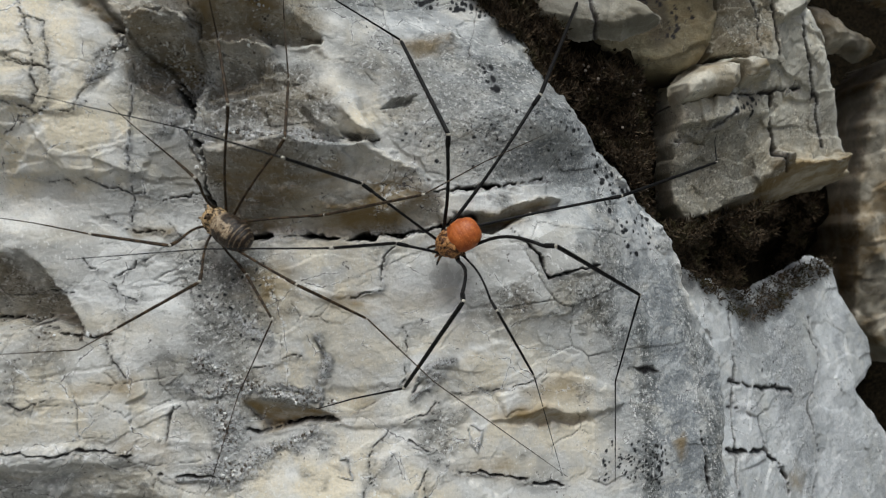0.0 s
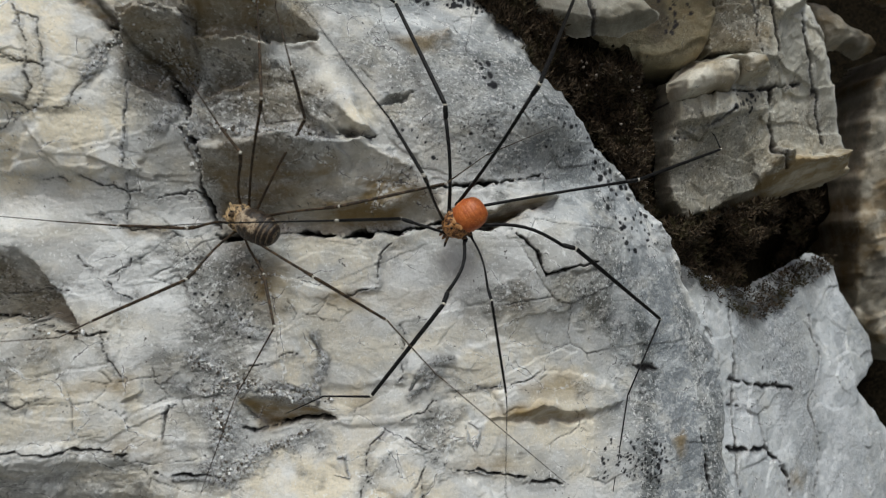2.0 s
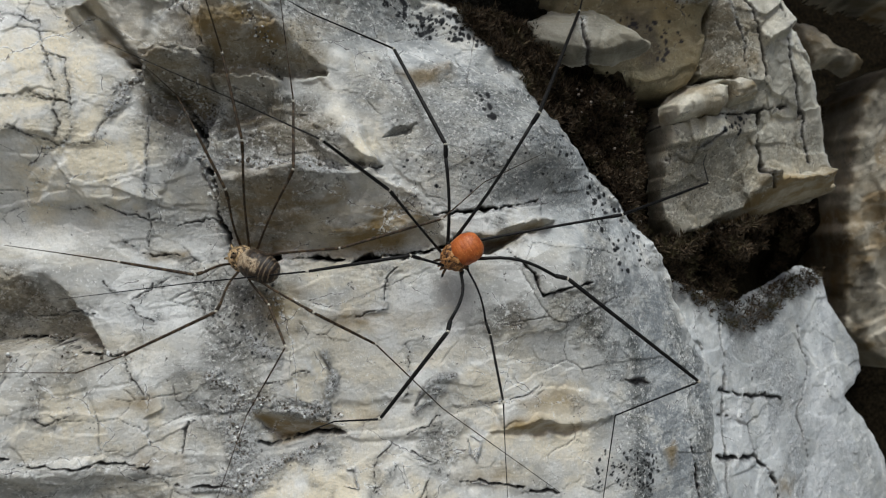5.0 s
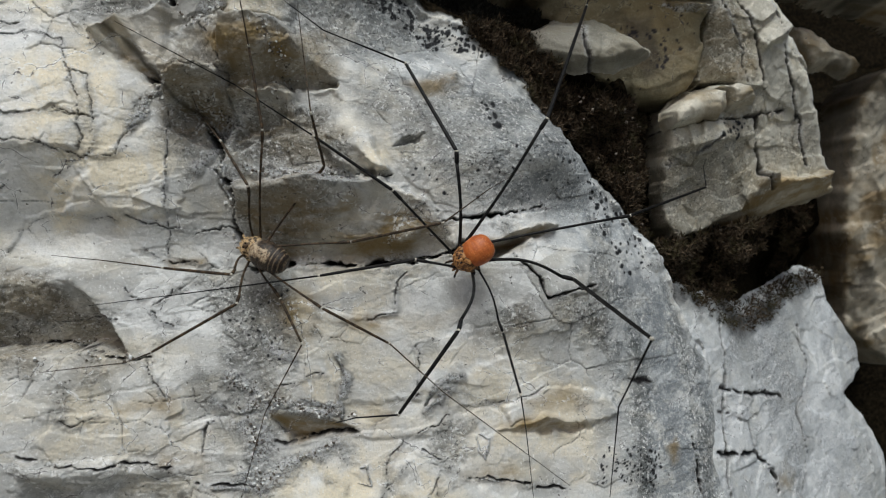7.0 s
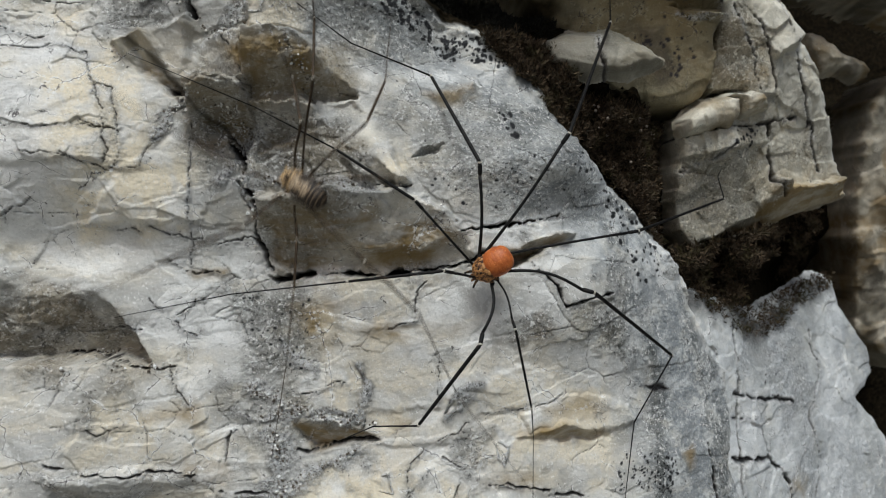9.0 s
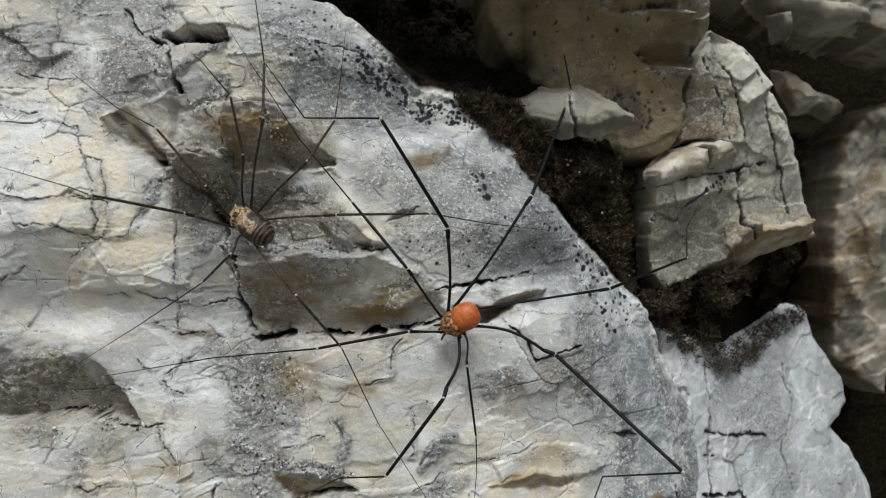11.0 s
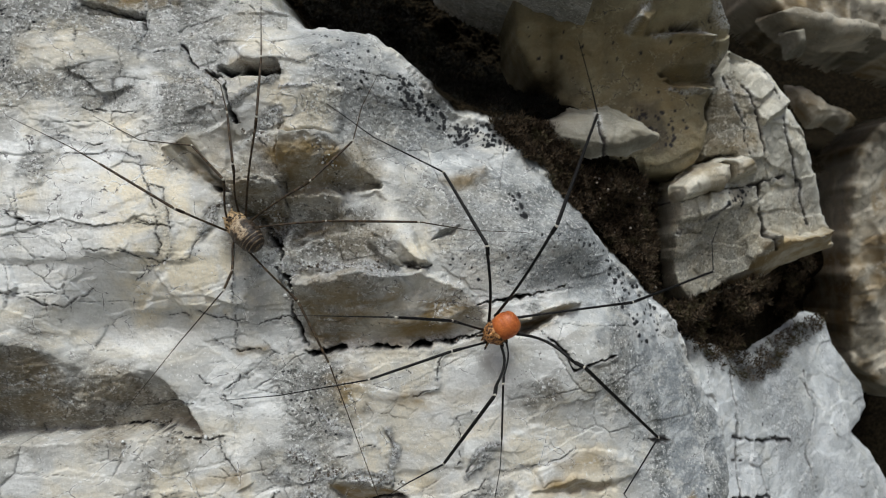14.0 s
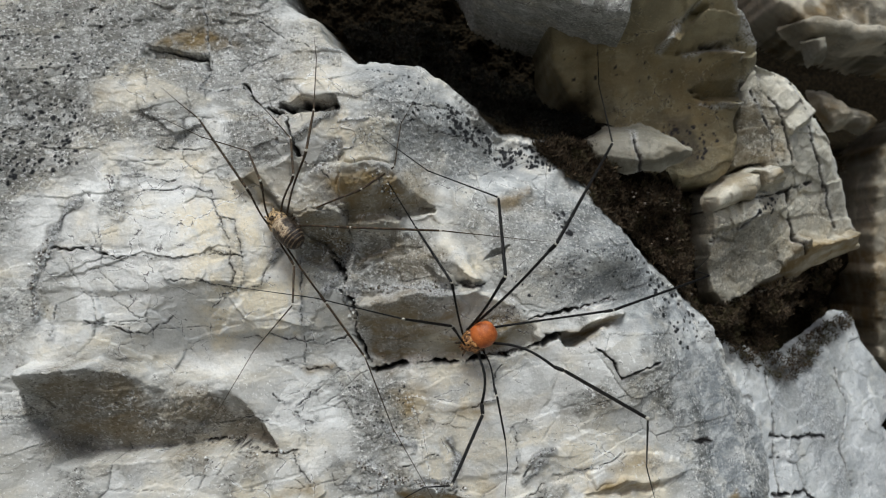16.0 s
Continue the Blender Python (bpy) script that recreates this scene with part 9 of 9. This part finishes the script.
    BROWN.step(5, 3, (-28.5, 96.7, -5.6), (-41.6, 98.9, -10.8), (-47.2, 101.1, -12.5), (-58.6, 99.9, -13.7))
    BROWN.step(5, 3.5, (-29.2, 96.5, -5.1), (-42.1, 99.8, -10.2), (-42.6, 93.6, -10.6), (-54.0, 93.4, -11.9))
    BROWN.step(5, 4, (-29.4, 97.1, -5.5), (-42.4, 99.8, -10.8), (-43.9, 93.9, -11.6), (-55.4, 93.6, -12.5))
    BROWN.step(5, 4.2, (-30.3, 97.4, -6.1), (-43.4, 99.7, -11.6), (-45.1, 93.8, -12.1), (-56.6, 94.1, -12.7))
    BROWN.step(5, 6.5, (-29.1, 97.3, -3.0), (-41.7, 97.4, -9.8), (-46.3, 101.0, -11.8), (-57.7, 100.2, -12.8))
    BROWN.step(5, 7, (-29.7, 97.9, -3.3), (-42.2, 99.1, -10.1), (-43.3, 93.0, -10.6), (-54.8, 93.4, -11.8))
    BROWN.step(5, 7.5, (-29.3, 97.8, -3.5), (-42.0, 98.0, -10.1), (-47.3, 100.7, -11.9), (-58.7, 99.9, -13.0))
    BROWN.step(5, 8, (-29.1, 97.8, -3.6), (-41.8, 98.0, -10.1), (-47.0, 100.9, -11.9), (-58.4, 100.1, -13.2))
    BROWN.step(5, 8.5, (-29.4, 97.7, -2.9), (-42.1, 96.2, -9.3), (-47.7, 98.4, -10.9), (-59.1, 98.7, -12.3))
    BROWN.step(5, 8.8, (-31.6, 97.4, -0.0), (-43.9, 99.3, -7.1), (-49.7, 100.3, -9.0), (-61.0, 99.4, -11.3))
    BROWN.step(5, 9, (-31.9, 97.7, 9.0), (-45.0, 100.1, 3.8), (-50.6, 100.1, 1.1), (-61.3, 99.0, -2.9))
    BROWN.step(5, 9.2, (-33.5, 99.0, 19.6), (-42.1, 87.7, 17.6), (-48.1, 88.4, 16.4), (-59.4, 89.6, 14.9))
    BROWN.step(5, 9.5, (-36.4, 98.1, 18.9), (-50.7, 99.4, 18.3), (-53.3, 93.8, 17.2), (-64.3, 96.9, 16.0))
    BROWN.step(5, 10, (-34.4, 95.4, 22.3), (-36.5, 81.2, 23.0), (-42.2, 82.3, 25.2), (-52.8, 84.0, 29.4))
    BROWN.step(5, 12.5, (-41.1, 96.6, 18.9), (-55.0, 94.9, 21.9), (-61.0, 96.1, 22.9), (-72.2, 97.6, 24.9))
    BROWN.step(5, 13, (-41.7, 96.7, 20.0), (-54.5, 96.4, 26.3), (-60.1, 97.2, 28.8), (-70.5, 98.2, 33.6))
    BROWN.step(5, 13.5, (-45.1, 95.0, 22.5), (-58.3, 95.4, 28.0), (-63.9, 96.7, 30.3), (-74.5, 98.3, 34.7))
    BROWN.step(5, 14, (-47.4, 94.1, 25.6), (-59.4, 95.3, 33.2), (-64.6, 96.8, 36.2), (-74.8, 97.2, 41.6))
    BROWN.step(5, 14.5, (-47.6, 94.3, 26.2), (-59.6, 95.6, 34.0), (-64.7, 96.9, 37.2), (-74.0, 94.3, 43.5))
    BROWN.step(5, 15, (-48.2, 93.8, 29.1), (-59.0, 96.0, 38.1), (-63.5, 98.0, 42.0), (-72.0, 101.1, 49.1))
    BROWN.step(5, 15.2, (-48.8, 93.5, 31.4), (-58.9, 96.2, 41.2), (-63.1, 98.6, 45.1), (-70.8, 102.4, 52.7))
    BROWN.step(5, 15.5, (-48.1, 93.5, 32.7), (-57.6, 96.6, 43.0), (-61.7, 96.4, 47.6), (-68.5, 103.8, 53.2))
    BROWN.step(5, 16, (-47.2, 93.5, 34.2), (-54.7, 94.3, 46.4), (-58.7, 97.7, 49.7), (-65.4, 105.2, 55.2))
    BROWN.step(6, 0, (-18.8, 101.0, -4.6), (-10.3, 107.0, -9.5), (-1.2, 99.1, -16.7), (17.1, 108.0, -31.3))
    BROWN.step(6, 0.5, (-18.5, 101.4, -4.7), (-9.8, 107.1, -9.6), (-1.0, 98.9, -16.8), (17.4, 107.3, -31.7))
    BROWN.step(6, 1, (-18.9, 101.6, -4.8), (-10.1, 107.2, -9.6), (-1.3, 99.1, -16.9), (17.2, 107.5, -31.7))
    BROWN.step(6, 1.5, (-17.4, 101.0, -4.0), (-8.5, 106.1, -9.2), (-0.5, 96.7, -15.8), (16.7, 106.2, -31.5))
    BROWN.step(6, 2, (-15.6, 98.3, -3.9), (-6.9, 103.0, -9.7), (-0.5, 91.6, -14.8), (16.1, 101.9, -30.6))
    BROWN.step(6, 2.5, (-17.0, 96.7, -5.5), (-9.2, 102.7, -11.3), (-2.0, 111.5, -19.5), (18.0, 114.7, -34.4))
    BROWN.step(6, 3, (-16.5, 96.4, -5.8), (-9.4, 103.3, -11.6), (-1.2, 93.0, -16.2), (16.7, 102.0, -31.3))
    BROWN.step(6, 3.5, (-16.7, 96.6, -5.3), (-9.1, 103.5, -10.6), (-1.0, 111.3, -18.9), (18.4, 114.6, -34.4))
    BROWN.step(6, 4, (-16.6, 97.4, -5.3), (-9.6, 105.0, -10.2), (-0.8, 110.3, -19.8), (18.3, 115.9, -35.1))
    BROWN.step(6, 4.2, (-17.3, 98.1, -5.8), (-10.3, 105.8, -10.6), (-0.9, 109.2, -20.4), (18.0, 115.7, -35.6))
    BROWN.step(6, 6.5, (-17.1, 99.5, -4.5), (-8.5, 104.9, -9.9), (1.0, 108.0, -19.7), (19.1, 116.5, -34.9))
    BROWN.step(6, 7, (-18.2, 99.4, -4.2), (-9.1, 103.7, -9.8), (-1.4, 93.2, -15.0), (16.5, 102.0, -30.2))
    BROWN.step(6, 7.5, (-17.8, 99.6, -4.5), (-8.8, 104.2, -10.0), (-1.0, 111.5, -19.0), (18.3, 115.7, -34.5))
    BROWN.step(6, 8, (-17.5, 100.2, -4.6), (-8.5, 104.9, -10.1), (0.6, 109.8, -19.6), (19.3, 117.0, -34.7))
    BROWN.step(6, 8.5, (-17.5, 100.7, -4.2), (-8.4, 105.3, -9.7), (1.2, 107.5, -19.6), (19.1, 117.1, -34.3))
    BROWN.step(6, 8.8, (-18.1, 105.4, -3.8), (-8.8, 107.6, -10.1), (0.1, 111.6, -20.2), (19.1, 117.1, -35.7))
    BROWN.step(6, 9, (-15.6, 102.9, 3.8), (-8.0, 106.3, -4.1), (-2.3, 107.2, -16.8), (11.5, 114.4, -36.5))
    BROWN.step(6, 9.2, (-14.4, 103.6, 10.8), (-8.3, 106.3, 1.4), (-5.9, 109.3, -12.0), (2.6, 93.1, -29.2))
    BROWN.step(6, 9.5, (-18.6, 99.4, 9.0), (-13.0, 104.9, 0.6), (-8.8, 108.5, -12.3), (3.5, 111.1, -34.0))
    BROWN.step(6, 10, (-20.9, 99.3, 8.9), (-15.3, 104.1, 0.1), (-10.5, 107.6, -12.6), (2.1, 91.0, -26.6))
    BROWN.step(6, 12.5, (-23.0, 98.3, 8.1), (-16.6, 103.6, 0.1), (-11.1, 107.3, -12.2), (1.0, 90.1, -26.0))
    BROWN.step(6, 13, (-23.6, 102.8, 6.5), (-15.9, 105.5, -1.6), (-10.7, 108.9, -14.1), (1.9, 91.9, -27.6))
    BROWN.step(6, 13.5, (-27.4, 104.1, 8.9), (-21.4, 105.0, -0.9), (-14.3, 107.7, -12.7), (0.3, 91.1, -24.5))
    BROWN.step(6, 14, (-30.8, 103.3, 10.4), (-25.9, 102.8, -0.0), (-22.4, 106.7, -13.0), (-14.5, 106.0, -36.8))
    BROWN.step(6, 14.5, (-30.4, 102.1, 11.0), (-26.5, 107.9, 2.0), (-22.8, 102.3, -10.3), (-16.0, 104.2, -34.4))
    BROWN.step(6, 15, (-33.7, 102.5, 11.6), (-29.3, 108.3, 2.7), (-25.4, 103.8, -9.9), (-17.0, 105.0, -33.6))
    BROWN.step(6, 15.2, (-35.4, 102.5, 13.3), (-30.6, 107.5, 4.2), (-26.3, 102.5, -8.2), (-17.6, 104.3, -31.6))
    BROWN.step(6, 15.5, (-36.3, 102.3, 13.5), (-31.1, 106.3, 4.1), (-26.3, 107.3, -9.0), (-15.8, 92.6, -26.5))
    BROWN.step(6, 16, (-36.9, 102.1, 14.2), (-30.7, 101.8, 4.5), (-27.1, 105.1, -8.6), (-16.6, 107.6, -31.3))
    BROWN.step(7, 0, (-26.7, 106.6, -3.4), (-22.5, 103.7, -9.3), (-27.4, 105.1, -19.6), (-31.5, 104.6, -32.3))
    BROWN.step(7, 0.5, (-26.2, 106.6, -3.2), (-22.1, 104.0, -9.3), (-27.2, 105.7, -19.4), (-31.2, 104.7, -32.1))
    BROWN.step(7, 1, (-26.7, 106.5, -3.2), (-22.2, 104.4, -9.2), (-27.6, 105.9, -19.3), (-31.6, 104.9, -32.0))
    BROWN.step(7, 1.5, (-25.5, 104.5, -2.6), (-22.6, 102.3, -9.5), (-27.3, 105.3, -19.6), (-31.8, 104.5, -32.2))
    BROWN.step(7, 2, (-23.3, 104.7, -3.7), (-21.2, 101.3, -10.4), (-27.0, 104.5, -19.8), (-31.5, 103.8, -32.5))
    BROWN.step(7, 2.5, (-23.6, 101.9, -4.4), (-23.4, 106.5, -10.7), (-26.9, 100.1, -19.5), (-30.9, 100.8, -32.3))
    BROWN.step(7, 3, (-23.2, 101.7, -4.8), (-23.2, 106.5, -10.9), (-28.1, 106.3, -21.3), (-29.5, 97.3, -31.2))
    BROWN.step(7, 3.5, (-23.3, 101.8, -4.4), (-20.5, 96.0, -8.8), (-25.9, 98.2, -18.7), (-30.5, 100.3, -31.1))
    BROWN.step(7, 4, (-23.5, 102.4, -4.3), (-20.5, 96.8, -8.9), (-26.2, 99.0, -18.7), (-30.6, 100.6, -31.2))
    BROWN.step(7, 4.2, (-24.4, 102.7, -4.8), (-21.3, 97.4, -9.5), (-27.0, 100.0, -19.1), (-31.5, 100.9, -31.7))
    BROWN.step(7, 6.5, (-24.8, 106.4, -3.8), (-21.2, 103.2, -10.0), (-26.7, 103.9, -20.1), (-31.4, 102.7, -32.6))
    BROWN.step(7, 7, (-25.5, 106.4, -3.2), (-21.9, 104.1, -9.7), (-27.5, 104.4, -19.7), (-31.2, 103.8, -32.6))
    BROWN.step(7, 7.5, (-25.2, 106.4, -3.5), (-21.7, 103.8, -10.0), (-27.4, 104.0, -20.0), (-31.4, 103.5, -32.7))
    BROWN.step(7, 8, (-25.2, 106.4, -3.5), (-21.6, 104.6, -10.2), (-26.8, 105.6, -20.4), (-30.8, 105.4, -33.2))
    BROWN.step(7, 8.5, (-25.4, 106.5, -3.1), (-21.9, 105.0, -9.9), (-27.3, 105.4, -20.1), (-31.7, 105.4, -32.7))
    BROWN.step(7, 8.8, (-27.2, 106.8, -1.0), (-24.6, 106.3, -8.4), (-27.4, 103.4, -19.1), (-31.2, 103.4, -32.0))
    BROWN.step(7, 9, (-26.0, 105.8, 7.2), (-26.5, 105.3, -0.6), (-27.5, 103.4, -11.9), (-29.8, 103.6, -25.1))
    BROWN.step(7, 9.2, (-26.5, 104.2, 15.3), (-31.9, 105.5, 9.8), (-39.1, 105.0, 0.9), (-48.3, 103.1, -8.6))
    BROWN.step(7, 9.5, (-29.8, 101.1, 14.5), (-36.0, 102.9, 10.1), (-45.5, 100.7, 4.1), (-57.5, 101.1, -2.0))
    BROWN.step(7, 10, (-30.1, 99.1, 17.1), (-35.5, 101.7, 12.1), (-45.0, 102.6, 5.7), (-56.4, 101.0, -1.3))
    BROWN.step(7, 12.5, (-33.5, 99.9, 11.8), (-38.9, 104.5, 8.5), (-48.8, 103.6, 2.7), (-59.8, 100.9, -4.5))
    BROWN.step(7, 13, (-36.0, 103.6, 10.8), (-42.8, 102.5, 7.0), (-48.3, 93.7, 2.2), (-59.3, 92.9, -5.4))
    BROWN.step(7, 13.5, (-38.5, 100.6, 13.1), (-38.2, 93.3, 10.3), (-47.6, 94.7, 3.8), (-57.7, 94.3, -5.0))
    BROWN.step(7, 14, (-40.2, 98.9, 15.8), (-39.5, 91.7, 12.9), (-47.5, 94.4, 5.0), (-56.3, 94.7, -5.1))
    BROWN.step(7, 14.5, (-40.3, 98.5, 16.1), (-38.6, 91.7, 12.7), (-46.4, 94.5, 4.7), (-56.7, 94.6, -3.9))
    BROWN.step(7, 15, (-40.3, 97.7, 18.9), (-39.5, 92.2, 13.5), (-47.3, 96.4, 6.1), (-56.3, 96.3, -3.7))
    BROWN.step(7, 15.2, (-40.8, 97.8, 21.2), (-42.6, 101.7, 14.7), (-50.3, 103.7, 6.3), (-58.3, 102.4, -4.3))
    BROWN.step(7, 15.5, (-40.9, 98.5, 21.3), (-40.6, 94.1, 14.8), (-48.4, 97.6, 7.1), (-56.5, 98.0, -3.6))
    BROWN.step(7, 16, (-41.7, 100.4, 21.1), (-41.4, 96.2, 14.5), (-49.3, 99.8, 7.1), (-56.9, 99.4, -4.0))
    BROWN.step(8, 0, (-16.4, 108.3, 4.7), (-2.5, 102.4, 7.1), (5.5, 107.0, 11.8), (14.5, 110.8, 16.2))
    BROWN.step(8, 0.5, (-16.3, 108.2, 5.0), (-2.0, 103.3, 7.3), (6.7, 106.1, 12.4), (15.2, 111.2, 16.4))
    BROWN.step(8, 1, (-16.6, 108.0, 4.9), (-2.4, 102.9, 7.1), (5.1, 108.0, 12.2), (14.6, 110.9, 16.3))
    BROWN.step(8, 1.5, (-15.5, 107.5, 5.8), (-1.9, 100.7, 7.7), (6.0, 105.2, 12.8), (15.0, 109.6, 16.6))
    BROWN.step(8, 2, (-13.0, 102.2, 5.1), (0.9, 107.7, 8.5), (6.7, 115.0, 13.2), (16.6, 114.7, 17.3))
    BROWN.step(8, 2.5, (-13.2, 104.5, 4.1), (-0.1, 111.1, 8.4), (5.2, 102.9, 11.8), (13.8, 106.3, 17.2))
    BROWN.step(8, 3, (-12.7, 103.5, 3.4), (0.2, 110.5, 7.7), (6.8, 103.6, 11.7), (15.1, 108.1, 16.8))
    BROWN.step(8, 3.5, (-13.7, 102.6, 3.6), (-1.2, 110.4, 7.8), (6.5, 114.4, 13.5), (14.0, 108.0, 17.7))
    BROWN.step(8, 4, (-14.1, 101.8, 3.1), (-1.4, 109.4, 7.3), (5.8, 114.6, 12.6), (13.5, 108.4, 16.6))
    BROWN.step(8, 4.2, (-15.0, 102.4, 2.5), (-1.9, 109.3, 6.7), (5.2, 114.4, 12.2), (12.8, 108.0, 16.1))
    BROWN.step(8, 6.5, (-14.3, 107.8, 4.6), (-0.3, 102.4, 7.7), (6.2, 108.4, 13.0), (15.8, 110.6, 17.3))
    BROWN.step(8, 7, (-15.0, 107.8, 5.1), (-1.1, 102.0, 7.6), (5.9, 107.7, 12.8), (8.2, 97.3, 13.6))
    BROWN.step(8, 7.5, (-14.9, 107.7, 4.9), (-1.1, 101.6, 7.3), (5.7, 107.7, 12.4), (8.1, 97.3, 13.5))
    BROWN.step(8, 8, (-14.8, 107.7, 4.7), (-1.0, 101.5, 7.1), (6.0, 107.6, 11.8), (15.0, 110.3, 16.9))
    BROWN.step(8, 8.5, (-15.1, 107.6, 5.3), (-0.9, 112.4, 8.2), (5.9, 105.9, 12.6), (14.7, 108.7, 17.8))
    BROWN.step(8, 8.8, (-16.1, 103.9, 8.4), (-8.8, 90.5, 8.5), (-1.1, 97.2, 10.7), (7.3, 102.9, 14.1))
    BROWN.step(8, 9, (-15.3, 97.1, 15.3), (-9.4, 83.0, 14.2), (-1.6, 89.7, 15.4), (7.3, 95.6, 14.1))
    BROWN.step(8, 9.2, (-16.2, 95.3, 21.6), (-12.1, 109.9, 23.6), (-2.8, 105.3, 22.8), (5.4, 109.5, 17.2))
    BROWN.step(8, 9.5, (-13.2, 102.9, 20.8), (-0.1, 110.7, 21.1), (5.9, 102.5, 19.0), (12.2, 111.0, 17.6))
    BROWN.step(8, 10, (-14.8, 106.1, 21.4), (-0.5, 111.4, 21.2), (9.3, 114.2, 19.0), (19.5, 117.2, 17.9))
    BROWN.step(8, 12.5, (-19.1, 105.6, 19.9), (-3.9, 107.6, 20.4), (5.2, 112.5, 19.5), (15.7, 113.5, 17.9))
    BROWN.step(8, 13, (-19.6, 102.2, 20.0), (-4.7, 105.7, 20.1), (1.1, 97.1, 19.2), (10.6, 101.8, 18.0))
    BROWN.step(8, 13.5, (-23.4, 104.3, 22.2), (-9.1, 109.6, 22.7), (-0.3, 104.3, 20.9), (9.8, 107.4, 20.0))
    BROWN.step(8, 14, (-25.8, 103.5, 23.4), (-10.5, 104.1, 22.7), (-2.3, 110.3, 21.3), (8.0, 113.2, 20.6))
    BROWN.step(8, 14.5, (-26.1, 103.3, 22.9), (-10.9, 103.7, 21.8), (-4.3, 111.8, 21.6), (6.3, 112.9, 20.6))
    BROWN.step(8, 15, (-27.5, 102.9, 24.2), (-12.6, 106.0, 22.8), (-4.1, 112.0, 21.9), (6.4, 113.2, 20.6))
    BROWN.step(8, 15.2, (-28.7, 102.9, 25.9), (-13.6, 104.2, 24.2), (-3.9, 107.6, 22.6), (6.2, 110.8, 20.9))
    BROWN.step(8, 15.5, (-29.1, 102.3, 26.4), (-14.5, 106.7, 24.9), (-4.8, 110.2, 23.4), (5.5, 112.4, 21.6))
    BROWN.step(8, 16, (-30.9, 96.3, 26.7), (-16.1, 99.9, 25.3), (-7.4, 105.4, 24.0), (2.7, 108.4, 22.3))
    ORANGE.move()
    BROWN.move()


motions()
